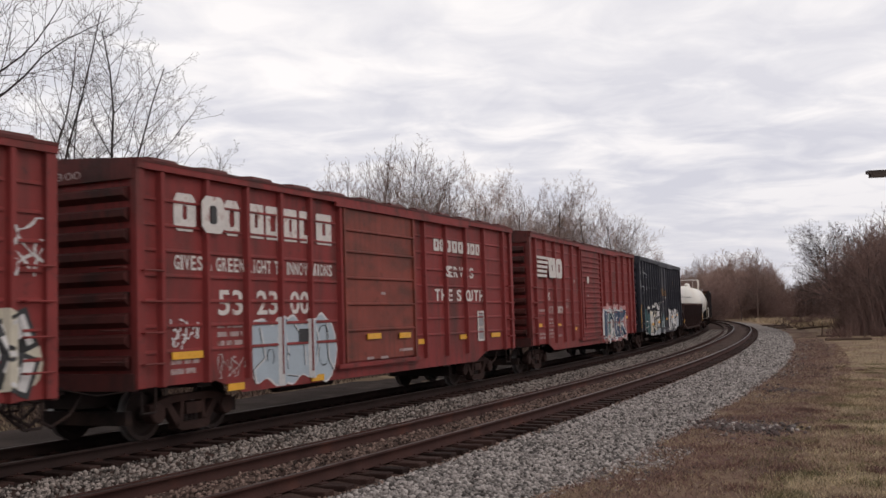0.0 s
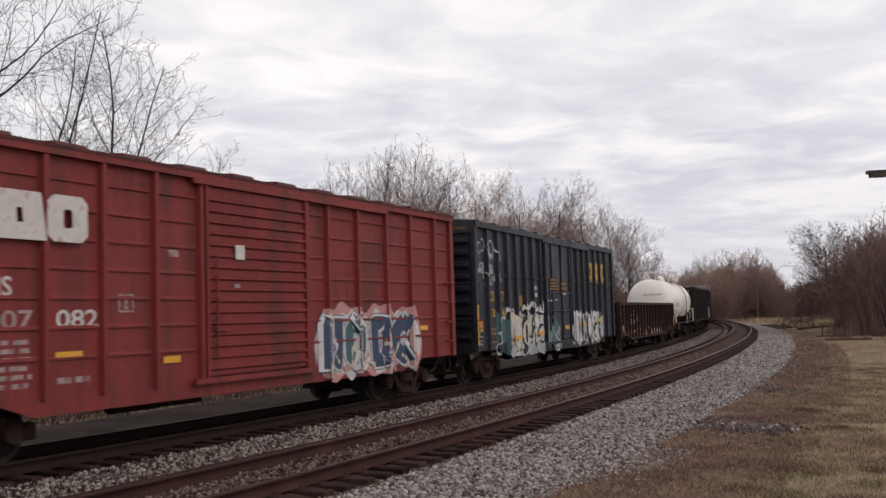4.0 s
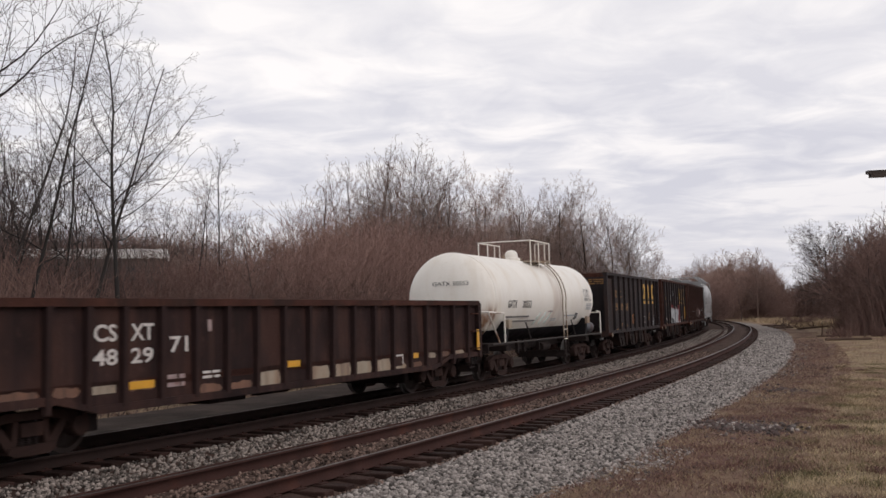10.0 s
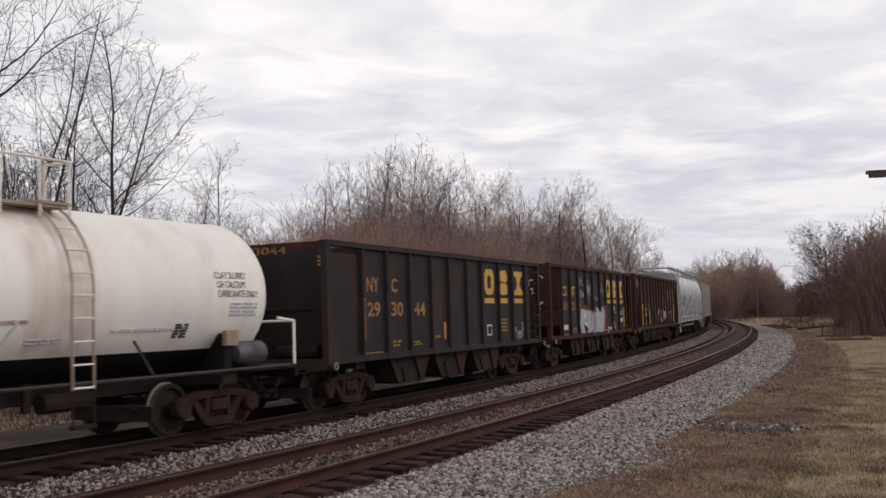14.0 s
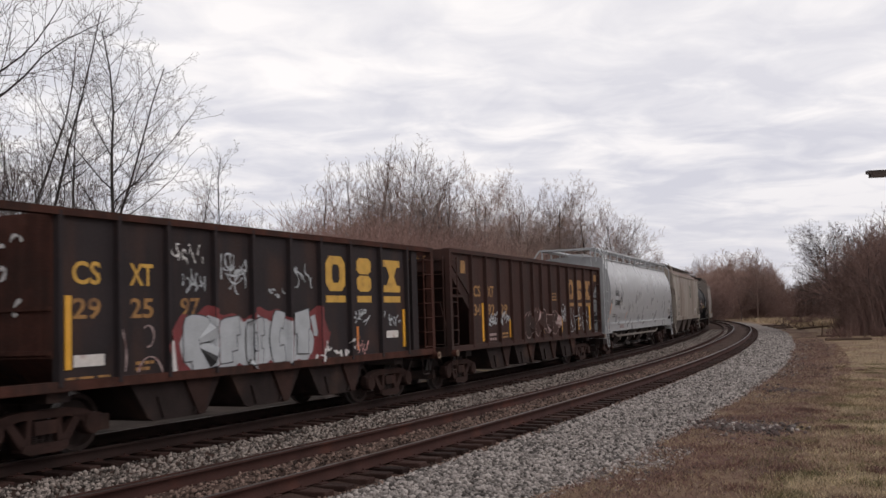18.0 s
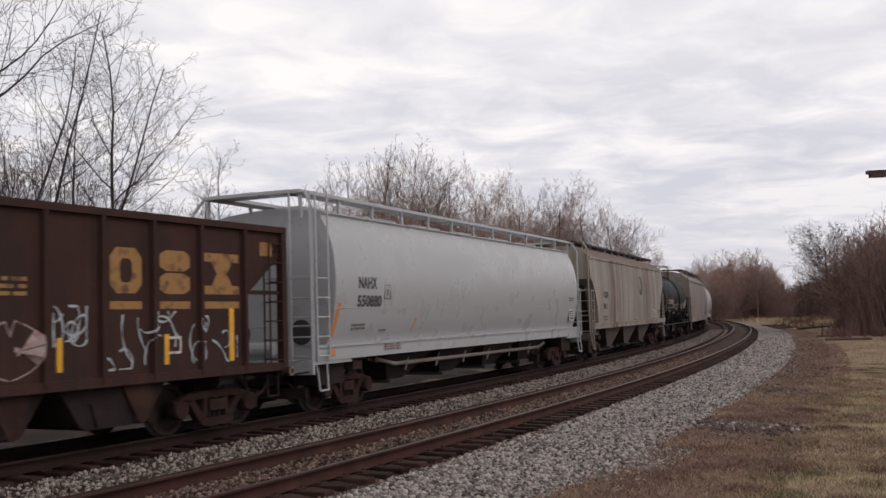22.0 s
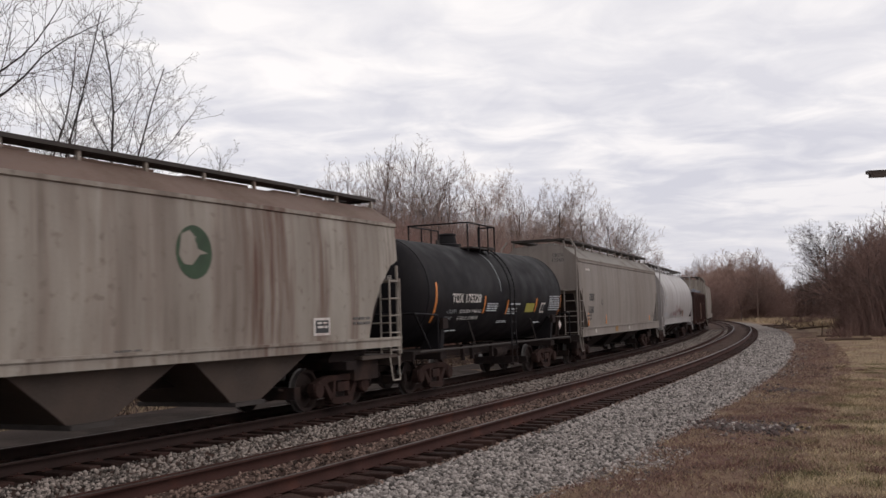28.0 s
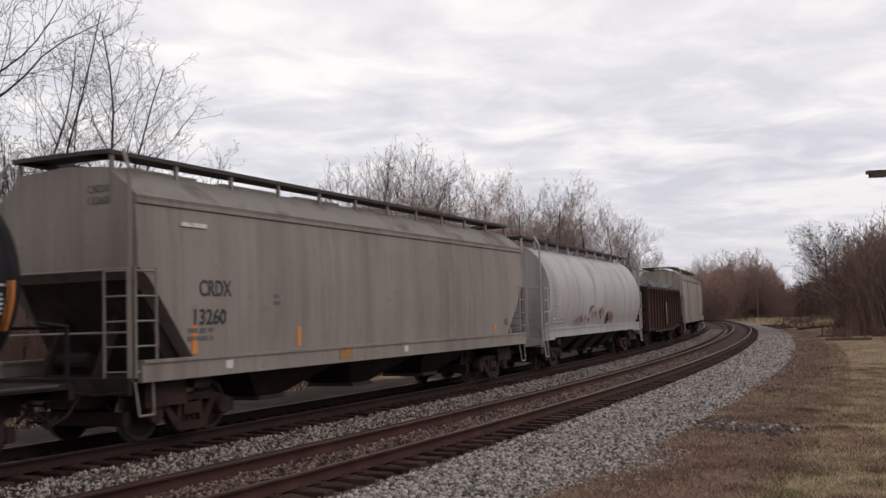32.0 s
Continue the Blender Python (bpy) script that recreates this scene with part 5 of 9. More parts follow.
def navy_boxcar():
    posts = (-7.0, -6.14, -5.32, -4.51, -3.69, -2.89, -2.07, 1.62, 2.42, 3.26, 4.05, 4.97, 5.83, 6.76)
    w = boxcar("dark blue-black boxcar with yellow emblem and silver graffiti", 48.7, 8.0, "navy", "navy", posts, (-1.68, 1.30), "plug", [2.98], "navy", 0.05)
    emblem_blocks(w, ((4.22, 4.86), (5.10, 5.72), (5.98, 6.66)), 3.10, 3.76, 2.97, 3.05, "paint_yellow")
    w.letters("CS", -6.89, -6.38, 2.25, 2.53, "paint_yellow", bold=0.015)
    w.letters("XT", -6.05, -5.55, 2.25, 2.53, "paint_yellow", bold=0.015)
    w.letters("13", -6.85, -6.36, 1.80, 2.04, "paint_yellow", bold=0.015)
    w.letters("74", -6.03, -5.52, 1.80, 2.04, "paint_yellow", bold=0.015)
    w.letters("43", -5.2, -4.7, 1.80, 2.04, "paint_white", bold=0.015, lift=0.02)
    for x0, x1, z0, z1, rows, m in ((-6.95, -6.3, 1.25, 1.5, 2, "faded_yellow"), (-7.0, -6.2, 1.03, 1.13, 1, "faded_yellow"), (-1.2, -0.3, 2.60, 3.0, 4, "faded_yellow"), (0.1, 0.7, 2.6, 2.9, 2, "faded_yellow"),
                                    (-2.6, -2.3, 2.3, 2.75, 2, "tag_white"), (-1.5, -1.1, 2.2, 2.32, 1, "paint_white"), (-0.7, -0.4, 2.25, 2.33, 1, "paint_white"), (0.2, 0.6, 2.45, 2.55, 1, "paint_white"), (6.0, 6.4, 1.5, 1.75, 3, "faded_yellow"), (-7.7, -7.35, 1.0, 1.3, 3, "faded_white")):
        w.bars(x0, x1, z0, z1, rows, m, y=(-(w.sheet + 0.13) if -1.7 < x0 < 1.3 else None))
    w.patch(-4.15, -3.85, 2.1, 2.45, "faded_yellow")
    w.patch(-7.72, -7.36, 1.52, 1.75, "reflector_orange", "placard")
    w.patch(-7.74, -7.34, 1.42, 1.50, "paint_yellow")
    w.patch(-7.96, -7.88, 1.05, 2.15, "reflector", "reflector", y=-1.556)
    for a, b, z in ((-5.0, -4.4, 1.12), (-2.75, -2.2, 1.20), (0.35, 0.85, 1.32), (2.75, 3.15, 1.40), (5.0, 5.35, 1.50)):
        w.patch(a, b, z, z + 0.12, "reflector", "reflector", y=-(w.sheet + 0.14), lift=0.012)
    w.blob(-6.35, -5.2, 0.74, 1.95, "tag_teal", 41, 0.22, 0.005, 2.3)
    w.ribbon([(-5.35, 2.1), (-5.5, 1.75), (-5.75, 1.8), (-5.95, 1.45), (-6.2, 1.35), (-6.1, 1.1), (-6.35, 0.95), (-6.2, 0.72)], 0.05, "tag_white", 0.010)
    w.ribbon([(-5.3, 1.95), (-5.42, 1.5), (-5.3, 1.2), (-5.55, 0.8)], 0.05, "paint_black", 0.012)
    w.blob(-5.35, -1.7, 0.60, 1.95, "tag_white", 43, 0.09, 0.007, 5)
    w.wild(((-5.25, -4.3), (-4.45, -3.5), (-3.6, -2.65), (-2.75, -1.75)), 0.66, 1.98, ("tag_cream", "tag_cream", "tag_cream", "tag_white"), "paint_black", None, 42, 0.012, "dosn", 0.36, 0.035)
    w.wild(((-5.5, -4.6), (-4.55, -3.7), (-3.6, -2.7), (-2.65, -1.8)), 0.58, 1.02, ("tag_silver",), "paint_black", None, 47, 0.028, "ooso", 0.36, 0.02)
    w.ribbon([(-3.95, 2.0), (-3.6, 2.15), (-3.4, 1.98), (-3.0, 2.2), (-2.7, 1.98), (-2.3, 2.02)], 0.13, "tag_white", 0.024)
    w.ribbon([(-2.15, 1.9), (-2.05, 2.25), (-1.85, 2.2), (-1.75, 1.9)], 0.12, "tag_white", 0.024)
    w.blob(-1.6, -0.25, 0.72, 1.75, "tag_teal", 48, 0.25, 0.135, 2)
    w.scrawl(-1.6, -0.2, 0.65, 1.8, "tag_white", 49, 6, 0.05, 0.145, 0.8)
    w.scrawl(-1.0, -0.1, 0.6, 0.95, "tag_silver", 51, 6, 0.06, 0.145, 0.6)
    w.blob(1.5, 6.0, 0.70, 1.95, "tag_white", 54, 0.10, 0.007, 6)
    w.wild(((1.5, 2.2), (2.15, 2.95), (2.9, 3.75), (3.65, 4.5), (4.4, 5.15), (5.1, 5.95)), 0.70, 2.05, ("tag_white", "tag_white", "tag_silver"), "paint_black", None, 52, 0.012, "knoosd", 0.34, 0.035)
    w.scrawl(1.2, 2.0, 1.0, 1.8, "tag_silver", 50, 6, 0.03, 0.030, 0.7)
    w.scrawl(-7.85, -6.1, 3.10, 3.95, "tag_silver", 52, 14, 0.05)
    w.scrawl(-7.7, -6.1, 2.72, 3.3, "tag_silver", 53, 16, 0.07)
    w.letters("CSXT 137443", 0.40, 1.35, 4.17, 4.28, "faded_yellow", y=-w.half - 0.055, end=True)
    return w


# ---- gondolas ----


def gondola(label, u, half, paint, posts, top=2.20, low=0.80, mid=0.60, rusty="rust", pivot=None):
    w = Wagon("gondola_car", label, "gondola", u, half, pivot or half - 1.8, sheet=1.43)
    w.proud = 0.11
    w.posts = [(x, 0.13) for x in posts]
    for side in (-1, 1):
        y = side * w.sheet
        bm = bmesh.new()
        prism(bm, [(-half, low), (-half + 1.9, low), (-half + 2.7, mid), (half - 2.7, mid), (half - 1.9, low), (half, low), (half, top), (-half, top)], *sorted((y, y - side * 0.04)), 1)
        w.add("side_wall", bm, paint, "riveted steel side wall")
        bm = bmesh.new()
        box(bm, -half - 0.02, half + 0.02, y - 0.10, y + 0.12, top - 0.06, top + 0.06)
        w.add("top_chord", bm, rusty, "rusty rolled top edge")
        bm = bmesh.new()
        prism(bm, [(-half + 0.1, low - 0.02), (-half + 1.9, low - 0.02), (-half + 2.7, mid - 0.02), (half - 2.7, mid - 0.02), (half - 1.9, low - 0.02), (half - 0.1, low - 0.02),
                   (half - 0.1, low + 0.10), (half - 1.8, low + 0.10), (half - 2.6, mid + 0.10), (-half + 2.6, mid + 0.10), (-half + 1.8, low + 0.10), (-half + 0.1, low + 0.10)], y - 0.06, y + 0.06, 1)
        w.add("side_sill", bm, paint)
    bm = bmesh.new()
    v = []
    for z, d in ((mid + 0.05, 0.07), (top - 0.05, w.proud)):
        v.append([bm.verts.new(p) for p in ((-0.065, 0.01, z), (0.065, 0.01, z), (0.05, -d, z), (-0.05, -d, z))])
    for i in range(4):
        bm.faces.new((v[0][i], v[0][(i + 1) % 4], v[1][(i + 1) % 4], v[1][i]))
    bm.faces.new(v[0][::-1])
    bm.faces.new(v[1])
    post = mesh_of("post", bm, M[paint])
    for x in posts:
        for side in (-1, 1):
            p = part("post", post, None, w.ob)
            p.location = (x, side * w.sheet, 0)
            if side > 0:
                p.rotation_euler = (0, 0, math.pi)
    for m in (-1, 1):
        bm = bmesh.new()
        box(bm, m * (half - 0.04) - 0.03, m * (half - 0.04) + 0.03, -w.sheet, w.sheet, low, top)
        wall = w.add("end_wall", bm, paint)
        for k in range(3):
            z = low + 0.35 + k * 0.4
            a = m * (half - 0.01)
            bm = bmesh.new()
            prism(bm, [(a, z - 0.12), (a + m * 0.10, z - 0.05), (a + m * 0.10, z + 0.05), (a, z + 0.12)], -1.35, 1.35, 1)
            part("end_rib", bm, M[paint], wall)
        bm = bmesh.new()
        box(bm, m * half - 0.08, m * half + 0.08, -1.5, 1.5, top - 0.08, top + 0.06)
        part("end_cap", bm, M[rusty], wall)
        for side in (-1, 1):
            bm = bmesh.new()
            box(bm, m * half - 0.09, m * half + 0.09, side * 1.45 - 0.09, side * 1.45 + 0.09, low - 0.05, top)
            w.add("corner_post", bm, paint)
        xa, xb = sorted((m * (half - 0.12), m * (half - 0.55)))
        w.ladder(xa, xb, low + 0.2, top - 0.25, -(w.sheet + 0.12), rusty, 3, rails=False)
    bm = bmesh.new()
    box(bm, -half + 0.05, half - 0.05, -w.sheet, w.sheet, low + 0.12, low + 0.24)
    w.add("floor", bm, rusty)
    w.stirrups()
    bm = bmesh.new()
    box(bm, -2.0, -0.9, -0.6, 0.2, 0.40, 0.8)
    rod(bm, (-0.5, -0.5, 0.58), (0.6, -0.5, 0.58), 0.16, 10)
    rod(bm, (-half + 3.4, -0.9, 0.55), (half - 3.4, -0.9, 0.5), 0.02, 5)
    w.add("brake_gear", bm, "under")
    return w


def black_gondola():
    posts = (-7.5, -6.57, -5.82, -5.08, -4.25, -3.42, -2.58, -1.72, -0.86, 0.0, 0.87, 1.72, 2.6, 3.47, 4.33, 5.14, 5.92, 6.69, 7.6)
    w = gondola("low black gondola wagon, rusty and scuffed along its sill", 66.3, 8.3, "gon_black", posts)
    w.letters("CS", -5.66, -5.19, 1.62, 1.88, "paint_white", bold=0.02)
    w.letters("XT", -4.90, -4.38, 1.62, 1.88, "paint_white", bold=0.02)
    w.letters("48", -5.68, -5.18, 1.27, 1.51, "paint_white", bold=0.02)
    w.letters("29", -4.90, -4.40, 1.27, 1.51, "paint_white", bold=0.02)
    w.letters("71", -4.02, -3.57, 1.40, 1.66, "paint_white", bold=0.02)
    w.bars(-4.08, -3.65, 0.80, 1.05, 2, "faded_white")
    w.bars(-3.2, -2.75, 0.90, 1.06, 2, "paint_white")
    w.patch(-3.05, -2.95, 1.72, 1.92, "faded_white")
    rng = random.Random(5)
    for i, (a, b) in enumerate(zip(posts[:-1], posts[1:])):
        z0 = 0.66 if 3 < i < 15 else 0.84
        if i in (0, 1, 3, 5, 6):
            w.blob(a + 0.12, b - 0.12, z0, z0 + rng.uniform(0.12, 0.2), "streak", 60 + i, 0.15, bumps=1)
        elif 6 < i < 13 and i != 8:
            w.blob(a + 0.09, b - 0.09, z0 - 0.02, z0 + 0.30, "white_dirty", 60 + i, 0.05, bumps=1)
        elif i == 2:
            w.patch(a + 0.12, b - 0.15, 0.86, 0.98, "white_dirty")
        elif i > 12:
            w.blob(a + 0.1, b - 0.2, z0 + 0.02, z0 + 0.16, "white_dirty" if i % 2 else "streak", 60 + i, 0.1, bumps=1)
    for a, b, z in ((-4.95, -4.4, 0.88), (-0.78, -0.3, 0.98), (4.3, 4.75, 0.90)):
        w.patch(a, b, z, z + 0.12, "reflector", "reflector", lift=0.02)
    w.patch(-7.95, -7.75, 0.95, 1.25, "reflector", "reflector", y=-1.545)
    w.patch(8.05, 8.2, 0.95, 1.5, "reflector", "reflector", y=-1.545)
    w.patch(3.55, 4.0, 0.72, 1.02, "paint_white", lift=0.004)
    w.patch(3.6, 3.95, 0.76, 0.98, "gon_black", lift=0.008)
    w.scrawl(-8.0, -7.6, 1.7, 2.0, "streak", 71, 4, 0.08)
    return w


def scrap_gondola():
    posts = tuple(-6.2 + 1.03 * k for k in range(13))
    w = gondola("dark brown gondola heaped with scrap metal", 231.2, 6.6, "hop_brown", posts, top=3.0, low=0.9, mid=0.75)
    rng = random.Random(8)
    for k in range(46):
        bm = bmesh.new()
        r = rng.uniform(0.28, 0.6)
        bmesh.ops.create_icosphere(bm, subdivisions=1, radius=r)
        for v in bm.verts:
            v.co *= rng.uniform(0.6, 1.25)
            v.co.z *= 0.7
        x = rng.uniform(-6.0, 6.0)
        bmesh.ops.translate(bm, verts=bm.verts[:], vec=(x, rng.uniform(-1.1, 1.1), 2.9 + rng.uniform(-0.1, 0.55) * (1 - abs(x) / 8)))
        w.add("scrap_piece", bm, "scrap" if k % 4 else "tag_silver")
    bm = bmesh.new()
    box(bm, -6.4, 6.4, -1.38, 1.38, 1.0, 2.75)
    w.add("scrap_heap", bm, "scrap")
    w.patch(-0.2, 0.3, 1.1, 2.3, "streak", lift=0.01)
    return w


# ---- open hoppers ----


def hopper(label, u, half, paint, posts, top, cut, end_paint, bays, pivot, low=1.02):
    w = Wagon("hopper_car", label, "hopper", u, half, pivot, sheet=1.44)
    w.proud = 0.09
    w.posts = [(x, 0.09) for x in posts]
    e = half
    for side in (-1, 1):
        y = side * w.sheet
        bm = bmesh.new()
        if cut == "slant":
            outline = [(-e + 0.1, top), (-e + 0.1, top - 0.25), (-e + 1.5, 2.42), (-e + 1.5, low), (e - 1.2, low), (e - 1.2, 2.42), (e - 0.1, top - 0.25), (e - 0.1, top)]
        else:
            outline = [(-e + 1.45, top), (-e + 1.45, low), (e - 1.25, low), (e - 1.25, top)]
        prism(bm, outline, *sorted((y, y - side * 0.04)), 1)
        w.add("side_wall", bm, paint, "ribbed steel side wall")
        bm = bmesh.new()
        box(bm, -e, e, y - 0.09, y + 0.10, top - 0.09, top + 0.02)
        w.add("top_chord", bm, end_paint)
        bm = bmesh.new()
        box(bm, -e, e, y - 0.07, y + 0.07, low - 0.06, low + 0.08)
        w.add("side_sill", bm, end_paint)
    # sloping end sheets and the hopper floor as one trough
    for m in (-1, 1):
        bm = bmesh.new()
        if cut == "square":
            a = e - (1.43 if m < 0 else 1.23)
            prism(bm, [(m * a, top - 0.04), (m * a, 1.42), (m * (a - 0.5), 1.0), (m * (a - 0.56), 1.0), (m * (a - 0.06), 1.46), (m * (a - 0.06), top - 0.04)], -1.42, 1.42, 1)
            wall = w.add("end_wall", bm, end_paint, "rusty upright end sheet set back behind the corner posts")
            if end_paint == "hop_black":
                bm = bmesh.new()
                box(bm, *sorted((m * a, m * (a + 0.05))), -1.42, 1.42, 1.05, 1.5)
                part("lower_sheet", bm, M[end_paint], wall)
                for side in (-1, 1) if m < 0 else ():
                    bm = bmesh.new()
                    box(bm, *sorted((m * (a - 0.02), m * (e - 0.13))), side * 1.40 - 0.02, side * 1.40 + 0.02, 1.08, top - 0.22)
                    part("wing_sheet", bm, M["hop_black"], wall)
            for z in (2.12, 1.5):
                bm = bmesh.new()
                box(bm, m * a - 0.04, m * a + 0.04, -1.40, 1.40, z - 0.03, z + 0.03)
                part("stiffener", bm, M[end_paint], wall)
            bm = bmesh.new()
            rod(bm, (m * (e - 0.95), -0.75, 1.2), (m * (e - 0.95), 0.25, 1.2), 0.15, 12)
            w.add("air_reservoir", bm, "under")
            bm = bmesh.new()
            box(bm, m * (e - 0.7) - 0.16, m * (e - 0.7) + 0.16, 0.4, 0.95, 1.02, 1.5)
            w.add("brake_valve", bm, "truck")
        else:
            prism(bm, [(m * (e - 0.12), top - 0.1), (m * (e - 0.12), top - 0.55), (m * (e - 2.9), 1.0), (m * (e - 3.0), 1.08), (m * (e - 0.2), top - 0.45), (m * (e - 0.2), top - 0.1)], -1.42, 1.42, 1)
            w.add("slope_sheet", bm, end_paint, "rusty sloping end sheet")
        for side in (-1, 1):
            bm = bmesh.new()
            box(bm, m * (e - 0.06) - 0.07, m * (e - 0.06) + 0.07, side * 1.45 - 0.07, side * 1.45 + 0.07, 0.86, top)
            w.add("corner_post", bm, end_paint)
            bm = bmesh.new()
            rod(bm, (m * (e - 0.06), side * 1.5, 0.93), (m * (e - 0.06), side * 1.64, 0.93), 0.085, 12)
            pad = w.add("lifting_lug", bm, "rust")
            bm = bmesh.new()
            circle = [(m * (e - 0.06) + 0.07 * math.cos(k * math.pi / 6), side * 1.645, 0.93 + 0.07 * math.sin(k * math.pi / 6)) for k in range(13)]
            rods(bm, circle, 0.014, 5)
            part("rim", bm, M["white_dirty"], pad, "worn pale rim")
            if cut == "square":
                continue
            bm = bmesh.new()
            prism(bm, [(m * (e - 0.7), top - 1.4), (m * (e - 0.58), top - 1.3), (m * (e - 1.3), 1.05), (m * (e - 1.45), 1.05)], side * 0.9 - 0.05, side * 0.9 + 0.05, 1)
            w.add("strut", bm, end_paint)
        bm = bmesh.new()
        box(bm, m * (e - 0.06) - 0.06, m * (e - 0.06) + 0.06, -1.45, 1.45, 0.86, 1.08)
        w.add("end_sill", bm, end_paint)
        bm = bmesh.new()
        box(bm, m * (e - 0.06) - 0.05, m * (e - 0.06) + 0.05, -1.45, 1.45, top - (0.16 if cut == "square" else 0.26), top)
        w.add("end_rail", bm, "rust" if cut == "square" else end_paint)
        bm = bmesh.new()
        box(bm, m * (e - 0.9) - 0.8, m * (e - 0.9) + 0.8, -1.4, 1.4, 0.94, 1.0)
        w.add("end_platform", bm, end_paint)
        if cut != "square":
            bm = bmesh.new()
            box(bm, m * (e - 0.55) - 0.5, m * (e - 0.55) + 0.5, -1.44, -1.36, 2.35, 2.42)
            w.add("side_rail", bm, end_paint)
        elif m < 0:
            continue
        else:
            for xa, xb, yy in ((e - 0.98, e - 0.74, -1.40), (e - 0.98, e - 0.74, 1.40), (e - 0.52, e - 0.1, 1.40), (e - 0.62, e - 0.5, -1.3)):
                bm = bmesh.new()
                box(bm, xa, xb, yy - 0.03, yy + 0.03, 1.0, top - 0.1)
                w.add("end_stanchion", bm, "hop_black")
        w.ladder(*sorted((m * (e - 0.06), m * (e - 0.5))), 1.15, top - 0.2, -1.50, end_paint, 7, rails=True, r=0.014)
        w.ladder(-1.35, -0.95, 1.15, top - 0.2, m * (e + 0.06), end_paint, 7, rails=True, r=0.014, end=True)
    bm = bmesh.new()
    v = []
    for z, d in ((low, w.proud), (top - 0.02, w.proud)):
        v.append([bm.verts.new(p) for p in ((-0.05, 0.01, z), (0.05, 0.01, z), (0.035, -d, z), (-0.035, -d, z))])
    for i in range(4):
        bm.faces.new((v[0][i], v[0][(i + 1) % 4], v[1][(i + 1) % 4], v[1][i]))
    bm.faces.new(v[0][::-1])
    bm.faces.new(v[1])
    post = mesh_of("post", bm, M[paint])
    for x in posts:
        for side in (-1, 1):
            p = part("post", post, None, w.ob)
            p.location = (x, side * w.sheet, 0)
            if side > 0:
                p.rotation_euler = (0, 0, math.pi)
    # chutes
    span = 2 * (pivot - 1.35)
    for k in range(bays):
        c = -span / 2 + span * (k + 0.5) / bays
        a = span / bays / 2 - 0.08
        bm = bmesh.new()
        prism(bm, [(c - a, low), (c + a, low), (c + a * 0.62, 0.40), (c + a * 0.5, 0.34), (c - a * 0.5, 0.34), (c - a * 0.62, 0.40)], -1.30, 1.30, 1)
        chute = w.add("chute", bm, "under", "dark discharge chute")
        bm = bmesh.new()
        for x in (c + a * 0.42,):
            prism(bm, [(x - 0.42, low), (x + 0.34, low), (x + 0.12, 0.36), (x - 0.04, 0.36)], -1.36, -1.29, 1)
        part("chute_bracket", bm, M["truck"], chute, "rusty gusset plate")
        for d in (-0.26, 0.26):
            bm = bmesh.new()
            prism(bm, [(c + d * 1.9 - 0.03, 0.72), (c + d * 1.9 + 0.03, 0.72), (c + d * 1.4 + 0.03, 0.38), (c + d * 1.4 - 0.03, 0.38)], -1.34, -1.28, 1)
            part("chute_gate", bm, M["under"], chute)
    w.stirrups()
    return w


def emblem_blocks(w, spans, z0, z1, bar0, bar1, mat, lift=0.006):
    for i, (a, b) in enumerate(spans):
        if i == 0:
            w.block(a, b, z0, z1, mat, hole=0.38, corner=0.4, lift=lift)
        elif i == 1:
            w.stacked(a, b, z0, z1, mat, lift)
        else:
            w.waisted(a, b, z0, z1, mat, lift)
        w.patch(a, b, bar0, bar1, mat, "emblem_stripe", lift=lift)


def black_hopper():
    posts = (-5.1, -3.96, -2.78, -1.58, -0.5, 0.69, 1.74, 3.05, 4.16, 5.3)
    w = hopper("black open hopper with yellow letters and rusty ends", 95.9, 6.6, "hop_black", posts, 3.45, "square", "hop_black", 3, 5.0)
    emblem_blocks(w, ((2.08, 2.80), (3.30, 3.88), (4.48, 5.22)), 2.44, 3.15, 2.20, 2.34, "paint_yellow")
    w.letters("NY", -4.82, -4.24, 2.44, 2.76, "faded_yellow", bold=0.02)
    w.letters("C", -3.64, -3.34, 2.44, 2.76, "faded_yellow", bold=0.02)
    w.letters("29", -4.80, -4.20, 1.90, 2.22, "faded_yellow", bold=0.02)
    w.letters("30", -3.66, -3.06, 1.90, 2.22, "faded_yellow", bold=0.02)
    w.letters("44", -2.47, -1.86, 1.90, 2.22, "faded_yellow", bold=0.02)
    for x0, x1, z0, z1, r in ((-3.6, -3.2, 1.18, 1.35, 2), (-2.5, -2.1, 1.18, 1.3, 2), (-1.3, -1.0, 1.3, 1.4, 1), (3.3, 3.85, 1.35, 1.75, 4), (-4.9, -4.1, 1.08, 1.13, 1)):
        w.bars(x0, x1, z0, z1, r, "faded_yellow")
    w.patch(-0.75, -0.65, 1.3, 1.72, "reflector_orange", "reflector")
    w.patch(5.32, 5.42, 1.35, 1.95, "reflector_orange", "reflector", lift=0.02)
    w.patch(-5.0, -4.92, 1.4, 2.3, "reflector_orange", "reflector", lift=0.02)
    w.patch(2.2, 2.55, 1.3, 1.6, "paint_white")
    w.patch(2.24, 2.51, 1.34, 1.56, "hop_black", lift=0.009)
    w.scrawl(4.4, 5.2, 1.15, 1.6, "tag_silver", 81, 9, 0.03)
    marks = w.bars(0.45, 1.15, 3.0, 3.26, 3, "faded_yellow", y=0)
    for v in marks.data.vertices:
        v.co = (-5.18 + v.co.y, -v.co.x, v.co.z)
    w.letters("293044", -0.6, 0.6, 3.22, 3.38, "faded_yellow", y=-6.66, end=True)
    return w


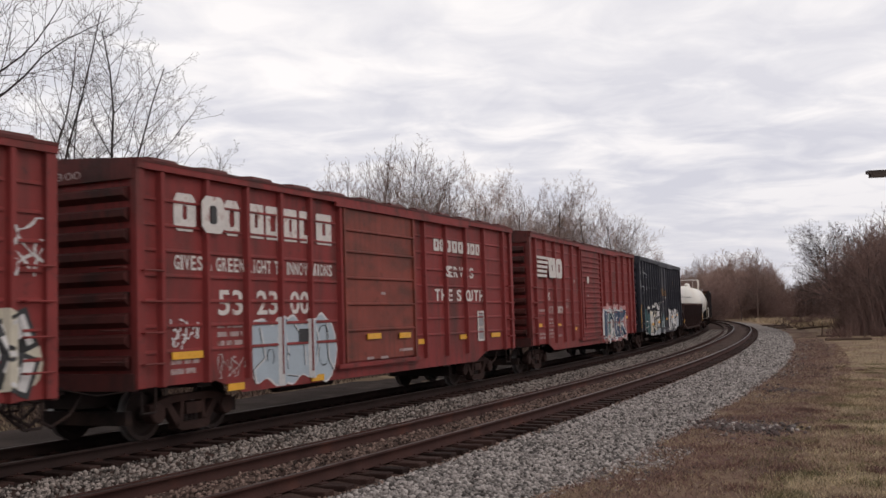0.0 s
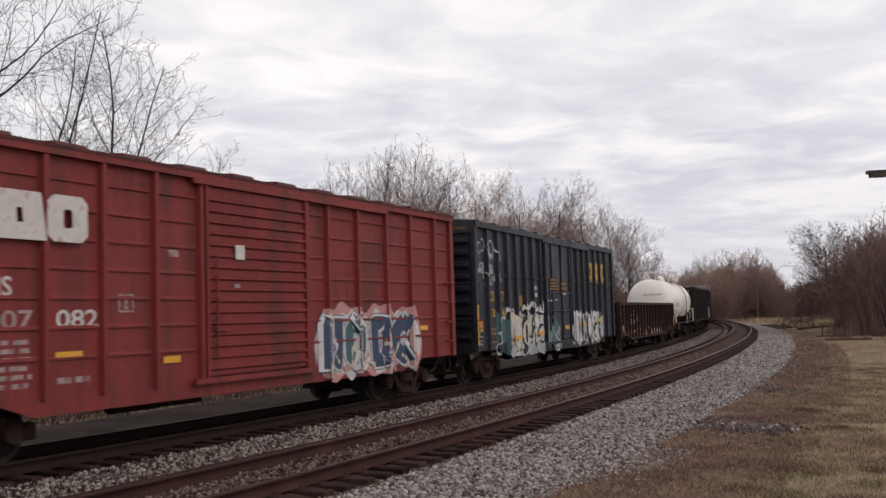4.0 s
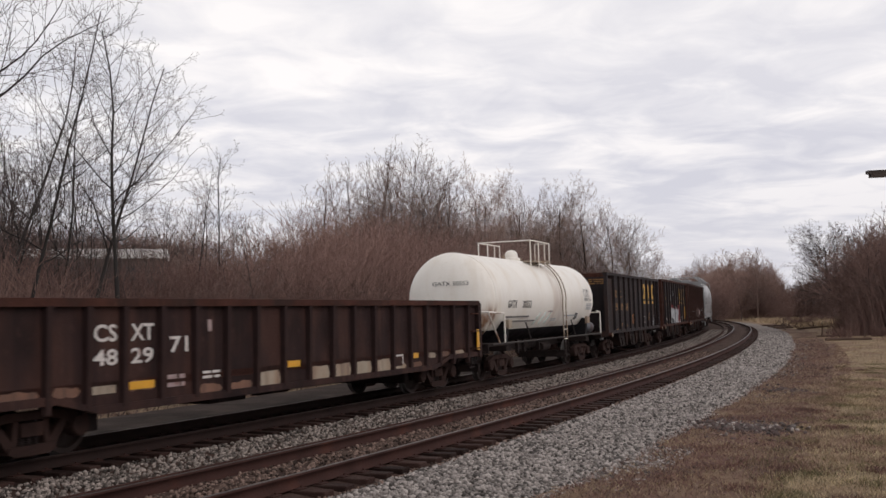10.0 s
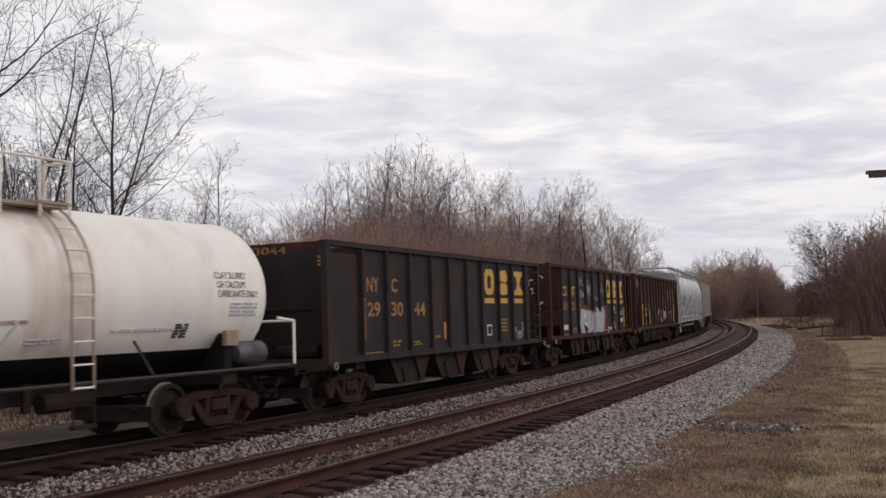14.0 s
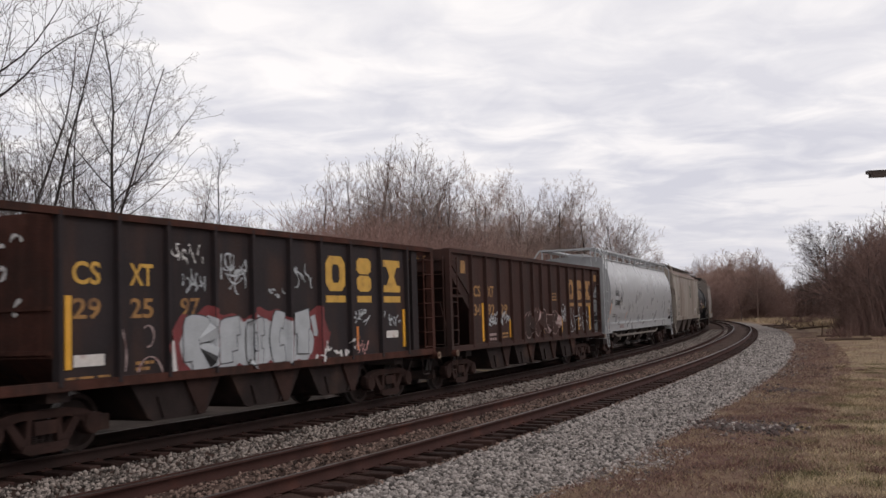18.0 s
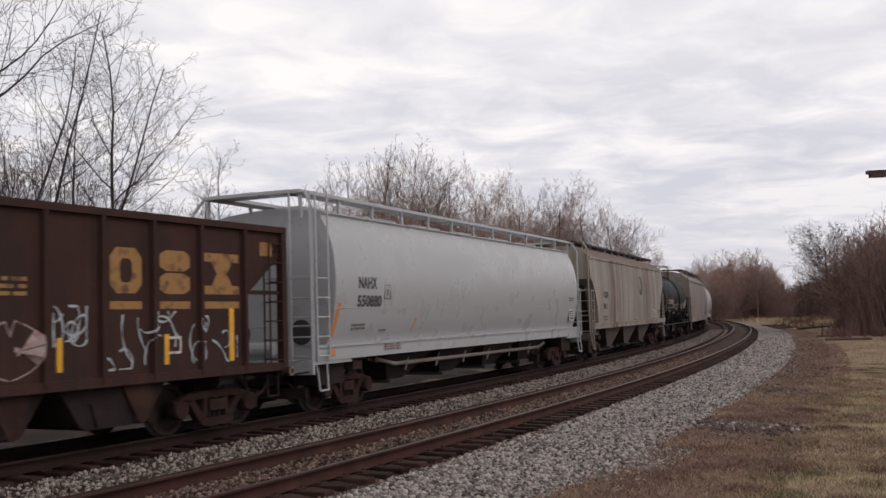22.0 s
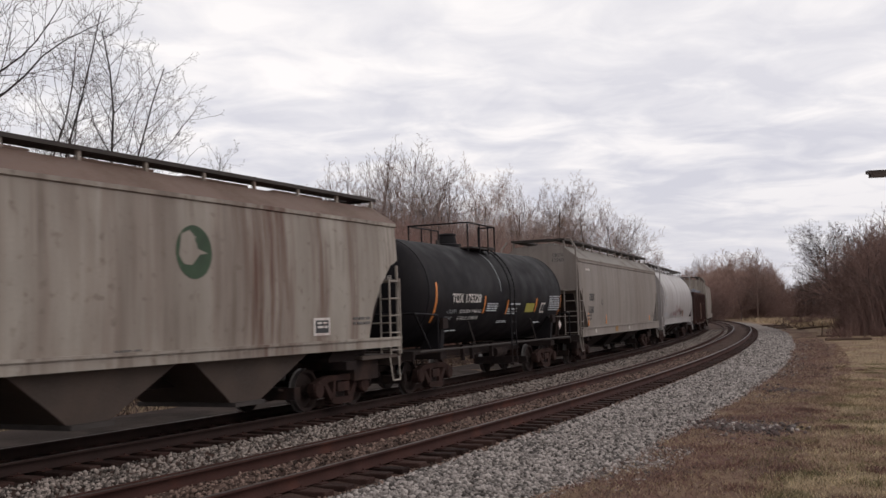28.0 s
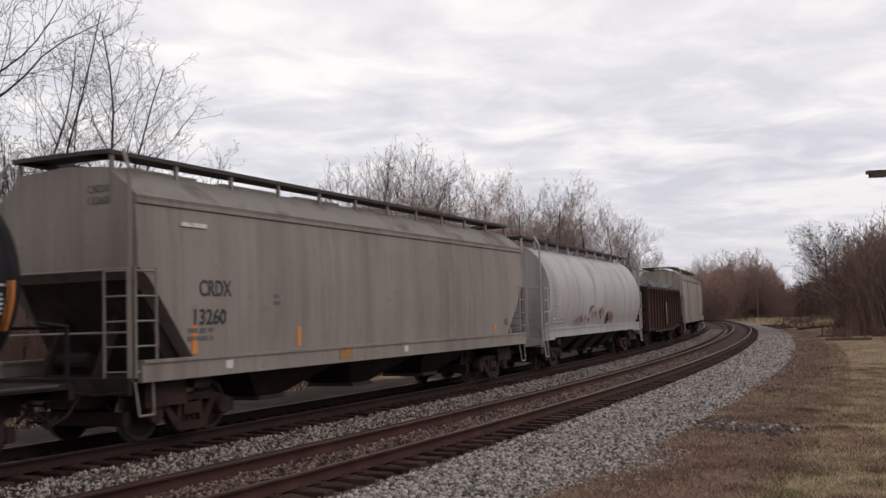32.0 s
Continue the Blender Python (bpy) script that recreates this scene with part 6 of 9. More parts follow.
def tagged_hopper():
    posts = (-5.15, -4.0, -2.9, -1.72, -0.65, 0.53, 1.6, 2.75, 4.05, 5.3)
    w = hopper("black and rust-brown open hopper covered in graffiti", 110.3, 6.65, "hop_black", posts, 3.52, "square", "rust", 3, 5.05)
    emblem_blocks(w, ((1.86, 2.62), (3.10, 3.70), (4.26, 5.04)), 2.44, 3.16, 2.21, 2.35, "paint_yellow")
    w.letters("CS", -4.87, -4.32, 2.46, 2.80, "paint_yellow", bold=0.02)
    w.letters("XT", -3.72, -3.2, 2.46, 2.80, "paint_yellow", bold=0.02)
    w.letters("29", -4.87, -4.32, 1.96, 2.27, "faded_yellow", bold=0.02)
    w.letters("25", -3.72, -3.2, 1.96, 2.27, "faded_yellow", bold=0.02)
    w.letters("97", -2.56, -2.08, 1.98, 2.28, "faded_yellow", bold=0.02)
    w.patch(-5.02, -4.9, 1.25, 2.3, "reflector", "reflector", lift=0.02)
    w.patch(3.05, 3.13, 1.2, 1.7, "reflector_orange", "reflector")
    w.patch(5.12, 5.22, 1.2, 2.05, "reflector", "reflector", lift=0.02)
    w.patch(-4.85, -4.25, 1.28, 1.45, "paint_white")
    w.patch(4.35, 4.9, 1.42, 1.58, "paint_white")
    w.bars(-5.0, -4.1, 1.08, 1.14, 1, "faded_yellow")
    w.bars(-3.6, -3.2, 1.12, 1.3, 2, "faded_yellow")
    w.blob(-2.95, 2.0, 1.02, 2.12, "tag_red", 91, 0.14, bumps=3)
    w.blob(-2.6, 1.38, 1.03, 1.98, "tag_silver", 94, 0.10, 0.0095, 6)
    w.wild(((-2.62, -1.62), (-1.66, -0.86), (-0.92, -0.14), (-0.2, 0.52), (0.46, 1.42)), 1.0, 2.10, ("tag_silver",), "paint_black", None, 92, 0.012, "dfect", 0.40, 0.02)
    w.ribbon([(1.32, 1.95), (1.42, 1.65), (1.4, 1.55)], 0.16, "tag_silver", 0.02)
    w.ribbon([(-2.82, 1.75), (-2.72, 1.1)], 0.10, "tag_white", 0.02)
    w.scrawl(1.4, 2.9, 1.05, 1.42, "tag_white", 99, 9, 0.07, 0.013)
    w.scrawl(-2.8, -2.0, 2.85, 3.15, "tag_white", 100, 9, 0.028)
    w.scrawl(-2.5, -1.95, 2.3, 2.75, "tag_silver", 101, 8, 0.03)
    w.scrawl(-1.5, -0.8, 2.35, 3.05, "tag_silver", 102, 12, 0.03)
    w.scrawl(-0.2, 0.4, 2.3, 2.55, "tag_silver", 103, 5, 0.03)
    w.scrawl(0.75, 1.35, 2.5, 2.95, "tag_silver", 104, 7, 0.025)
    w.scrawl(2.9, 3.6, 1.7, 2.05, "tag_silver", 105, 9, 0.03)
    w.scrawl(4.2, 5.0, 1.7, 2.05, "tag_silver", 106, 8, 0.035)
    w.scrawl(3.0, 3.5, 1.12, 1.4, "tag_pink", 107, 8, 0.03)
    w.scrawl(-3.9, -3.0, 1.1, 2.1, "faded_white", 108, 3, 0.03)
    w.scrawl(-0.70, 0.25, 2.72, 3.28, "tag_white", 109, 7, 0.06, 0.004, 0.9, end=-5.23)
    w.scrawl(-0.60, 0.85, 2.05, 2.72, "tag_white", 110, 7, 0.06, 0.004, 0.8, end=-5.23)
    w.scrawl(-1.15, -0.95, 1.75, 2.55, "tag_white", 120, 5, 0.04, 0.004, end=-5.23)
    w.scrawl(0.35, 1.0, 2.85, 3.3, "tag_white", 121, 2, 0.05, 0.004, 0.7, end=-5.23)
    w.patch(-0.0, 0.2, 1.06, 1.16, "paint_white", lift=0.02)
    return w


def brown_hopper():
    posts = (-6.14, -5.05, -3.96, -2.88, -1.88, -0.85, 0.07, 1.05, 2.12, 3.18, 4.24, 5.35, 6.5)
    w = hopper("rusty brown open hopper with faded yellow letters", 125.6, 7.7, "hop_brown", posts, 3.58, "slant", "hop_brown", 4, 6.15)
    emblem_blocks(w, ((3.36, 4.02), (4.42, 5.12), (5.48, 6.38)), 2.34, 3.04, 2.10, 2.22, "faded_yellow")
    w.letters("CS", -5.90, -5.38, 2.37, 2.68, "faded_yellow", bold=0.02)
    w.letters("XT", -4.84, -4.33, 2.37, 2.68, "faded_yellow", bold=0.02)
    w.letters("34", -5.90, -5.38, 1.86, 2.17, "faded_yellow", bold=0.02)
    w.letters("92", -4.84, -4.30, 1.86, 2.17, "faded_yellow", bold=0.02)
    w.letters("29", -3.79, -3.2, 1.86, 2.17, "faded_yellow", bold=0.02)
    w.patch(-6.80, -6.46, 2.98, 3.32, "faded_yellow")
    w.patch(7.0, 7.35, 3.05, 3.3, "faded_yellow")
    w.patch(-5.3, -5.16, 1.15, 2.2, "reflector", "reflector")
    w.patch(-3.05, -2.96, 1.2, 1.72, "reflector", "reflector", lift=0.02)
    for a in (0.1, 2.2, 4.35):
        w.patch(a + 0.15, a + 0.25, 1.22, 1.7, "reflector", "reflector", lift=0.02)
    w.patch(6.1, 6.22, 1.2, 2.1, "reflector", "reflector", lift=0.02)
    w.scrawl(-4.85, -4.0, 1.5, 1.95, "tag_silver", 111, 11, 0.05)
    w.scrawl(-3.8, -3.0, 1.6, 1.95, "tag_silver", 112, 10, 0.05)
    w.wild(((-1.75, -0.75), (-0.8, 0.2), (0.1, 1.15), (1.05, 2.15)), 1.1, 2.08, ("hop_brown",), "faded_white", None, 113, 0.006, "oono", 0.40, 0.022)
    w.scrawl(2.3, 2.9, 1.25, 2.15, "tag_silver", 114, 8, 0.03)
    w.scrawl(3.2, 6.3, 1.2, 2.05, "tag_silver", 115, 16, 0.03)
    w.bars(1.15, 1.85, 2.25, 2.55, 3, "faded_yellow")
    w.bars(-4.75, -4.2, 1.1, 1.35, 2, "faded_white")
    w.bars(-3.75, -3.2, 1.15, 1.35, 2, "faded_yellow")
    w.patch(4.5, 4.9, 1.38, 1.66, "paint_white")
    w.patch(4.54, 4.86, 1.42, 1.62, "hop_brown", lift=0.009)
    w.letters("349229", -0.2, 0.9, 3.35, 3.5, "faded_yellow", y=-7.78, end=True)
    return w


# ---- tank wagons ----


def tank_car(label, u, radius, centre, straight, total, upper, lower, belly, trim, ladder_x, half):
    w = Wagon("tank_car", label, "tank wagon", u, half, half - 1.95, sheet=radius)
    sides = 64
    bulge = (total - straight)
    profile = [(0.02, -total)]
    for k in range(1, 9):
        a = math.pi / 2 * k / 8
        profile.append((radius * math.sin(a) ** 0.85, -straight - bulge * math.cos(a)))
    for x in (-straight * 0.5, 0, straight * 0.5):
        profile.append((radius, x))
    profile += [(r, -x) for r, x in profile[8::-1]]
    bm = bmesh.new()
    lathe(bm, profile, "x", (0, 0, centre), sides)
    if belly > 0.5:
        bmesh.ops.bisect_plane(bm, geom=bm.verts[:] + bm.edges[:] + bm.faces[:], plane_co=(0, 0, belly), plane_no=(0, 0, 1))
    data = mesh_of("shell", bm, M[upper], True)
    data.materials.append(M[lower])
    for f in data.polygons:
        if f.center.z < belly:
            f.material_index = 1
    part("shell", data, None, w.ob)
    for x in (-straight, straight):
        bm = bmesh.new()
        lathe(bm, [(radius, -0.03), (radius + 0.012, -0.02), (radius + 0.012, 0.02), (radius, 0.03)], "x", (x, 0, centre), sides)
        w.add("head_seam", bm, upper, smooth=True)
    # saddles and end platforms
    for m in (-1, 1):
        for side in (-1, 1):
            bm = bmesh.new()
            x = m * (half - 1.95)
            prism(bm, [(side * 1.30, 1.02), (side * 1.36, centre - radius * 0.56), (side * 1.2, centre - radius * 0.5), (side * 0.7, 1.02)], x - 0.10, x + 0.10)
            saddle = w.add("saddle", bm, "tank_black")
            bm = bmesh.new()
            box(bm, x - 0.16, x + 0.16, side * 1.38 - 0.05, side * 1.38 + 0.05, centre - radius * 0.66, centre - radius * 0.47)
            part("pad", bm, M[trim], saddle)
        bm = bmesh.new()
        box(bm, m * (half - 0.75) - 0.75, m * (half - 0.75) + 0.75, -1.42, 1.42, 0.98, 1.06)
        box(bm, m * (half - 0.04) - 0.04, m * (half - 0.04) + 0.04, -1.42, 1.42, 0.82, 1.06)
        w.add("end_platform", bm, "under")
        bm = bmesh.new()
        xx = m * (half - 0.12)
        rods(bm, [(xx - m * 1.35, -1.42, 1.05), (xx - m * 1.35, -1.42, 1.90), (xx, -1.42, 1.95)] if m < 0 else [(xx, -1.42, 1.05), (xx, -1.42, 1.86), (xx - 0.5, -1.42, 1.92)], 0.028, 8)
        if m < 0:
            rods(bm, [(xx, -1.42, 1.95), (xx + 0.9, -1.42, 1.05)], 0.028, 8)
            rods(bm, [(xx, -1.42, 1.95), (xx, 1.42, 1.95), (xx, 1.42, 1.05)], 0.025, 8)
        else:
            rods(bm, [(xx, -1.42, 1.86), (xx, 1.42, 1.86), (xx, 1.42, 1.05)], 0.025, 8)
        w.add("handrail", bm, "white" if upper == "white" else "tank_black")
        w.ladder(-0.9, -0.5, 0.5, 1.0, m * (half - 0.02), "under", 3, end=True)
    for side in (-1, 1):
        bm = bmesh.new()
        rods(bm, [(-half + 0.3, side * 1.44, 1.04), (half - 0.3, side * 1.44, 1.04)], 0.03, 6)
        for x in (-2.6, 2.6):
            rod(bm, (x - 0.4, side * 1.40, centre - radius * 0.55), (x, side * 1.44, 1.04), 0.022, 6)
        w.add("side_rail", bm, "walkway")
    # ladder over the flank, platform, railing and dome
    for side in (-1, 1):
        bm = bmesh.new()
        for dx in (-0.2, 0.2):
            pts = []
            for k in range(9):
                a = radians(-8 + k * 9.5)
                pts.append((ladder_x + dx, side * (radius + 0.14) * math.cos(a), centre + (radius + 0.14) * math.sin(a)))
            rods(bm, [(ladder_x + dx, side * (radius + 0.14), 0.95)] + pts, 0.022, 6)
        lad = w.add("ladder", bm, "white_dirty" if upper == "white" else upper)
        for k in range(8):
            z = 0.98 + k * 0.33
            y = (radius + 0.14) * math.cos(math.asin(max(min((z - centre) / (radius + 0.14), 0.98), -0.1))) if z > centre else radius + 0.14
            bm = bmesh.new()
            rod(bm, (ladder_x - 0.2, side * y, z), (ladder_x + 0.2, side * y, z), 0.018, 6)
            part("rung", bm, M["white" if upper == "white" else upper], lad)
        bm = bmesh.new()
        box(bm, ladder_x - 0.22, ladder_x + 0.22, side * (radius + 0.13) - 0.05, side * (radius + 0.13) + 0.05, 0.40, 0.46)
        for dx in (-0.2, 0.2):
            rod(bm, (ladder_x + dx, side * (radius + 0.14), 0.42), (ladder_x + dx, side * (radius + 0.14), 1.0), 0.02, 6)
        part("lower_step", bm, M["under"], lad)
    top = centre + radius
    bm = bmesh.new()
    for side in (-1, 1):
        box(bm, ladder_x - 1.5, ladder_x + 0.3, side * 0.72 - 0.2, side * 0.72 + 0.2, top - 0.10, top - 0.06)
    box(bm, ladder_x - 0.35, ladder_x + 0.3, -0.95, 0.95, top - 0.06, top - 0.02)
    w.add("walkway", bm, "white_dirty" if upper == "white" else "walkway")
    rail_mat = "white" if upper == "white" else "tank_black"
    high = top + 0.60
    x0, x1 = ladder_x - 1.85, ladder_x + 0.3
    for side in (-1, 1):
        bm = bmesh.new()
        rod(bm, (x0 - 0.02, side * 0.92, high), (x1 + 0.02, side * 0.92, high), 0.022, 6)
        railing = w.add("safety_railing", bm, rail_mat)
        for x in (x0, x0 + 0.9, x1 - 0.55, x1):
            bm = bmesh.new()
            rod(bm, (x, side * 0.92, top - 0.25), (x, side * 0.92, high), 0.022, 6)
            part("railing_post", bm, M[rail_mat], railing)
        bm = bmesh.new()
        rod(bm, (x0, side * 0.92, high), (x0, 0, high), 0.022, 6)
        part("end_bar", bm, M[rail_mat], railing)
        if side < 0:
            bm = bmesh.new()
            rods(bm, [(x1, -0.92, high), (x1, -0.4, high), (x1, -0.4, top - 0.05)], 0.022, 6)
            part("gate_bar", bm, M[rail_mat], railing)
    bm = bmesh.new()
    cx = ladder_x - 1.15
    if upper == "white":
        lathe(bm, [(0.30, -0.05), (0.30, 0.06), (0.23, 0.08), (0.23, 0.16), (0.20, 0.26), (0.12, 0.33), (0.02, 0.35)], "z", (cx, 0, top), 20)
    else:
        lathe(bm, [(0.34, -0.05), (0.34, 0.05), (0.27, 0.08), (0.24, 0.30), (0.27, 0.33), (0.22, 0.37), (0.02, 0.38)], "z", (cx, 0, top), 20)
    w.add("dome", bm, upper, smooth=True)
    bm = bmesh.new()
    lathe(bm, [(0.25, -0.05), (0.25, 0.07), (0.20, 0.09), (0.02, 0.10)], "z", (cx + 0.62, 0.1, top), 16)
    rod(bm, (cx + 0.62, -0.16, top + 0.08), (cx + 0.62, 0.36, top + 0.08), 0.03, 6)
    rod(bm, (cx - 0.5, 0.1, top - 0.05), (cx - 0.5, 0.1, top + 0.16), 0.06, 8)
    w.add("hatch", bm, "white_dirty" if upper == "white" else "walkway", smooth=True)
    bm = bmesh.new()
    rod(bm, (0.2, 0, centre - radius - 0.35), (0.2, 0, centre - radius + 0.1), 0.12, 10)
    for x in (-1.4, -0.7, 0.9):
        box(bm, x - 0.06, x + 0.06, -0.6, -0.5, 0.62, 1.05)
    rod(bm, (1.2, -0.5, 0.72), (2.1, -0.5, 0.72), 0.15, 10)
    rod(bm, (-half + 2.7, -0.3, 0.70), (half - 2.7, -0.3, 0.74), 0.02, 5)
    w.add("brake_gear", bm, "under")
    w.flank = lambda z, r=radius, c=centre: -np.sqrt(np.maximum(r * r - (np.asarray(z) - c) ** 2, 0.01)) - 0.004
    return w


def white_tank():
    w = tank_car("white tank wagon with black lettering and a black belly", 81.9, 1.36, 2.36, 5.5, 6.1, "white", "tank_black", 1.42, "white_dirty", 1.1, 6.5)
    y = w.flank
    w.letters("GATX", -4.44, -3.62, 2.06, 2.29, "paint_black", y=y, bold=0.01)
    w.letters("30553", -3.08, -2.19, 2.06, 2.29, "paint_black", y=y, bold=0.01)
    w.bars(-4.44, -2.2, 1.76, 1.82, 1, "stencil", y=y, gap=0.1)
    w.bars(-4.44, -1.4, 1.63, 1.68, 1, "stencil", y=y, gap=0.1)
    w.letters("CLAY SLURRY", 4.2, 5.05, 2.62, 2.74, "paint_black", y=y)
    w.letters("OR CALCIUM", 4.24, 5.0, 2.46, 2.58, "paint_black", y=y)
    w.letters("CARBONATE ONLY", 4.25, 5.35, 2.30, 2.42, "paint_black", y=y)
    w.bars(4.6, 5.35, 1.95, 2.2, 4, "tag_silver", y=y)
    w.bars(1.9, 3.4, 1.72, 1.80, 1, "tag_silver", y=y)
    w.bars(0.35, 1.0, 1.60, 1.70, 2, "tag_silver", y=y)
    w.bars(3.3, 3.6, 1.62, 1.86, 5, "paint_black", y=y, gap=0.15)
    w.bars(-0.2, 0.3, 1.88, 1.96, 1, "faded_white", y=y)
    bm = bmesh.new()
    rng = random.Random(3)
    for k in range(3):
        x = -1.4 + 0.6 * k
        for j in range(2):
            pts = [(x + 0.3 * i / 6 + rng.uniform(-0.05, 0.05), 1.55 + 0.42 * i / 6 * rng.uniform(0.7, 1.0)) for i in range(7)]
            rods(bm, [(px, float(y(pz)), pz) for px, pz in pts], 0.028, 4)
    tagged(w.add("graffiti", bm, "tag_faint"), kind="stuff")
    bm = bmesh.new()
    lathe(bm, [(0.02, -0.42), (0.15, -0.40), (0.22, -0.30), (0.22, 0.30), (0.15, 0.40), (0.02, 0.42)], "x", (5.35, -1.12, 1.30), 18)
    w.add("air_reservoir", bm, "scrap", "dusty grey steel cylinder", smooth=True)
    w.letters("GATX 30553", -0.35, 0.75, 2.74, 2.86, "paint_black", y=-6.12, end=True)
    return w


def black_tank():
    w = tank_car("black tank wagon with white lettering and orange reflectors", 179.55, 1.41, 2.49, 5.5, 6.1, "tank_black", "tank_black", 0.0, "under", 0.2, 6.55)
    y = w.flank
    w.letters("TCIX", -4.03, -3.29, 2.21, 2.45, "paint_white", y=y, bold=0.02)
    w.letters("175328", -3.09, -2.0, 2.21, 2.45, "paint_white", y=y, bold=0.02)
    w.letters("LD LMT", -4.2, -3.6, 1.94, 2.03, "tag_silver", y=y)
    w.letters("201500 LB  91400 KG", -3.4, -1.85, 1.94, 2.03, "tag_white", y=y, bold=0.01)
    w.letters("LT WT", -4.3, -3.8, 1.76, 1.85, "tag_silver", y=y)
    w.letters("61500 LB  27900 KG", -3.4, -1.92, 1.76, 1.85, "tag_white", y=y, bold=0.01)
    for a, b, z0, z1, r in ((-1.45, -0.6, 1.95, 2.2, 4), (0.35, 1.4, 2.12, 2.2, 1), (0.3, 1.1, 1.85, 2.05, 3), (-0.2, 0.6, 1.62, 1.70, 2), (-4.2, -3.0, 1.45, 1.5, 1), (4.28, 5.4, 1.95, 2.45, 8), (3.3, 3.9, 1.55, 1.62, 1)):
        w.bars(a, b, z0, z1, r, "tag_silver", y=y)
    for a, z0, z1 in ((-1.72, 1.92, 2.40), (0.16, 1.88, 2.3), (2.86, 1.92, 2.35), (5.46, 1.82, 2.5), (-5.12, 1.72, 2.72)):
        bm = bmesh.new()
        n = 8
        for k in range(n):
            za, zb = z0 + (z1 - z0) * k / n, z0 + (z1 - z0) * (k + 1) / n
            ya, yb = float(y(za)) - 0.004, float(y(zb)) - 0.004
            bm.faces.new([bm.verts.new(p) for p in ((a, ya, za), (a + 0.11, ya, za), (a + 0.11, yb, zb), (a, yb, zb))])
        w.add("reflector", bm, "reflector_orange")
    bm = bmesh.new()
    for x0, x1, mat in ((1.91, 2.75, "y"),):
        za, zb = 1.93, 2.2
        bm.faces.new([bm.verts.new(p) for p in ((x0, float(y(za)) - 0.01, za), (x1, float(y(za)) - 0.01, za), (x1, float(y(zb)) - 0.01, zb), (x0, float(y(zb)) - 0.01, zb))])
    w.add("notice", bm, "notice_yellow")
    bm = bmesh.new()
    za, zb = 1.9, 2.22
    bm.faces.new([bm.verts.new(p) for p in ((3.4, float(y(za)) - 0.01, za), (3.85, float(y(za)) - 0.01, za), (3.85, float(y(zb)) - 0.01, zb), (3.4, float(y(zb)) - 0.01, zb))])
    w.add("notice", bm, "paint_white")
    for x0, x1 in ((3.45, 3.61), (3.64, 3.80)):
        bm = bmesh.new()
        za, zb = 1.95, 2.17
        bm.faces.new([bm.verts.new(p) for p in ((x0, float(y(za)) - 0.02, za), (x1, float(y(za)) - 0.02, za), (x1, float(y(zb)) - 0.02, zb), (x0, float(y(zb)) - 0.02, zb))])
        w.add("notice", bm, "paint_black")
    # pale drip beside the platform
    bm, prev = bmesh.new(), None
    for k in range(13):
        z = 2.55 + 1.28 * k / 12
        x = -0.42 + 0.03 * math.sin(k * 0.9)
        pair = [bm.verts.new((x + d, float(y(z)) - 0.006, z)) for d in (-0.012 - 0.001 * k, 0.012 + 0.002 * k)]
        if prev:
            bm.faces.new((prev[0], prev[1], pair[1], pair[0]))
        prev = pair
    w.add("stain", bm, "tag_silver", "pale dried drip down the flank")
    w.letters("175328", -0.1, 0.7, 2.78, 2.9, "paint_white", y=-6.12, end=True)
    for x in (5.1,):
        bm = bmesh.new()
        s = 0.16
        v = [bm.verts.new(p) for p in ((x - s, -1.475, 1.48), (x, -1.475, 1.48 - s), (x + s, -1.475, 1.48), (x, -1.475, 1.48 + s))]
        bm.faces.new(v)
        w.add("placard", bm, "paint_white")
    return w


# ---- covered hoppers ----


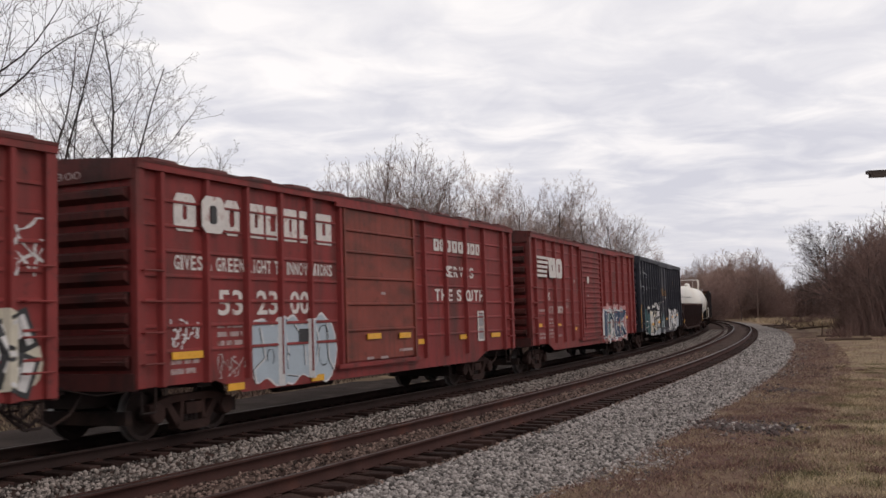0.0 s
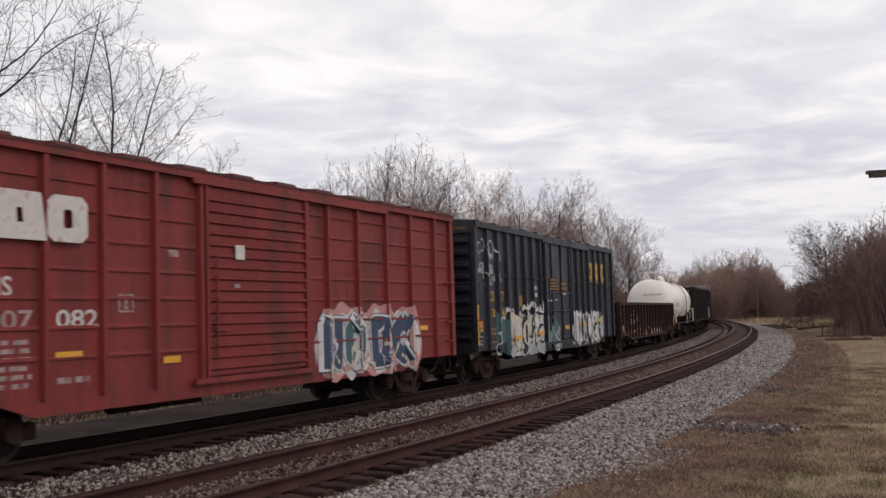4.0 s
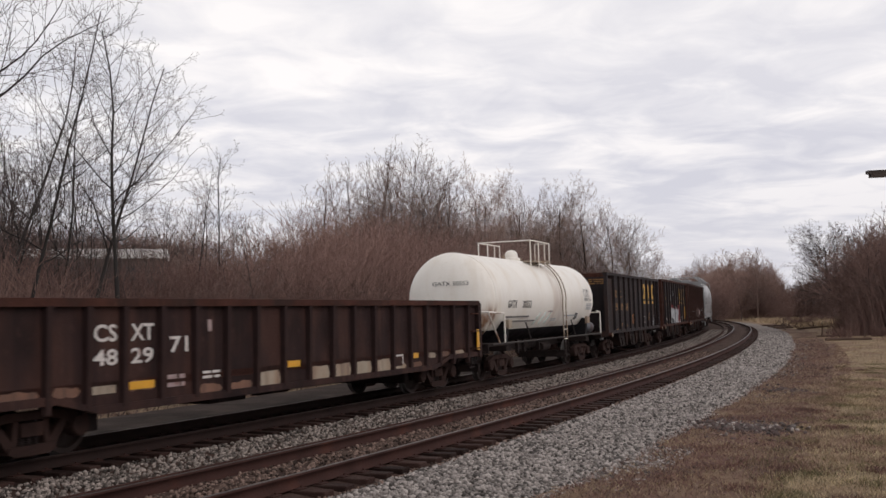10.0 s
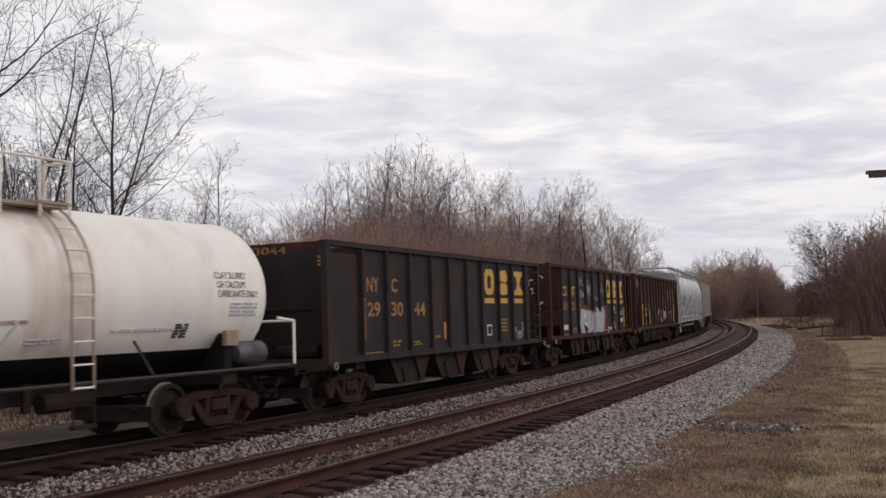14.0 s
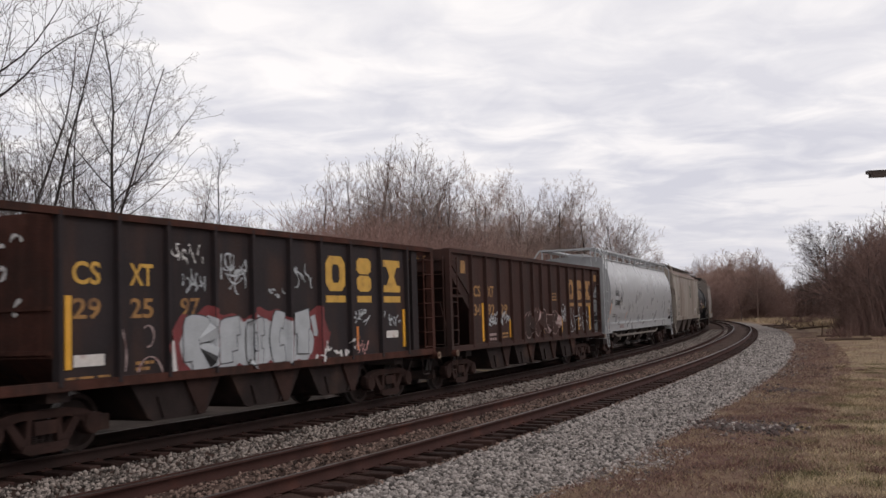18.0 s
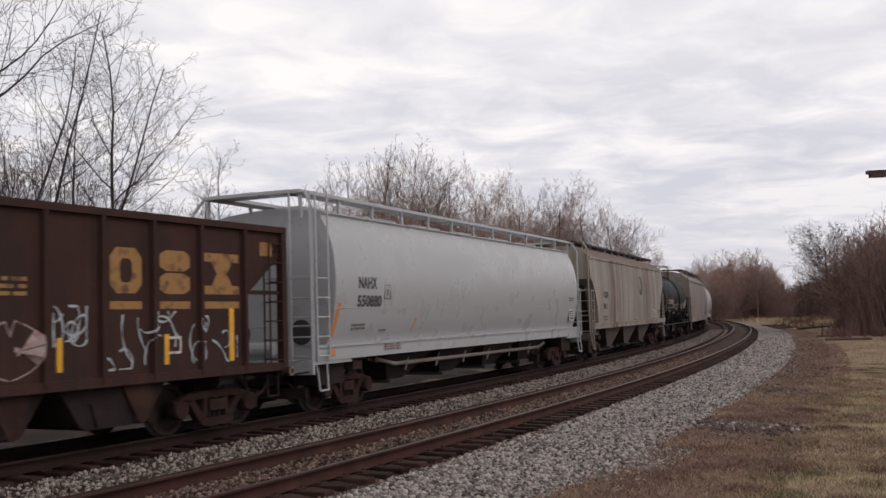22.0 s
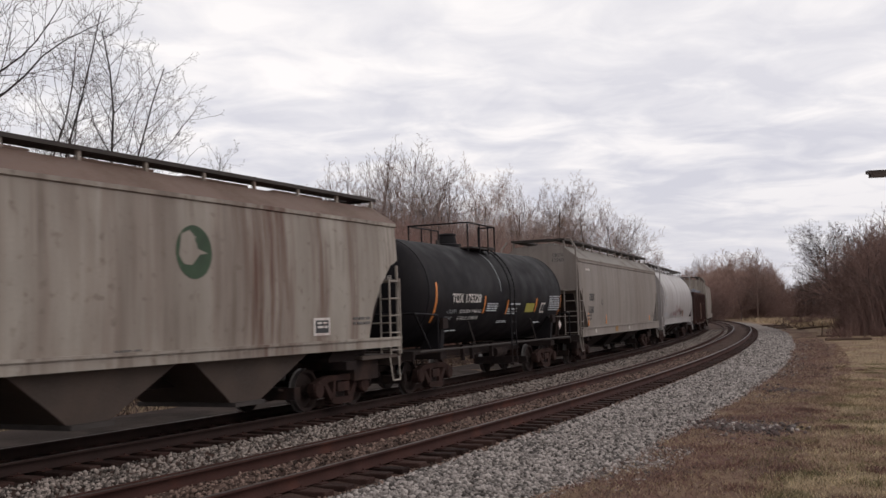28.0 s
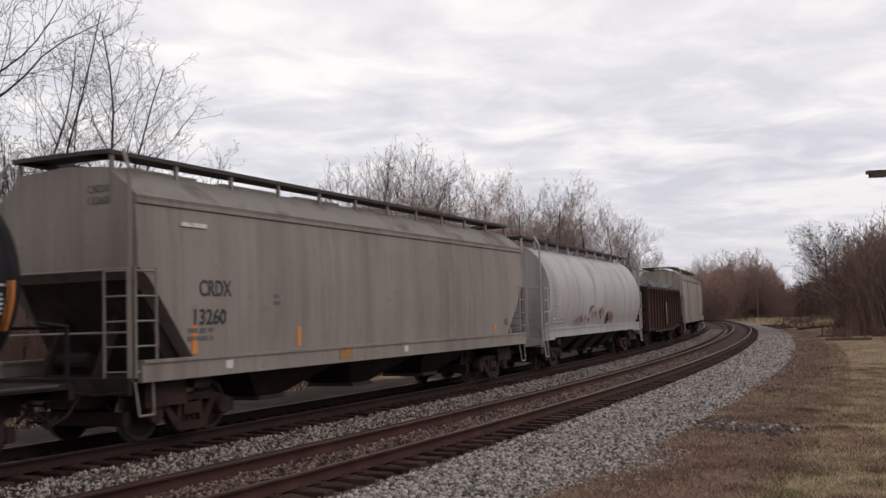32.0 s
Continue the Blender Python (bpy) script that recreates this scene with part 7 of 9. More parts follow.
def covered_hopper(label, u, half, paint, roof_paint, section, side_outline, walk_z, walk_y, walk_paint, pivot, bays, sill=(1.0, 1.34), under_paint="under", ladder_paint=None, eave=None, stile=None, closed=False, chute_y=0.5):
    """section: half outline (y, z) of the body from sill to roof ridge; side_outline(half): cut of the side in (x, z)."""
    w = Wagon("covered_hopper", label, "covered hopper", u, half, pivot, sheet=section[0][0])
    ladder_paint = ladder_paint or paint
    ring = [(-y, z) for y, z in section] + [(y, z) for y, z in section[::-1] if y > 0.01]
    # body: rings along x, each ring clipped below by the sloping ends
    xs, lows = side_outline(half)
    n_u, n_x = len(ring), len(xs)
    verts, faces = [], []
    zmin, zmax = section[0][1], section[-1][1]
    for x, low, squeeze in zip(xs, *lows):
        for y, z in ring:
            zz = max(z, low)
            if zz > z:
                y = math.copysign(np.interp(zz, [p[1] for p in section], [p[0] for p in section]), y) if abs(y) > 0.01 else y
            verts.append((x, y * squeeze, zz))
    for i in range(n_x - 1):
        for j in range(n_u):
            a, b = i * n_u + j, i * n_u + (j + 1) % n_u
            faces.append((a, b, b + n_u, a + n_u))
    bm = bmesh.new()
    vs = [bm.verts.new(v) for v in verts]
    for f in faces:
        try:
            bm.faces.new([vs[i] for i in f])
        except ValueError:
            pass
    bm.faces.new(vs[:n_u][::-1])
    bm.faces.new(vs[-n_u:])
    bmesh.ops.remove_doubles(bm, verts=bm.verts[:], dist=0.0005)
    data = mesh_of("body", bm, M[paint], True)
    data.materials.append(M[roof_paint])
    ez = eave or zmax - 0.3
    for f in data.polygons:
        if f.center.z > ez and f.normal.z > 0.2:
            f.material_index = 1
    part("body", data, None, w.ob)
    # side sills, roof walk, its supports
    for side in (-1, 1):
        bm = bmesh.new()
        y = side * (section[0][0] + 0.03)
        box(bm, -half + 0.15, half - 0.15, y - 0.06, y + 0.05, sill[0], sill[1])
        box(bm, -half + 0.15, half - 0.15, y - 0.10, y + 0.07, sill[1] - 0.05, sill[1])
        w.add("side_sill", bm, paint)
        bm = bmesh.new()
        box(bm, -half + 0.02, half - 0.02, side * walk_y - 0.22, side * walk_y + 0.22, walk_z - 0.07, walk_z)
        w.add("roof_walk", bm, walk_paint, "steel grating roof walk")
        k = int(half * 2 / 1.45)
        for i in range(k + 1):
            bm = bmesh.new()
            x = -half + 0.15 + (2 * half - 0.3) * i / k
            box(bm, x - 0.03, x + 0.03, side * (walk_y + 0.16) - 0.03, side * (walk_y + 0.16) + 0.03, ez - 0.05, walk_z + 0.01)
            w.add("walk_bracket", bm, ladder_paint)
    for m in (-1, 1):
        bm = bmesh.new()
        box(bm, m * (half - 0.25) - 0.27, m * (half - 0.25) + 0.27, -walk_y, walk_y, walk_z - 0.07, walk_z)
        w.add("cross_walk", bm, walk_paint)
    for i in range(6):
        bm = bmesh.new()
        x = -half * 0.75 + half * 1.5 * i / 5
        box(bm, x - 0.9, x + 0.9, -0.32, 0.32, zmax - 0.03, zmax + 0.12)
        w.add("roof_hatch", bm, roof_paint)
    # slope sheets, end frames and ladders
    for m in (-1, 1):
        bm = bmesh.new()
        box(bm, m * (half - 0.8) - 0.78, m * (half - 0.8) + 0.78, -1.4, 1.4, 0.98, 1.06)
        box(bm, m * half - 0.06, m * half + 0.02, -1.45, 1.45, 0.80, 1.06)
        for y in () if closed else (-0.55, 0.55):
            prism(bm, [(m * (half - 0.3), 1.05), (m * (half - 0.15), 1.05), (m * (half - 0.75), 2.2), (m * (half - 0.9), 2.2)], y - 0.05, y + 0.05, 1)
        rod(bm, (m * (half - 0.5), -0.2, 1.3), (m * (half - 0.5), 0.7, 1.3), 0.14, 10)
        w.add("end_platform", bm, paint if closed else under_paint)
        bm = bmesh.new()
        for z in (2.72, 1.75):
            rod(bm, (m * (half - 0.03), -1.42, z), (m * (half - 0.03), 1.42, z), 0.022, 6)
        w.add("end_rail", bm, ladder_paint)
        bm = bmesh.new()
        if closed:
            box(bm, m * (half - 0.74) - 0.04, m * (half - 0.74) + 0.04, -1.3, 1.3, 0.98, 1.5)
            w.add("end_sheet", bm, paint)
            bm = bmesh.new()
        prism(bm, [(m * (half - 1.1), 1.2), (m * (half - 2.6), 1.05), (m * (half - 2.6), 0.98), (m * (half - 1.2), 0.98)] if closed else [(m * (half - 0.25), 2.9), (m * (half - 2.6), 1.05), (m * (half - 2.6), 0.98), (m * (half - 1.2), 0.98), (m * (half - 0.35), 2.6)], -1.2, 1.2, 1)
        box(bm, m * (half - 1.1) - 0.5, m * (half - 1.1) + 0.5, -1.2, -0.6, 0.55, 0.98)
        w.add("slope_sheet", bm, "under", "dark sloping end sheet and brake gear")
        for y in (-1.42, 1.42):
            bm = bmesh.new()
            rods(bm, [(m * (half - 0.03), y, 1.0), (m * (half - 0.03), y, 3.05)] if m > 0 and not closed else [(m * (half - 0.03), y, 1.0), (m * (half - 0.03), y, walk_z - 0.35), (m * (half - 0.15), y * 0.85, walk_z - 0.03)], 0.034, 6)
            w.add("corner_post", bm, ladder_paint)
        w.ladder(*sorted((m * (half - 0.05), m * (half - 0.52))), 1.15, 2.75, -1.50, ladder_paint, 5, rails=True, r=0.018, stile=stile if m < 0 else None)
        w.ladder(-1.42, -0.95, 1.15, 2.75, m * (half + 0.02), ladder_paint, 5, rails=True, r=0.018, end=True, stile=stile if m < 0 else None)
        bm = bmesh.new()
        x = m * (half - 0.28)
        rods(bm, [(x - 0.2, -1.45, 1.0), (x - 0.16, -1.5, 0.48), (x + 0.16, -1.5, 0.48), (x + 0.2, -1.45, 1.0)], 0.02)
        w.add("stirrup_step", bm, ladder_paint)
    span = 2 * (pivot - 1.3)
    for k in range(bays):
        c = -span / 2 + span * (k + 0.5) / bays
        a = span / bays / 2 - 0.06
        bm = bmesh.new()
        for p, q in (((c - a, sill[0] + 0.08), (c + a, sill[0] + 0.08)),):
            v = [bm.verts.new((x, y, z)) for x, y, z in ((c - a, -1.3, p[1]), (c + a, -1.3, p[1]), (c + a, 1.3, p[1]), (c - a, 1.3, p[1]),
                                                       (c - 0.4, -chute_y, 0.40), (c + 0.4, -chute_y, 0.40), (c + 0.4, chute_y, 0.40), (c - 0.4, chute_y, 0.40))]
            for f in ((0, 1, 5, 4), (1, 2, 6, 5), (2, 3, 7, 6), (3, 0, 4, 7), (4, 5, 6, 7), (3, 2, 1, 0)):
                bm.faces.new([v[i] for i in f])
        chute = w.add("chute", bm, under_paint)
        bm = bmesh.new()
        box(bm, c - 0.44, c + 0.44, -chute_y - 0.1, chute_y + 0.1, 0.34, 0.42)
        part("outlet_gate", bm, M["walkway"], chute)
    # face height -> depth of the flank
    zs, ys = [p[1] for p in section], [p[0] for p in section]
    w.flank = lambda z: -np.interp(np.asarray(z), zs, ys) - 0.004
    return w


def outline_straight(top, cut_z, base_x, base_z, reach=0.12):
    def make(half):
        e = half - reach
        xs = [-e, -e + 0.01, -e + 0.25, -half + base_x * 0.5, -half + base_x, -half * 0.4, 0, half * 0.4, half - base_x, half - base_x * 0.5, e - 0.25, e - 0.01, e]
        mid = cut_z + (base_z - cut_z) * 0.42
        lows = [cut_z, cut_z, cut_z - 0.18, mid, base_z, base_z, base_z, base_z, base_z, mid, cut_z - 0.18, cut_z, cut_z]
        return xs, (lows, [1.0] * len(xs))
    return make


def outline_curved(cut_z, base_z, reach=0.12):
    def make(half):
        e = half - reach
        steps = ((0.0, cut_z), (0.01, cut_z), (0.3, cut_z - 0.12), (0.75, cut_z - 0.55), (1.1, cut_z - 1.1), (1.22, base_z + 0.2), (1.25, base_z))
        xs = [-e + d for d, _ in steps] + [-half * 0.4, 0, half * 0.4] + [e - d for d, _ in steps[::-1]]
        lows = [z for _, z in steps] + [base_z] * 3 + [z for _, z in steps[::-1]]
        return xs, (lows, [1.0] * len(xs))
    return make


def outline_round(taper=0.9):
    def make(half):
        e = half - 0.68
        xs = [-e, -e + 0.01, -e + 0.18, -e + 0.45, -half * 0.5, 0, half * 0.5, e - 0.45, e - 0.18, e - 0.01, e]
        return xs, ([1.0] * len(xs), [taper, taper, taper + (1 - taper) * 0.7, 1, 1, 1, 1, 1, taper + (1 - taper) * 0.7, taper, taper])
    return make


def arc_section(points, n=5):
    """Smooths a short outline by Catmull-Rom steps."""
    out = []
    p = [points[0]] + list(points) + [points[-1]]
    for i in range(1, len(p) - 2):
        for k in range(n):
            t = k / n
            q = [0.5 * (2 * p[i][c] + (p[i + 1][c] - p[i - 1][c]) * t + (2 * p[i - 1][c] - 5 * p[i][c] + 4 * p[i + 1][c] - p[i + 2][c]) * t * t
                        + (3 * p[i][c] - p[i - 1][c] - 3 * p[i + 1][c] + p[i + 2][c]) * t ** 3) for c in (0, 1)]
            out.append(tuple(q))
    return out + [points[-1]]


ROUND = arc_section([(1.34, 1.34), (1.48, 1.8), (1.57, 2.4), (1.57, 2.95), (1.47, 3.5), (1.27, 3.95), (1.22, 4.08), (0.02, 4.20)])
BARREL = arc_section([(1.30, 1.34), (1.47, 1.8), (1.55, 2.4), (1.50, 3.0), (1.30, 3.5), (1.0, 3.9), (0.6, 4.12), (0.02, 4.2)])
TALL = [(1.46, 1.40), (1.50, 2.3), (1.49, 3.3), (1.45, 3.90), (1.49, 3.92), (1.49, 3.99), (1.28, 4.14), (0.88, 4.40), (0.02, 4.45)]
FLAT = [(1.46, 1.30), (1.50, 2.2), (1.49, 3.2), (1.45, 3.72), (1.49, 3.74), (1.49, 3.79), (1.46, 3.80), (1.48, 3.86), (1.30, 4.02), (0.90, 4.34), (0.02, 4.40)]


def grey_covered():
    w = covered_hopper("clean light grey covered hopper with smooth rounded sides", 143.55, 9.35, "grey", "grey", ROUND, outline_round(1.0), 4.47, 0.95, "grey", 7.42, 4, (1.05, 1.36), "under", eave=3.95, stile=4.40, closed=True, chute_y=0.8)
    y = w.flank
    w.letters("NAHX", -7.70, -6.88, 2.50, 2.75, "paint_black", y=y, bold=0.025)
    w.letters("550880", -7.73, -6.64, 2.11, 2.36, "paint_black", y=y, bold=0.025)
    w.bars(-7.85, -7.2, 1.60, 1.76, 2, "stencil", y=y)
    w.bars(-6.55, -6.25, 1.55, 1.62, 1, "stencil", y=y)
    w.patch(7.78, 8.26, 1.60, 1.98, "paint_white", y=float(y(1.98)))
    w.patch(7.82, 8.22, 1.64, 1.94, "paint_black", y=float(y(1.98)) - 0.006)
    w.bars(7.88, 8.16, 1.68, 1.9, 3, "paint_white", y=float(y(1.98)) - 0.014)
    w.bars(7.7, 8.2, 2.25, 2.4, 2, "stencil", y=y)
    bm = bmesh.new()
    for a, b, c, d in ((-6.5, -6.2, 2.58, 2.60), (-6.5, -6.2, 2.28, 2.30), (-6.5, -6.48, 2.28, 2.60), (-6.22, -6.2, 2.28, 2.60), (-6.38, -6.32, 2.36, 2.5)):
        yy = float(y((c + d) / 2))
        box(bm, a, b, yy - 0.003, yy + 0.01, c, d)
    w.add("painted_frame", bm, "stencil")
    for x0, z0, z1, dx, mat in ((-8.72, 1.42, 2.20, 0.12, "reflector_orange"), (-4.95, 1.55, 1.85, 0.08, "reflector_orange")):
        bm = bmesh.new()
        for k in range(6):
            za, zb = z0 + (z1 - z0) * k / 6, z0 + (z1 - z0) * (k + 1) / 6
            xa, xb = x0 + 0.18 * (k / 6), x0 + 0.18 * ((k + 1) / 6)
            ya, yb = float(y(za)) - 0.004, float(y(zb)) - 0.004
            bm.faces.new([bm.verts.new(p) for p in ((xa, ya, za), (xa + dx, ya, za), (xb + dx, yb, zb), (xb, yb, zb))])
        w.add("reflector", bm, mat)
    bm = bmesh.new()
    for k in range(2):
        yy = float(y(2.08 - k * 0.02)) - 0.003
        box(bm, -8.6, 8.7, yy - 0.004, yy + 0.02, 2.085, 2.10)
    w.add("weld_seam", bm, "grey")
    # no holes are cut: black discs paint the dark inside of two round holes
    for yy in (-0.75, 0.75):
        bm = bmesh.new()
        lathe(bm, [(0.26, -0.012), (0.26, 0.0)], "x", (-8.67, yy, 1.62), 20)
        w.add("port", bm, "paint_black", "black disc standing for the shaded round hole in the end sheet")
    bm = bmesh.new()
    for yy in (-1.12, -0.9):
        rods(bm, [(-6.1, yy, 0.95), (-5.2, yy, 0.80), (5.4, yy, 0.78), (6.0, yy, 0.9)], 0.05 if yy < -1 else 0.035, 8)
    w.add("outlet_pipe", bm, "stone_grey")
    for k in range(6):
        bm = bmesh.new()
        x = -4.5 + 1.8 * k
        rods(bm, [(x, -1.15, 0.95), (x - 0.1, -1.1, 0.62)], 0.022, 6)
        w.add("outlet_handle", bm, "stone_grey")
    w.bars(-6.3, -5.5, 1.14, 1.3, 3, "faded_white", y=-1.46)
    w.patch(-8.75, -8.55, 1.14, 1.27, "reflector_orange", y=-1.46)
    return w


def cream_covered():
    w = covered_hopper("cream covered hopper streaked with rust, green round emblem", 163.35, 8.95, "cream", "cream_roof", TALL, outline_curved(3.15, 1.42), 4.62, 0.70, "walkway", 7.0, 3, (1.22, 1.44), "chute", "cream", eave=3.97, chute_y=1.05)
    y = w.flank
    w.letters("CGOX", -6.6, -5.7, 2.43, 2.68, "paint_black", y=y, bold=0.02)
    w.letters("5012", -6.65, -5.97, 1.98, 2.21, "paint_black", y=y, bold=0.02)
    w.bars(-6.7, -5.9, 1.48, 1.7, 2, "stencil", y=y)
    bm = bmesh.new()
    pts = [(1.90 + 0.45 * math.cos(a), 3.04 + 0.45 * math.sin(a)) for a in [k * math.pi / 14 for k in range(28)]]
    bm.faces.new([bm.verts.new((px, float(y(pz)) - 0.004, pz)) for px, pz in pts])
    w.add("emblem", bm, "green_paint", "round green emblem")
    bm = bmesh.new()
    pts = [(1.58, 3.33), (1.51, 2.98), (1.63, 2.83), (1.83, 2.82), (2.03, 3.0), (2.23, 3.03), (1.98, 3.1), (1.88, 3.33), (1.78, 3.4)]
    bm.faces.new([bm.verts.new((px, float(y(pz)) - 0.012, pz)) for px, pz in pts])
    w.add("emblem", bm, "cream")
    w.patch(5.42, 6.0, 1.55, 1.90, "paint_white", y=-1.482)
    w.patch(5.48, 5.94, 1.60, 1.85, "paint_black", y=-1.488)
    w.bars(5.53, 5.88, 1.66, 1.82, 2, "paint_white", y=-1.493)
    w.bars(6.9, 7.6, 1.7, 1.9, 2, "stencil", y=y)
    w.bars(0.1, 0.7, 1.38, 1.48, 2, "stencil", y=y)
    w.letters("5012", 0.3, 0.8, 3.35, 3.5, "stencil", y=-8.85, end=True)
    return w


def stone_covered(label, u, half, number, paint="stone_grey", roof="stone_roof"):
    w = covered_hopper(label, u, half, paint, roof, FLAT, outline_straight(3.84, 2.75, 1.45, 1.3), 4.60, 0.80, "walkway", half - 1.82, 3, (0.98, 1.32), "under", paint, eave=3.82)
    y = w.flank
    if number:
        w.letters(number[0], -7.02, -6.14, 2.30, 2.58, "paint_black", y=y, bold=0.025)
        w.letters(number[1], -7.16, -6.30, 1.83, 2.10, "paint_black", y=y, bold=0.025)
        w.letters(number[0], 0.52, 0.95, 3.94, 4.06, "paint_black", y=-half + 0.10, end=True)
        w.letters(number[1], 0.52, 0.95, 3.76, 3.88, "paint_black", y=-half + 0.10, end=True)
        w.bars(-7.3, -6.65, 1.52, 1.78, 2, "stencil", y=y)
        w.patch(-7.45, -6.8, 3.44, 3.51, "paint_white", y=-1.50)
        w.bars(-4.85, -4.65, 2.1, 2.35, 2, "stencil", y=y)
        w.bars(6.9, 7.15, 1.55, 1.75, 4, "paint_black", y=y)
        for x, z0, z1 in ((-7.2, 1.36, 1.9), (-4.05, 1.38, 1.75), (6.1, 1.4, 1.62)):
            w.patch(x, x + 0.13, z0, z1, "reflector_orange", "reflector", y=float(y((z0 + z1) / 2)))
        for a in (-6.4, 0.3):
            w.patch(a, a + 0.18, 1.08, 1.22, "paint_white", y=-1.56)
        w.patch(-2.6, -2.1, 1.05, 1.3, "faded_yellow", y=-1.56)
    return w


def silver_covered():
    w = covered_hopper("silver-grey covered hopper with rounded sides and rust-red scrawl", 214.4, 8.3, "silver", "silver", BARREL, outline_round(1.0), 4.42, 0.62, "walkway", 6.0, 4, (1.05, 1.36), "under", "silver", eave=3.9, closed=True)
    y = w.flank
    w.bars(-7.0, -6.4, 2.4, 2.6, 1, "tag_silver", y=y)
    w.bars(-7.0, -6.4, 2.0, 2.2, 1, "tag_silver", y=y)
    w.bars(-7.1, -5.4, 1.5, 1.7, 2, "tag_silver", y=y)
    w.sheet = 1.5
    w.scrawl(-3.8, 0.3, 1.42, 2.1, "tag_red", 141, 8, 0.15, 0.07)
    w.blob(0.9, 1.8, 1.42, 1.95, "streak", 142, 0.3, 0.05, 1)
    return w


lead_boxcar()
slogan_boxcar()
striped_boxcar()
navy_boxcar()
black_gondola()
white_tank()
black_hopper()
tagged_hopper()
brown_hopper()
grey_covered()
cream_covered()
black_tank()
stone_covered("stone-grey covered hopper with dusty flat sides and black lettering", 195.7, 8.6, ("CRDX", "13260"))
silver_covered()
scrap_gondola()
stone_covered("cream covered hopper with plain dusty sides", 248.8, 8.5, None, "cream", "cream_roof")

# ---- bare trees, brush, grass and stones ----


def sticks(segments, sides=3):
    """Tapered prisms for many segments at once. segments: rows of p0, p1 (3 each), r0, r1."""
    seg = np.asarray(segments, float)
    p, q, r0, r1 = seg[:, :3], seg[:, 3:6], seg[:, 6], seg[:, 7]
    d = q - p
    d /= np.maximum(np.linalg.norm(d, axis=1, keepdims=True), 1e-6)
    ref = np.where(np.abs(d[:, 2:3]) > 0.9, np.array([[1.0, 0, 0]]), np.array([[0, 0, 1.0]]))
    a = np.cross(d, ref)
    a /= np.linalg.norm(a, axis=1, keepdims=True)
    b = np.cross(d, a)
    verts = []
    for c, r in ((p, r0), (q, r1)):
        for k in range(sides):
            t = 2 * math.pi * k / sides
            verts.append(c + r[:, None] * (a * math.cos(t) + b * math.sin(t)))
    verts = np.stack(verts, 1)
    n = len(seg)
    base = (np.arange(n) * 2 * sides)[:, None]
    faces = np.concatenate([base + np.array([[k, (k + 1) % sides, sides + (k + 1) % sides, sides + k]]) for k in range(sides)], 0)
    return verts.reshape(-1, 3), faces


def grow(seed, height, radius, counts, spread=0.75, lean=0.1, rise=0.25, first=0.3, ratio=0.5, wander=0.16, stems=1, thin=0.0045):
    """A branching bare tree. Returns rows of segments for the trunk with its limbs and for the finer twigs."""
    rng = random.Random(seed)
    wood, twig = [], []

    def branch(pos, way, length, r, level):
        n = (7, 5, 4, 3)[min(level, 3)]
        pts, ways = [pos], [way]
        for i in range(n):
            bias = Vector((0, 0, (0.12, rise, rise * 0.5, rise * 0.3)[min(level, 3)]))
            wob = wander * (0.45, 0.7, 0.5, 0.4)[min(level, 3)]
            way = (way + Vector((rng.gauss(0, wob), rng.gauss(0, wob), rng.gauss(0, wob * 0.6))) + bias * 0.35).normalized()
            pts.append(pts[-1] + way * (length / n))
            ways.append(way)
        tip = max(r * 0.28, thin * 0.8)
        for i in range(n):
            row = (*pts[i], *pts[i + 1], r + (tip - r) * i / n, r + (tip - r) * (i + 1) / n)
            (wood if level < 2 else twig).append(row)
        if level >= len(counts):
            return
        for k in range(counts[level]):
            t = first + (1 - first) * (k + rng.random()) / counts[level] if level == 0 else rng.uniform(0.15, 1.0)
            i = min(int(t * n), n - 1)
            f = t * n - i
            p = pts[i].lerp(pts[i + 1], f)
            w = ways[i]
            side = w.cross(Vector((rng.gauss(0, 1), rng.gauss(0, 1), rng.gauss(0, 1)))).normalized()
            ang = spread * rng.uniform(0.7, 1.25)
            new_way = (w * math.cos(ang) + side * math.sin(ang)).normalized()
            size = length * ratio * rng.uniform(0.65, 1.2) * (1.1 - 0.45 * t)
            branch(p, new_way, size, max((r + (tip - r) * t) * (0.46 if level == 0 else 0.6), thin), level + 1)

    for s in range(stems):
        a = rng.uniform(0, 6.3)
        off = 0.0 if stems == 1 else rng.uniform(0.1, 0.5)
        way = Vector((rng.gauss(0, lean) + off * 0.3 * math.cos(a), rng.gauss(0, lean) + off * 0.3 * math.sin(a), 1)).normalized()
        branch(Vector((off * math.cos(a), off * math.sin(a), -0.2)), way, height * (1 if s == 0 else rng.uniform(0.7, 0.95)), radius * (1 if s == 0 else rng.uniform(0.6, 0.9)), 0)
    return wood, twig


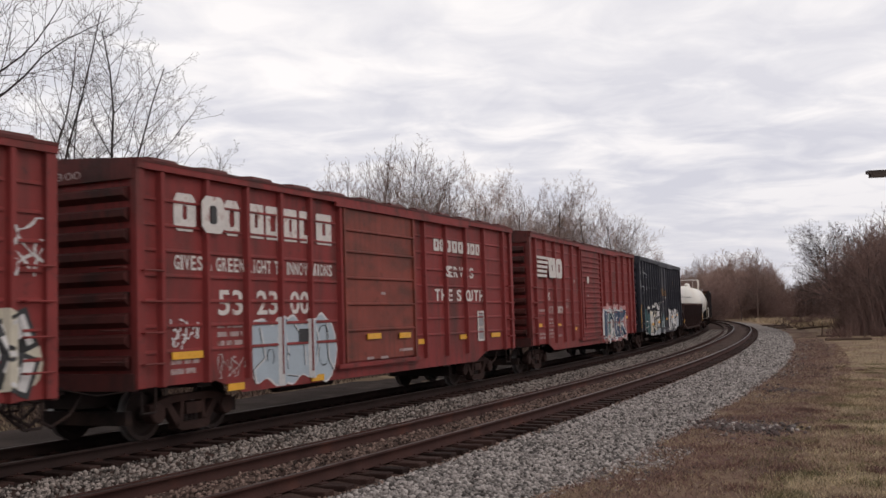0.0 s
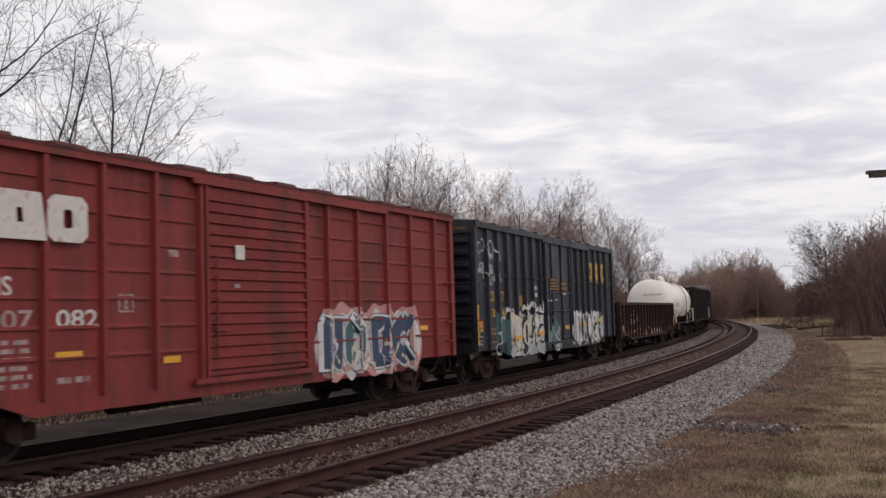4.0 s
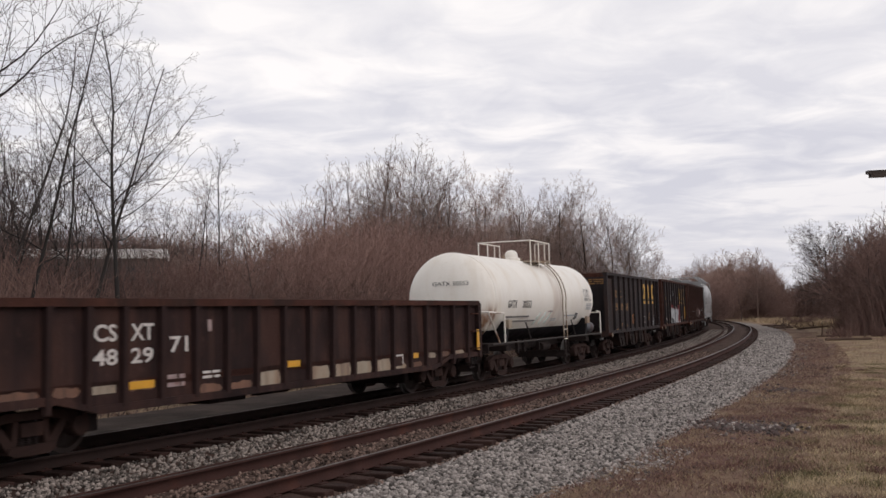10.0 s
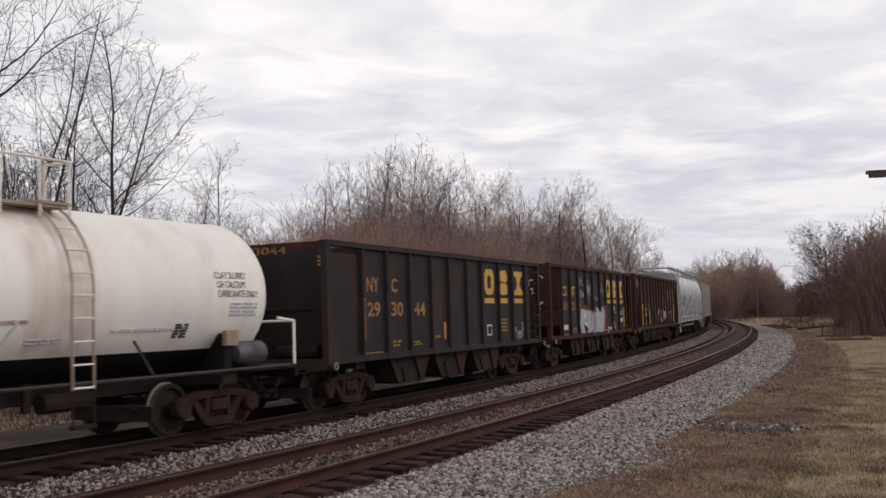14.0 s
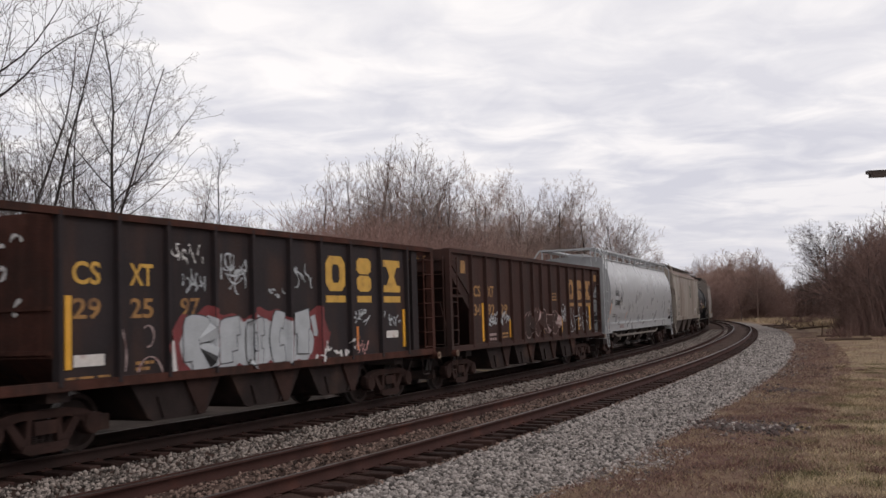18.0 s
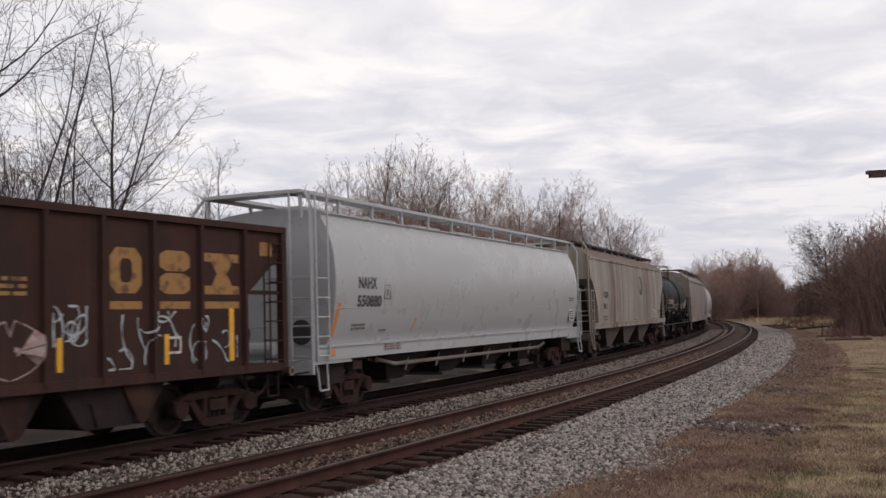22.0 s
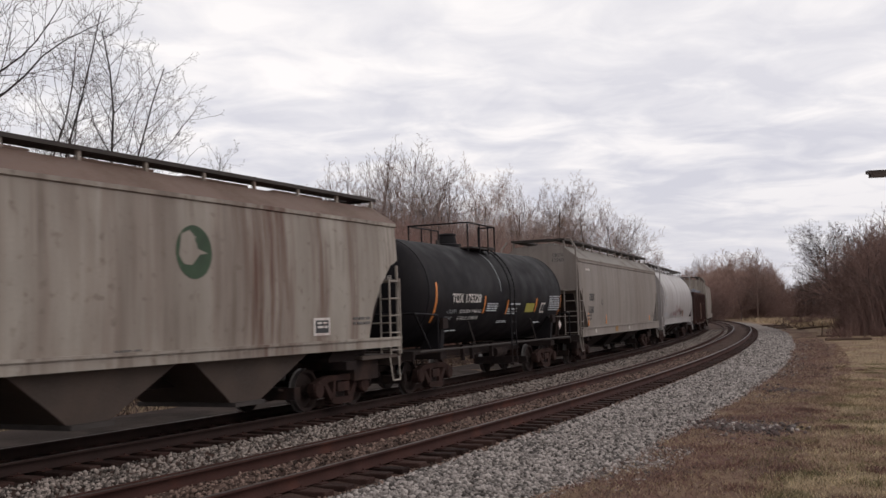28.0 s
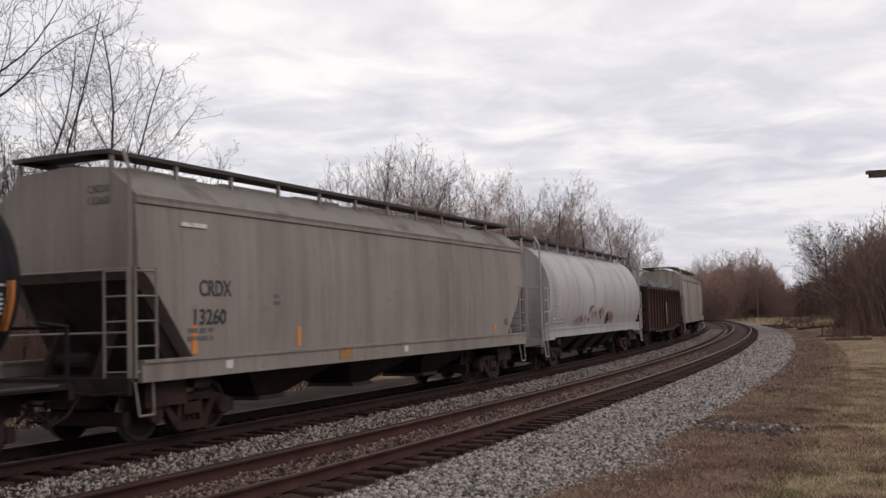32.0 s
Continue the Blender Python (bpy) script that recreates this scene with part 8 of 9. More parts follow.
def ramify(seed, height, radius, limbs, reach, low=0.35, angle=0.9, rise=0.2, gap=0.34, thin=0.0055, lean=0.03, crook=0.09, depth=4, top=1.0, fans=(0.34, 0.62)):
    """A bare winter tree: a leader, limbs set round it in a spiral, and three or four orders of ever finer branches."""
    rng = random.Random(seed)
    wood, twig = [], []

    def shoot(pos, way, length, r, level):
        n = (9, 7, 4, 3, 2)[level]
        pts, ways = [pos], [way]
        for i in range(n):
            lift = (0.05, rise, rise * 0.6, rise * 0.5, 0.05)[level] / n * 3
            wob = crook * (0.5, 1.0, 1.3, 1.3, 1.2)[level]
            way = (way + Vector((rng.gauss(0, wob), rng.gauss(0, wob), rng.gauss(0, wob * 0.7) + lift))).normalized()
            pts.append(pts[-1] + way * (length / n))
            ways.append(way)
        tip = max(r * (0.16, 0.22, 0.4, 0.5, 0.6)[level], thin * 0.6)
        for i in range(n):
            (wood if level < 2 else twig).append((*pts[i], *pts[i + 1], r + (tip - r) * (i / n) ** 0.8, r + (tip - r) * ((i + 1) / n) ** 0.8))
        if level >= depth:
            return
        if level == 0:
            count, start = limbs, low
        else:
            count, start = max(2, min(12, int(length / (gap * (1.0, 1.0, 0.8, 0.7)[level])))), 0.16
        spin = rng.uniform(0, 6.28)
        for k in range(count):
            t = start + (0.99 - start) * (k + rng.uniform(0.1, 0.9)) / count
            i = min(int(t * n), n - 1)
            p = pts[i].lerp(pts[i + 1], t * n - i)
            w = ways[i + 1]
            across = w.cross(Vector((0.3, 0.2, 1.0)) if abs(w.z) < 0.9 else Vector((1, 0, 0))).normalized()
            spin += 2.4 if level == 0 else 3.14
            side = Matrix.Rotation(spin + rng.gauss(0, 0.5), 3, w) @ across
            f = (t - start) / (1 - start)
            ang = angle * rng.uniform(0.75, 1.2) * (1.2 - 0.5 * f if level == 0 else 0.85)
            if level == 0:
                size = reach * height * (1 - 0.62 * f * top) * rng.uniform(0.7, 1.2)
            else:
                size = length * rng.uniform(*fans) * (1.15 - 0.55 * t)
            thick = (r + (tip - r) * t ** 0.8) * rng.uniform(0.36, 0.56)
            shoot(p, w * math.cos(ang) + side * math.sin(ang), size, max(thick, thin), level + 1)

    shoot(Vector((0, 0, -0.2)), Vector((rng.gauss(0, lean), rng.gauss(0, lean), 1)).normalized(), height + 0.2, radius, 0)
    return wood, twig


def bare(name, label, category, group, seed, twig_mat="twig_wood", bark="bark", **kw):
    wood, twig = ramify(seed, **kw)
    ob = tagged(new(name), label, category, group)
    v, f = sticks(wood, 5)
    part("trunk", raw_mesh("trunk", v, f, M[bark]), None, ob)
    v, f = sticks(twig, 3)
    part("crown", raw_mesh("crown", v, f, M[twig_mat]), None, ob)
    return ob


def tree(name, label, category, group, seed, twig_mat="twig_wood", bark="bark", **kw):
    wood, twig = grow(seed, **kw)
    ob = tagged(new(name), label, category, group)
    v, f = sticks(wood, 5)
    part("trunk", raw_mesh("trunk", v, f, M[bark]), None, ob)
    v, f = sticks(twig, 3)
    part("crown", raw_mesh("crown", v, f, M[twig_mat]), None, ob)
    return ob


def scaled(x, y, size, rng, tall=1.0):
    z = float(ground_height(np.array([x]), np.array([y]))[0])
    return Matrix.Translation((x, y, z)) @ Matrix.Rotation(rng.uniform(0, 6.28), 4, "Z"), (size, size, size * tall)


def plant(proto, x, y, height, base_height, rng, tall=1.0):
    m, sc = scaled(x, y, height / base_height, rng, tall)
    ob = copy_thing(proto, m)
    ob.scale = sc
    return ob


def aim(azimuth, distance):
    a = radians(azimuth)
    return distance * math.sin(a), distance * math.cos(a)


# height of the wood's edge above eye level, by direction, as a slope
SKY_AZ = [-26, -12.5, -10.8, -8.1, -5.9, -3.0, -0.8, 0.5, 2.7, 4.6, 5.9, 7.1, 8.7, 9.4, 10.9, 11.4]
SKY_UP = [0.15, 0.12, 0.105, 0.112, 0.136, 0.163, 0.168, 0.146, 0.127, 0.111, 0.116, 0.112, 0.104, 0.100, 0.072, 0.040]


def make_woods():
    rng = random.Random(42)
    wood_group, brush_group = "trees of the wood behind the line", "brush along the line"
    # trees that stand alone at the wood's edge: direction, distance, height, trunk radius, limbs, reach, lowest limb
    specs = [
        (-17.75, 31.5, 10.9, 0.105, 21, 0.40, 0.36, 103),
        (-19.5, 33.0, 10.2, 0.09, 17, 0.30, 0.42, 104),
        (-26.2, 24.0, 12.2, 0.13, 14, 0.36, 0.42, 105),
        (-22.6, 30.0, 11.0, 0.08, 18, 0.30, 0.34, 106),
        (-21.1, 36.0, 10.6, 0.08, 18, 0.27, 0.36, 107),
        (-24.0, 34.0, 11.6, 0.09, 18, 0.30, 0.34, 108),
        (-13.5, 46.0, 8.6, 0.06, 13, 0.34, 0.36, 109),
        (-12.6, 47.5, 9.3, 0.075, 15, 0.34, 0.34, 110),
        (-23.2, 41.0, 11.6, 0.08, 18, 0.30, 0.30, 112),
        (-20.4, 44.0, 10.4, 0.07, 18, 0.30, 0.30, 113),
        (-25.0, 38.0, 12.0, 0.08, 18, 0.32, 0.30, 114),
        (-15.6, 50.0, 6.8, 0.05, 13, 0.34, 0.34, 111),
    ]
    for az, dist, tall, thick, limbs, reach, low, seed in specs:
        x, y = aim(az, dist)
        ob = bare("bare_tree", "tall thin leafless tree with fine dark twigs", "tree", wood_group, seed, "twig_dark", "bark_dark", height=tall, radius=thick, limbs=limbs, reach=reach, low=low,
                  angle=0.95, rise=0.13, gap=0.40, thin=0.0054 if dist < 40 else 0.007, lean=0.045, crook=0.12)
        ob.matrix_basis = Matrix.Translation((x, y, float(ground_height(np.array([x]), np.array([y]))[0])))
    # prototypes of the wood
    poles = [bare("bare_tree", "slim leafless tree standing clear above a brown wood", "tree", wood_group, 200 + k, "twig_wood", "bark", height=8.0, radius=0.075, limbs=13 + k, reach=0.32 + 0.02 * k, low=0.34, angle=0.9, rise=0.2, gap=0.30, thin=0.0062, lean=0.05, crook=0.10) for k in range(6)]
    rounds = [bare("bare_tree", "leafless tree with a broad rounded crown of fine twigs", "tree", wood_group, 300 + k, "twig_pale", "bark", height=7.6, radius=0.13, limbs=17, reach=0.55, low=0.16, angle=0.9, rise=0.26, gap=0.25, thin=0.0062, crook=0.09, top=0.75) for k in range(4)]
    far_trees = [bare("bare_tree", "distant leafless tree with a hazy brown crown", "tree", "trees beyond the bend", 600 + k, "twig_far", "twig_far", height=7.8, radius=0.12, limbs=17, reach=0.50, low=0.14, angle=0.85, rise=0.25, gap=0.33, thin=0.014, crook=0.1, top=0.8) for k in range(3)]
    brushes = []
    for k in range(5):
        brushes.append(tree("shrub", "leafless reddish-brown shrub with dense upright stems", "shrub", brush_group, 400 + k, "brush", "brush", height=3.0, radius=0.016, counts=(8, 5), spread=0.72, lean=0.42, rise=0.34, first=0.15, ratio=0.45, wander=0.26, stems=36))
    thickets = [tree("shrub", "dark leafless shrub in a tangled thicket", "shrub", "thicket beside the meadow", 450 + k, "brush_mid", "brush_mid", height=3.0, radius=0.013, counts=(9, 6), spread=0.75, lean=0.42, rise=0.3, first=0.12, ratio=0.46, wander=0.26, stems=40, thin=0.005) for k in range(3)]
    used = {id(p): False for p in poles + rounds + brushes + far_trees + thickets}

    def put(proto, x, y, h, base, tall=1.0):
        if not used[id(proto)]:
            used[id(proto)] = True
            m, sc = scaled(x, y, h / base, rng, tall)
            proto.matrix_basis = m
            proto.scale = sc
            return proto
        return plant(proto, x, y, h, base, rng, tall)

    darks = [bare("bare_tree", "slim dark leafless tree in the near edge of the wood", "tree", wood_group, 220 + k, "twig_dark", "bark_dark", height=8.1, radius=0.06, limbs=15, reach=0.30, low=0.30, angle=0.85, rise=0.22, gap=0.36, thin=0.007, lean=0.06, crook=0.1) for k in range(4)]
    used.update({id(p): False for p in darks})
    for k in range(40):
        az, dist = rng.uniform(-26, -15.5), rng.uniform(34, 58)
        slope = float(np.interp(az, [-26, -22, -20, -17, -15.5], [0.19, 0.165, 0.13, 0.10, 0.075]))
        put(rng.choice(darks), *aim(az, dist), (EYE_HEIGHT + slope * dist) * rng.uniform(0.7, 1.05), 8.3)
    made = 0
    while made < 92:
        s, d = rng.uniform(2, 105), 15.5 + 22 * rng.random() ** 1.3
        x, y, _ = line(s, d)
        az, dist = math.degrees(math.atan2(x, y)), math.hypot(x, y)
        if az < -26 or az > 10.9:
            continue
        top = EYE_HEIGHT + float(np.interp(az, SKY_AZ, SKY_UP)) * dist
        h = 0.95 * top * (rng.uniform(0.84, 1.02) if rng.random() < 0.4 else rng.uniform(0.55, 0.84))
        if az > 1.0 and rng.random() < 0.8:
            put(rng.choice(rounds), float(x), float(y), h * 0.97, 8.4)
        else:
            put(rng.choice(poles), float(x), float(y), h, 8.1)
        made += 1
    for s, d, h in ((84, 17, 11.0), (92, 20, 11.5), (100, 22, 11.0), (78, 18, 9.6), (106, 26, 9.5)):
        x, y, _ = line(s, d)
        put(rounds[int(s) % 3], float(x), float(y), h, 8.6)
    for az, slope in ((6.9, 0.116), (8.2, 0.108), (9.3, 0.097), (10.35, 0.080)):
        put(rng.choice(rounds), *aim(az, 93), EYE_HEIGHT + slope * 93, 8.6)
    # tall brush that closes the wood between its trunks
    made = 0
    while made < 62:
        s, d = rng.uniform(8, 108), rng.uniform(17, 36)
        x, y, _ = line(s, d)
        az, dist = math.degrees(math.atan2(x, y)), math.hypot(x, y)
        if az < -14 or az > 10.4:
            continue
        top = EYE_HEIGHT + float(np.interp(az, SKY_AZ, SKY_UP)) * dist
        put(rng.choice(brushes), float(x), float(y), top * rng.uniform(0.42, 0.66), 3.0, rng.uniform(0.9, 1.15))
        made += 1
    made = 0
    while made < 128:
        s, d = rng.uniform(2, 112), 13.6 + 11 * rng.random() ** 1.4
        x, y, _ = line(s, d)
        az, dist = math.degrees(math.atan2(x, y)), math.hypot(x, y)
        if az < -26.5 or az > 11.2:
            continue
        tall = rng.uniform(2.4, 3.9) * (1.0 + dist / 140)
        if -21.4 < az < -16.4:
            tall = min(tall, 1.9 + 0.042 * dist)
        put(rng.choice(brushes), float(x), float(y), tall, 3.0, rng.uniform(0.9, 1.15))
        made += 1
    # the far clump where the line bends out of sight, and trees beyond it
    made = 0
    while made < 34:
        az, dist = rng.uniform(12.6, 18.7), rng.uniform(175, 235)
        x, y = aim(az, dist)
        slope = float(np.interp(az, [12.4, 13.6, 14.6, 15.3, 16.9, 17.8, 18.4, 19.2], [0.034, 0.040, 0.045, 0.055, 0.052, 0.046, 0.033, 0.012]))
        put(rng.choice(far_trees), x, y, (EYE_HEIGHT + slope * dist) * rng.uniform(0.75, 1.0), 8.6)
        made += 1
    for k in range(26):
        az, dist = rng.uniform(12.0, 18.6), rng.uniform(165, 215)
        x, y = aim(az, dist)
        put(rng.choice(thickets), x, y, rng.uniform(4.5, 7.5) * (1 if az < 18.3 else 0.6), 3.0, 1.0)
    for az, dist, h in ((11.4, 150, 8.4), (11.9, 160, 8.2), (12.3, 175, 8.6)):
        put(rng.choice(far_trees), *aim(az, dist), h, 9.0)
    # the oak across the meadow, the hedge beneath it and the thicket nearer by
    oak = bare("oak_tree", "old leafless oak with a wide dense crown", "tree", "", 514, "twig_dark", "bark_dark", height=11.6, radius=0.42, limbs=26, reach=0.62, low=0.30, angle=1.15, rise=0.16, gap=0.5, thin=0.017, lean=0.02, crook=0.13, top=0.42)
    x, y = aim(20.95, 170)
    oak.matrix_basis = Matrix.Translation((x, y, 0))
    for k in range(14):
        az, dist = rng.uniform(18.9, 24.5), rng.uniform(185, 225)
        put(rng.choice(thickets), *aim(az, dist), rng.uniform(5.5, 8.5), 3.0, 0.85)
    for k in range(32):
        az = 21.5 + 5 * rng.random() ** 0.8
        dist = rng.uniform(80, 112)
        top = EYE_HEIGHT + float(np.interp(az, [21.5, 22.3, 23.4, 26], [0.010, 0.044, 0.086, 0.096])) * dist
        put(rng.choice(thickets), *aim(az, dist), top * rng.uniform(0.5, 0.95), 3.0, 1.0)
    for k in range(16):
        az = rng.uniform(21.9, 26.0)
        dist = rng.uniform(82, 112)
        slope = float(np.interp(az, [21.4, 22.3, 23.4, 26], [0.045, 0.064, 0.088, 0.10]))
        put(rng.choice(darks), *aim(az, dist), (EYE_HEIGHT + slope * dist) * rng.uniform(0.7, 1.0), 8.1)


def low_scrub():
    rng = random.Random(77)
    protos = [tree("shrub", "low reddish-brown scrub in the dry grass", "shrub", "scrub at the meadow's end", 470 + k, "brush_dark", "brush_dark", height=1.0, radius=0.014, counts=(5, 4), spread=0.7, lean=0.6, rise=0.3, first=0.1, ratio=0.45, wander=0.2, stems=30, thin=0.007) for k in range(3)]
    first = list(protos)
    made = 0
    while made < 36:
        az, dist = rng.uniform(17.0, 26.2), rng.uniform(72, 150)
        x, y = aim(az, dist)
        if float(near_distance(np.array([x]), np.array([y]))[0][0]) > -6.5:
            continue
        size = rng.uniform(0.6, 1.3) * (1 + (dist - 72) / 120)
        if first:
            m, sc = scaled(x, y, size, rng)
            ob = first.pop()
            ob.matrix_basis, ob.scale = m, sc
        else:
            plant(rng.choice(protos), x, y, size, 1.0, rng)
        made += 1


low_scrub()


def far_sticks(name, label, seed, count, az_range, dist_range, height, mat, thick=0.02):
    rng = np.random.default_rng(seed)
    az, dist = np.radians(rng.uniform(*az_range, count)), rng.uniform(*dist_range, count)
    x, y = dist * np.sin(az), dist * np.cos(az)
    d, _ = near_distance(x, y)
    keep = (d > 15) | (d < -6)
    az, x, y = az[keep], x[keep], y[keep]
    count = len(x)
    h = height(np.degrees(az)) * rng.uniform(0.35, 1.0, count)
    z = ground_height(x, y)
    p = np.stack([x, y, z - 0.1], -1)
    lean = rng.normal(0, 0.2, (count, 2)) * h[:, None]
    mid = p + np.concatenate([lean * 0.35 + rng.normal(0, 0.03, (count, 2)) * h[:, None], h[:, None] * 0.55], 1)
    q = p + np.concatenate([lean, h[:, None]], 1)

    def rows_of(a, b, r0, r1):
        return np.concatenate([a, b, np.full((count, 1), r0), np.full((count, 1), r1)], 1)
    rows = [rows_of(p, mid, thick, thick * 0.8), rows_of(mid, q, thick * 0.8, thick * 0.4)]
    for k in range(3):
        cut = rng.uniform(0.1, 0.9, (count, 1))
        a = mid + (q - mid) * cut
        rows.append(rows_of(a, a + np.concatenate([rng.normal(0, 0.13, (count, 2)), rng.uniform(0.06, 0.24, (count, 1))], 1) * h[:, None], thick * 0.55, thick * 0.35))
    v, f = sticks(np.concatenate(rows), 3)
    return tagged(new(name, raw_mesh(name, v, f, M[mat])), label, "woodland", kind="stuff")


make_woods()
far_sticks("undergrowth", "dark brown undergrowth at the wood's near edge", 5, 7000, (-28, -11.5), (34, 60), lambda a: np.interp(a, [-28, -22, -21, -16.5, -15.5, -11.5], [4.8, 4.6, 4.1, 4.1, 4.4, 4.4]), "brush_dark", 0.014)
far_sticks("undergrowth", "tangled brown undergrowth filling the wood", 1, 22000, (-15, 11.0), (44, 100), lambda a: np.interp(a, [-15, -12, -6, 4, 11], [4.6, 5.2, 7.4, 7.4, 5.6]), "brush", 0.018)
far_sticks("undergrowth", "brown undergrowth behind the low building", 6, 9500, (-28, -13), (112, 135), lambda a: np.interp(a, [-28, -20, -13], [12.5, 11.5, 11.0]), "brush", 0.03)
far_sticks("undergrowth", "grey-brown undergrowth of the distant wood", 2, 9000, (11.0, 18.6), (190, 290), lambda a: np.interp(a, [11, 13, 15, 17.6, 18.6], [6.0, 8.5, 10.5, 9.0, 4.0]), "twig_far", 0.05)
far_sticks("undergrowth", "dark thicket at the meadow's end", 3, 5000, (18.4, 27), (190, 260), lambda a: np.interp(a, [18.4, 20, 21, 27], [5.0, 8.0, 9.0, 9.5]), "brush_mid", 0.05)
far_sticks("undergrowth", "dark thicket beside the meadow", 4, 6000, (21.6, 27), (84, 120), lambda a: np.interp(a, [21.6, 22.5, 24, 27], [2.0, 4.0, 8.5, 9.5]), "brush_mid", 0.022)


def make_hills():
    """The low wooded rise that closes the view all round."""
    n = 240
    verts, faces = [], []
    for k in range(n):
        a = 2 * math.pi * k / n
        r = 620 + 60 * math.sin(3 * a)
        h = 9 + 3.5 * math.sin(5 * a + 1) + 2.2 * math.sin(17 * a) + 1.6 * math.sin(41 * a + 2) + 1.2 * math.sin(67 * a)
        verts += [(r * math.sin(a), r * math.cos(a), -1.0), ((r + 40) * math.sin(a), (r + 40) * math.cos(a), h)]
    for k in range(n):
        i, j = 2 * k, 2 * ((k + 1) % n)
        faces.append((i, j, j + 1, i + 1))
    tagged(new("backdrop", raw_mesh("backdrop", verts, faces, M["hill"], True)), "low wooded hills on the horizon", "hills", kind="structure")


make_hills()


def stones(name, label, seed, count, s_range, d_range, size, mat, lift, squeeze=1.0, spot=None):
    rng = np.random.default_rng(seed)
    s = s_range[0] + (s_range[1] - s_range[0]) * rng.random(count) ** squeeze
    d = rng.uniform(*d_range, count)
    x, y, _ = line(s, d)
    if spot:
        x, y = rng.normal(spot[0], spot[2], count), rng.normal(spot[1], spot[3], count)
        x += 0.35 * spot[2] * np.sin(y * 2.3)
    z = lift(d) + rng.uniform(-0.02, 0.02, count)
    phi = (1 + 5 ** 0.5) / 2
    ico = np.array([(-1, phi, 0), (1, phi, 0), (-1, -phi, 0), (1, -phi, 0), (0, -1, phi), (0, 1, phi), (0, -1, -phi), (0, 1, -phi), (phi, 0, -1), (phi, 0, 1), (-phi, 0, -1), (-phi, 0, 1)]) / 1.9
    tri = np.array([(0, 11, 5), (0, 5, 1), (0, 1, 7), (0, 7, 10), (0, 10, 11), (1, 5, 9), (5, 11, 4), (11, 10, 2), (10, 7, 6), (7, 1, 8), (3, 9, 4), (3, 4, 2), (3, 2, 6), (3, 6, 8), (3, 8, 9), (4, 9, 5), (2, 4, 11), (6, 2, 10), (8, 6, 7), (9, 8, 1)])
    r = rng.uniform(*size, count)
    stretch = rng.uniform(0.65, 1.25, (count, 1, 3))
    lumps = rng.uniform(0.78, 1.2, (count, 12, 1))
    turn = rng.uniform(0, 6.28, count)
    pts = ico[None] * lumps * stretch * r[:, None, None]
    c, sn = np.cos(turn)[:, None], np.sin(turn)[:, None]
    px, py = pts[:, :, 0] * c - pts[:, :, 1] * sn, pts[:, :, 0] * sn + pts[:, :, 1] * c
    tilt = rng.uniform(-0.6, 0.6, count)[:, None]
    pz = pts[:, :, 2] * np.cos(tilt) + px * np.sin(tilt) * 0.6
    v = np.stack([px + x[:, None], py + y[:, None], pz + z[:, None]], -1).reshape(-1, 3)
    f = (tri[None] + (np.arange(count) * 12)[:, None, None]).reshape(-1, 3)
    return tagged(new(name, raw_mesh(name, v, f, M[mat])), label, "stones", kind="stuff")


def shoulder(d):
    return np.interp(d, [-4.1, -3.7, -3.3, -2.8, -2.3, -1.8, -1.45, -1.2], [-0.40, -0.325, -0.285, -0.265, -0.25, -0.235, -0.22, -0.24])


stones("ballast_stones", "loose grey crushed stones of the shoulder", 11, 40000, (0, 34), (-3.75, -1.36), (0.015, 0.042), "stone", shoulder, 1.25)
stones("ballast_stones", "loose grey crushed stones farther along the shoulder", 12, 12000, (30, 90), (-3.75, -1.36), (0.035, 0.06), "stone", shoulder, 1.3)
stones("ballast_stones", "grey crushed stones between the tracks", 13, 15000, (-3, 34), (1.28, 3.02), (0.012, 0.040), "stone_mid", lambda d: np.full_like(d, -0.195), 1.2)
stones("ballast_stones", "grey crushed stones between the tracks", 14, 7000, (30, 95), (1.28, 3.02), (0.03, 0.05), "stone_mid", lambda d: np.full_like(d, -0.195), 1.3)
stones("ballast_stones", "brown muddy stones between the rails", 15, 13000, (-1, 45), (-0.66, 0.66), (0.014, 0.036), "stone_dirty", lambda d: np.interp(np.abs(d), [0, 0.4, 0.7], [-0.155, -0.165, -0.182]), 1.3)
stones("ballast_stones", "brown muddy stones beside the sleeper ends", 16, 2500, (-1, 45), (-1.45, -1.25), (0.02, 0.04), "stone_dirty", lambda d: np.full_like(d, -0.23), 1.3)
stones("scattered_stones", "dark clods spilled onto the worn grass", 17, 900, (13, 18), (-5, -4), (0.03, 0.075), "clod", lambda d: np.full_like(d, GROUND), 1.0, (5.75, 20.4, 0.42, 0.6))
stones("scattered_stones", "pale stones among the dark clods", 19, 170, (13, 18), (-5, -4), (0.02, 0.055), "stone", lambda d: np.full_like(d, GROUND + 0.02), 1.0, (5.8, 20.4, 0.42, 0.5))
stones("scattered_stones", "dark clods in the grass farther on", 20, 700, (13, 18), (-5, -4), (0.03, 0.08), "clod", lambda d: np.full_like(d, GROUND), 1.0, (9.7, 28.0, 0.32, 0.9))
stones("ballast_stones", "loose grey stones spread onto the grass", 27, 5200, (-1, 11), (-4.45, -3.6), (0.02, 0.045), "stone", lambda d: np.full_like(d, GROUND + 0.015), 1.0)
stones("scattered_stones", "dull stones spread thinly over the worn margin of the grass", 31, 5000, (6, 75), (-5.6, -3.6), (0.015, 0.04), "stone_dirty", lambda d: np.full_like(d, GROUND + 0.01), 1.0)
stones("scattered_stones", "pale stones scattered at the edge of the grass", 18, 1500, (2, 60), (-4.5, -3.5), (0.015, 0.04), "stone", lambda d: np.full_like(d, GROUND + 0.005), 1.2)


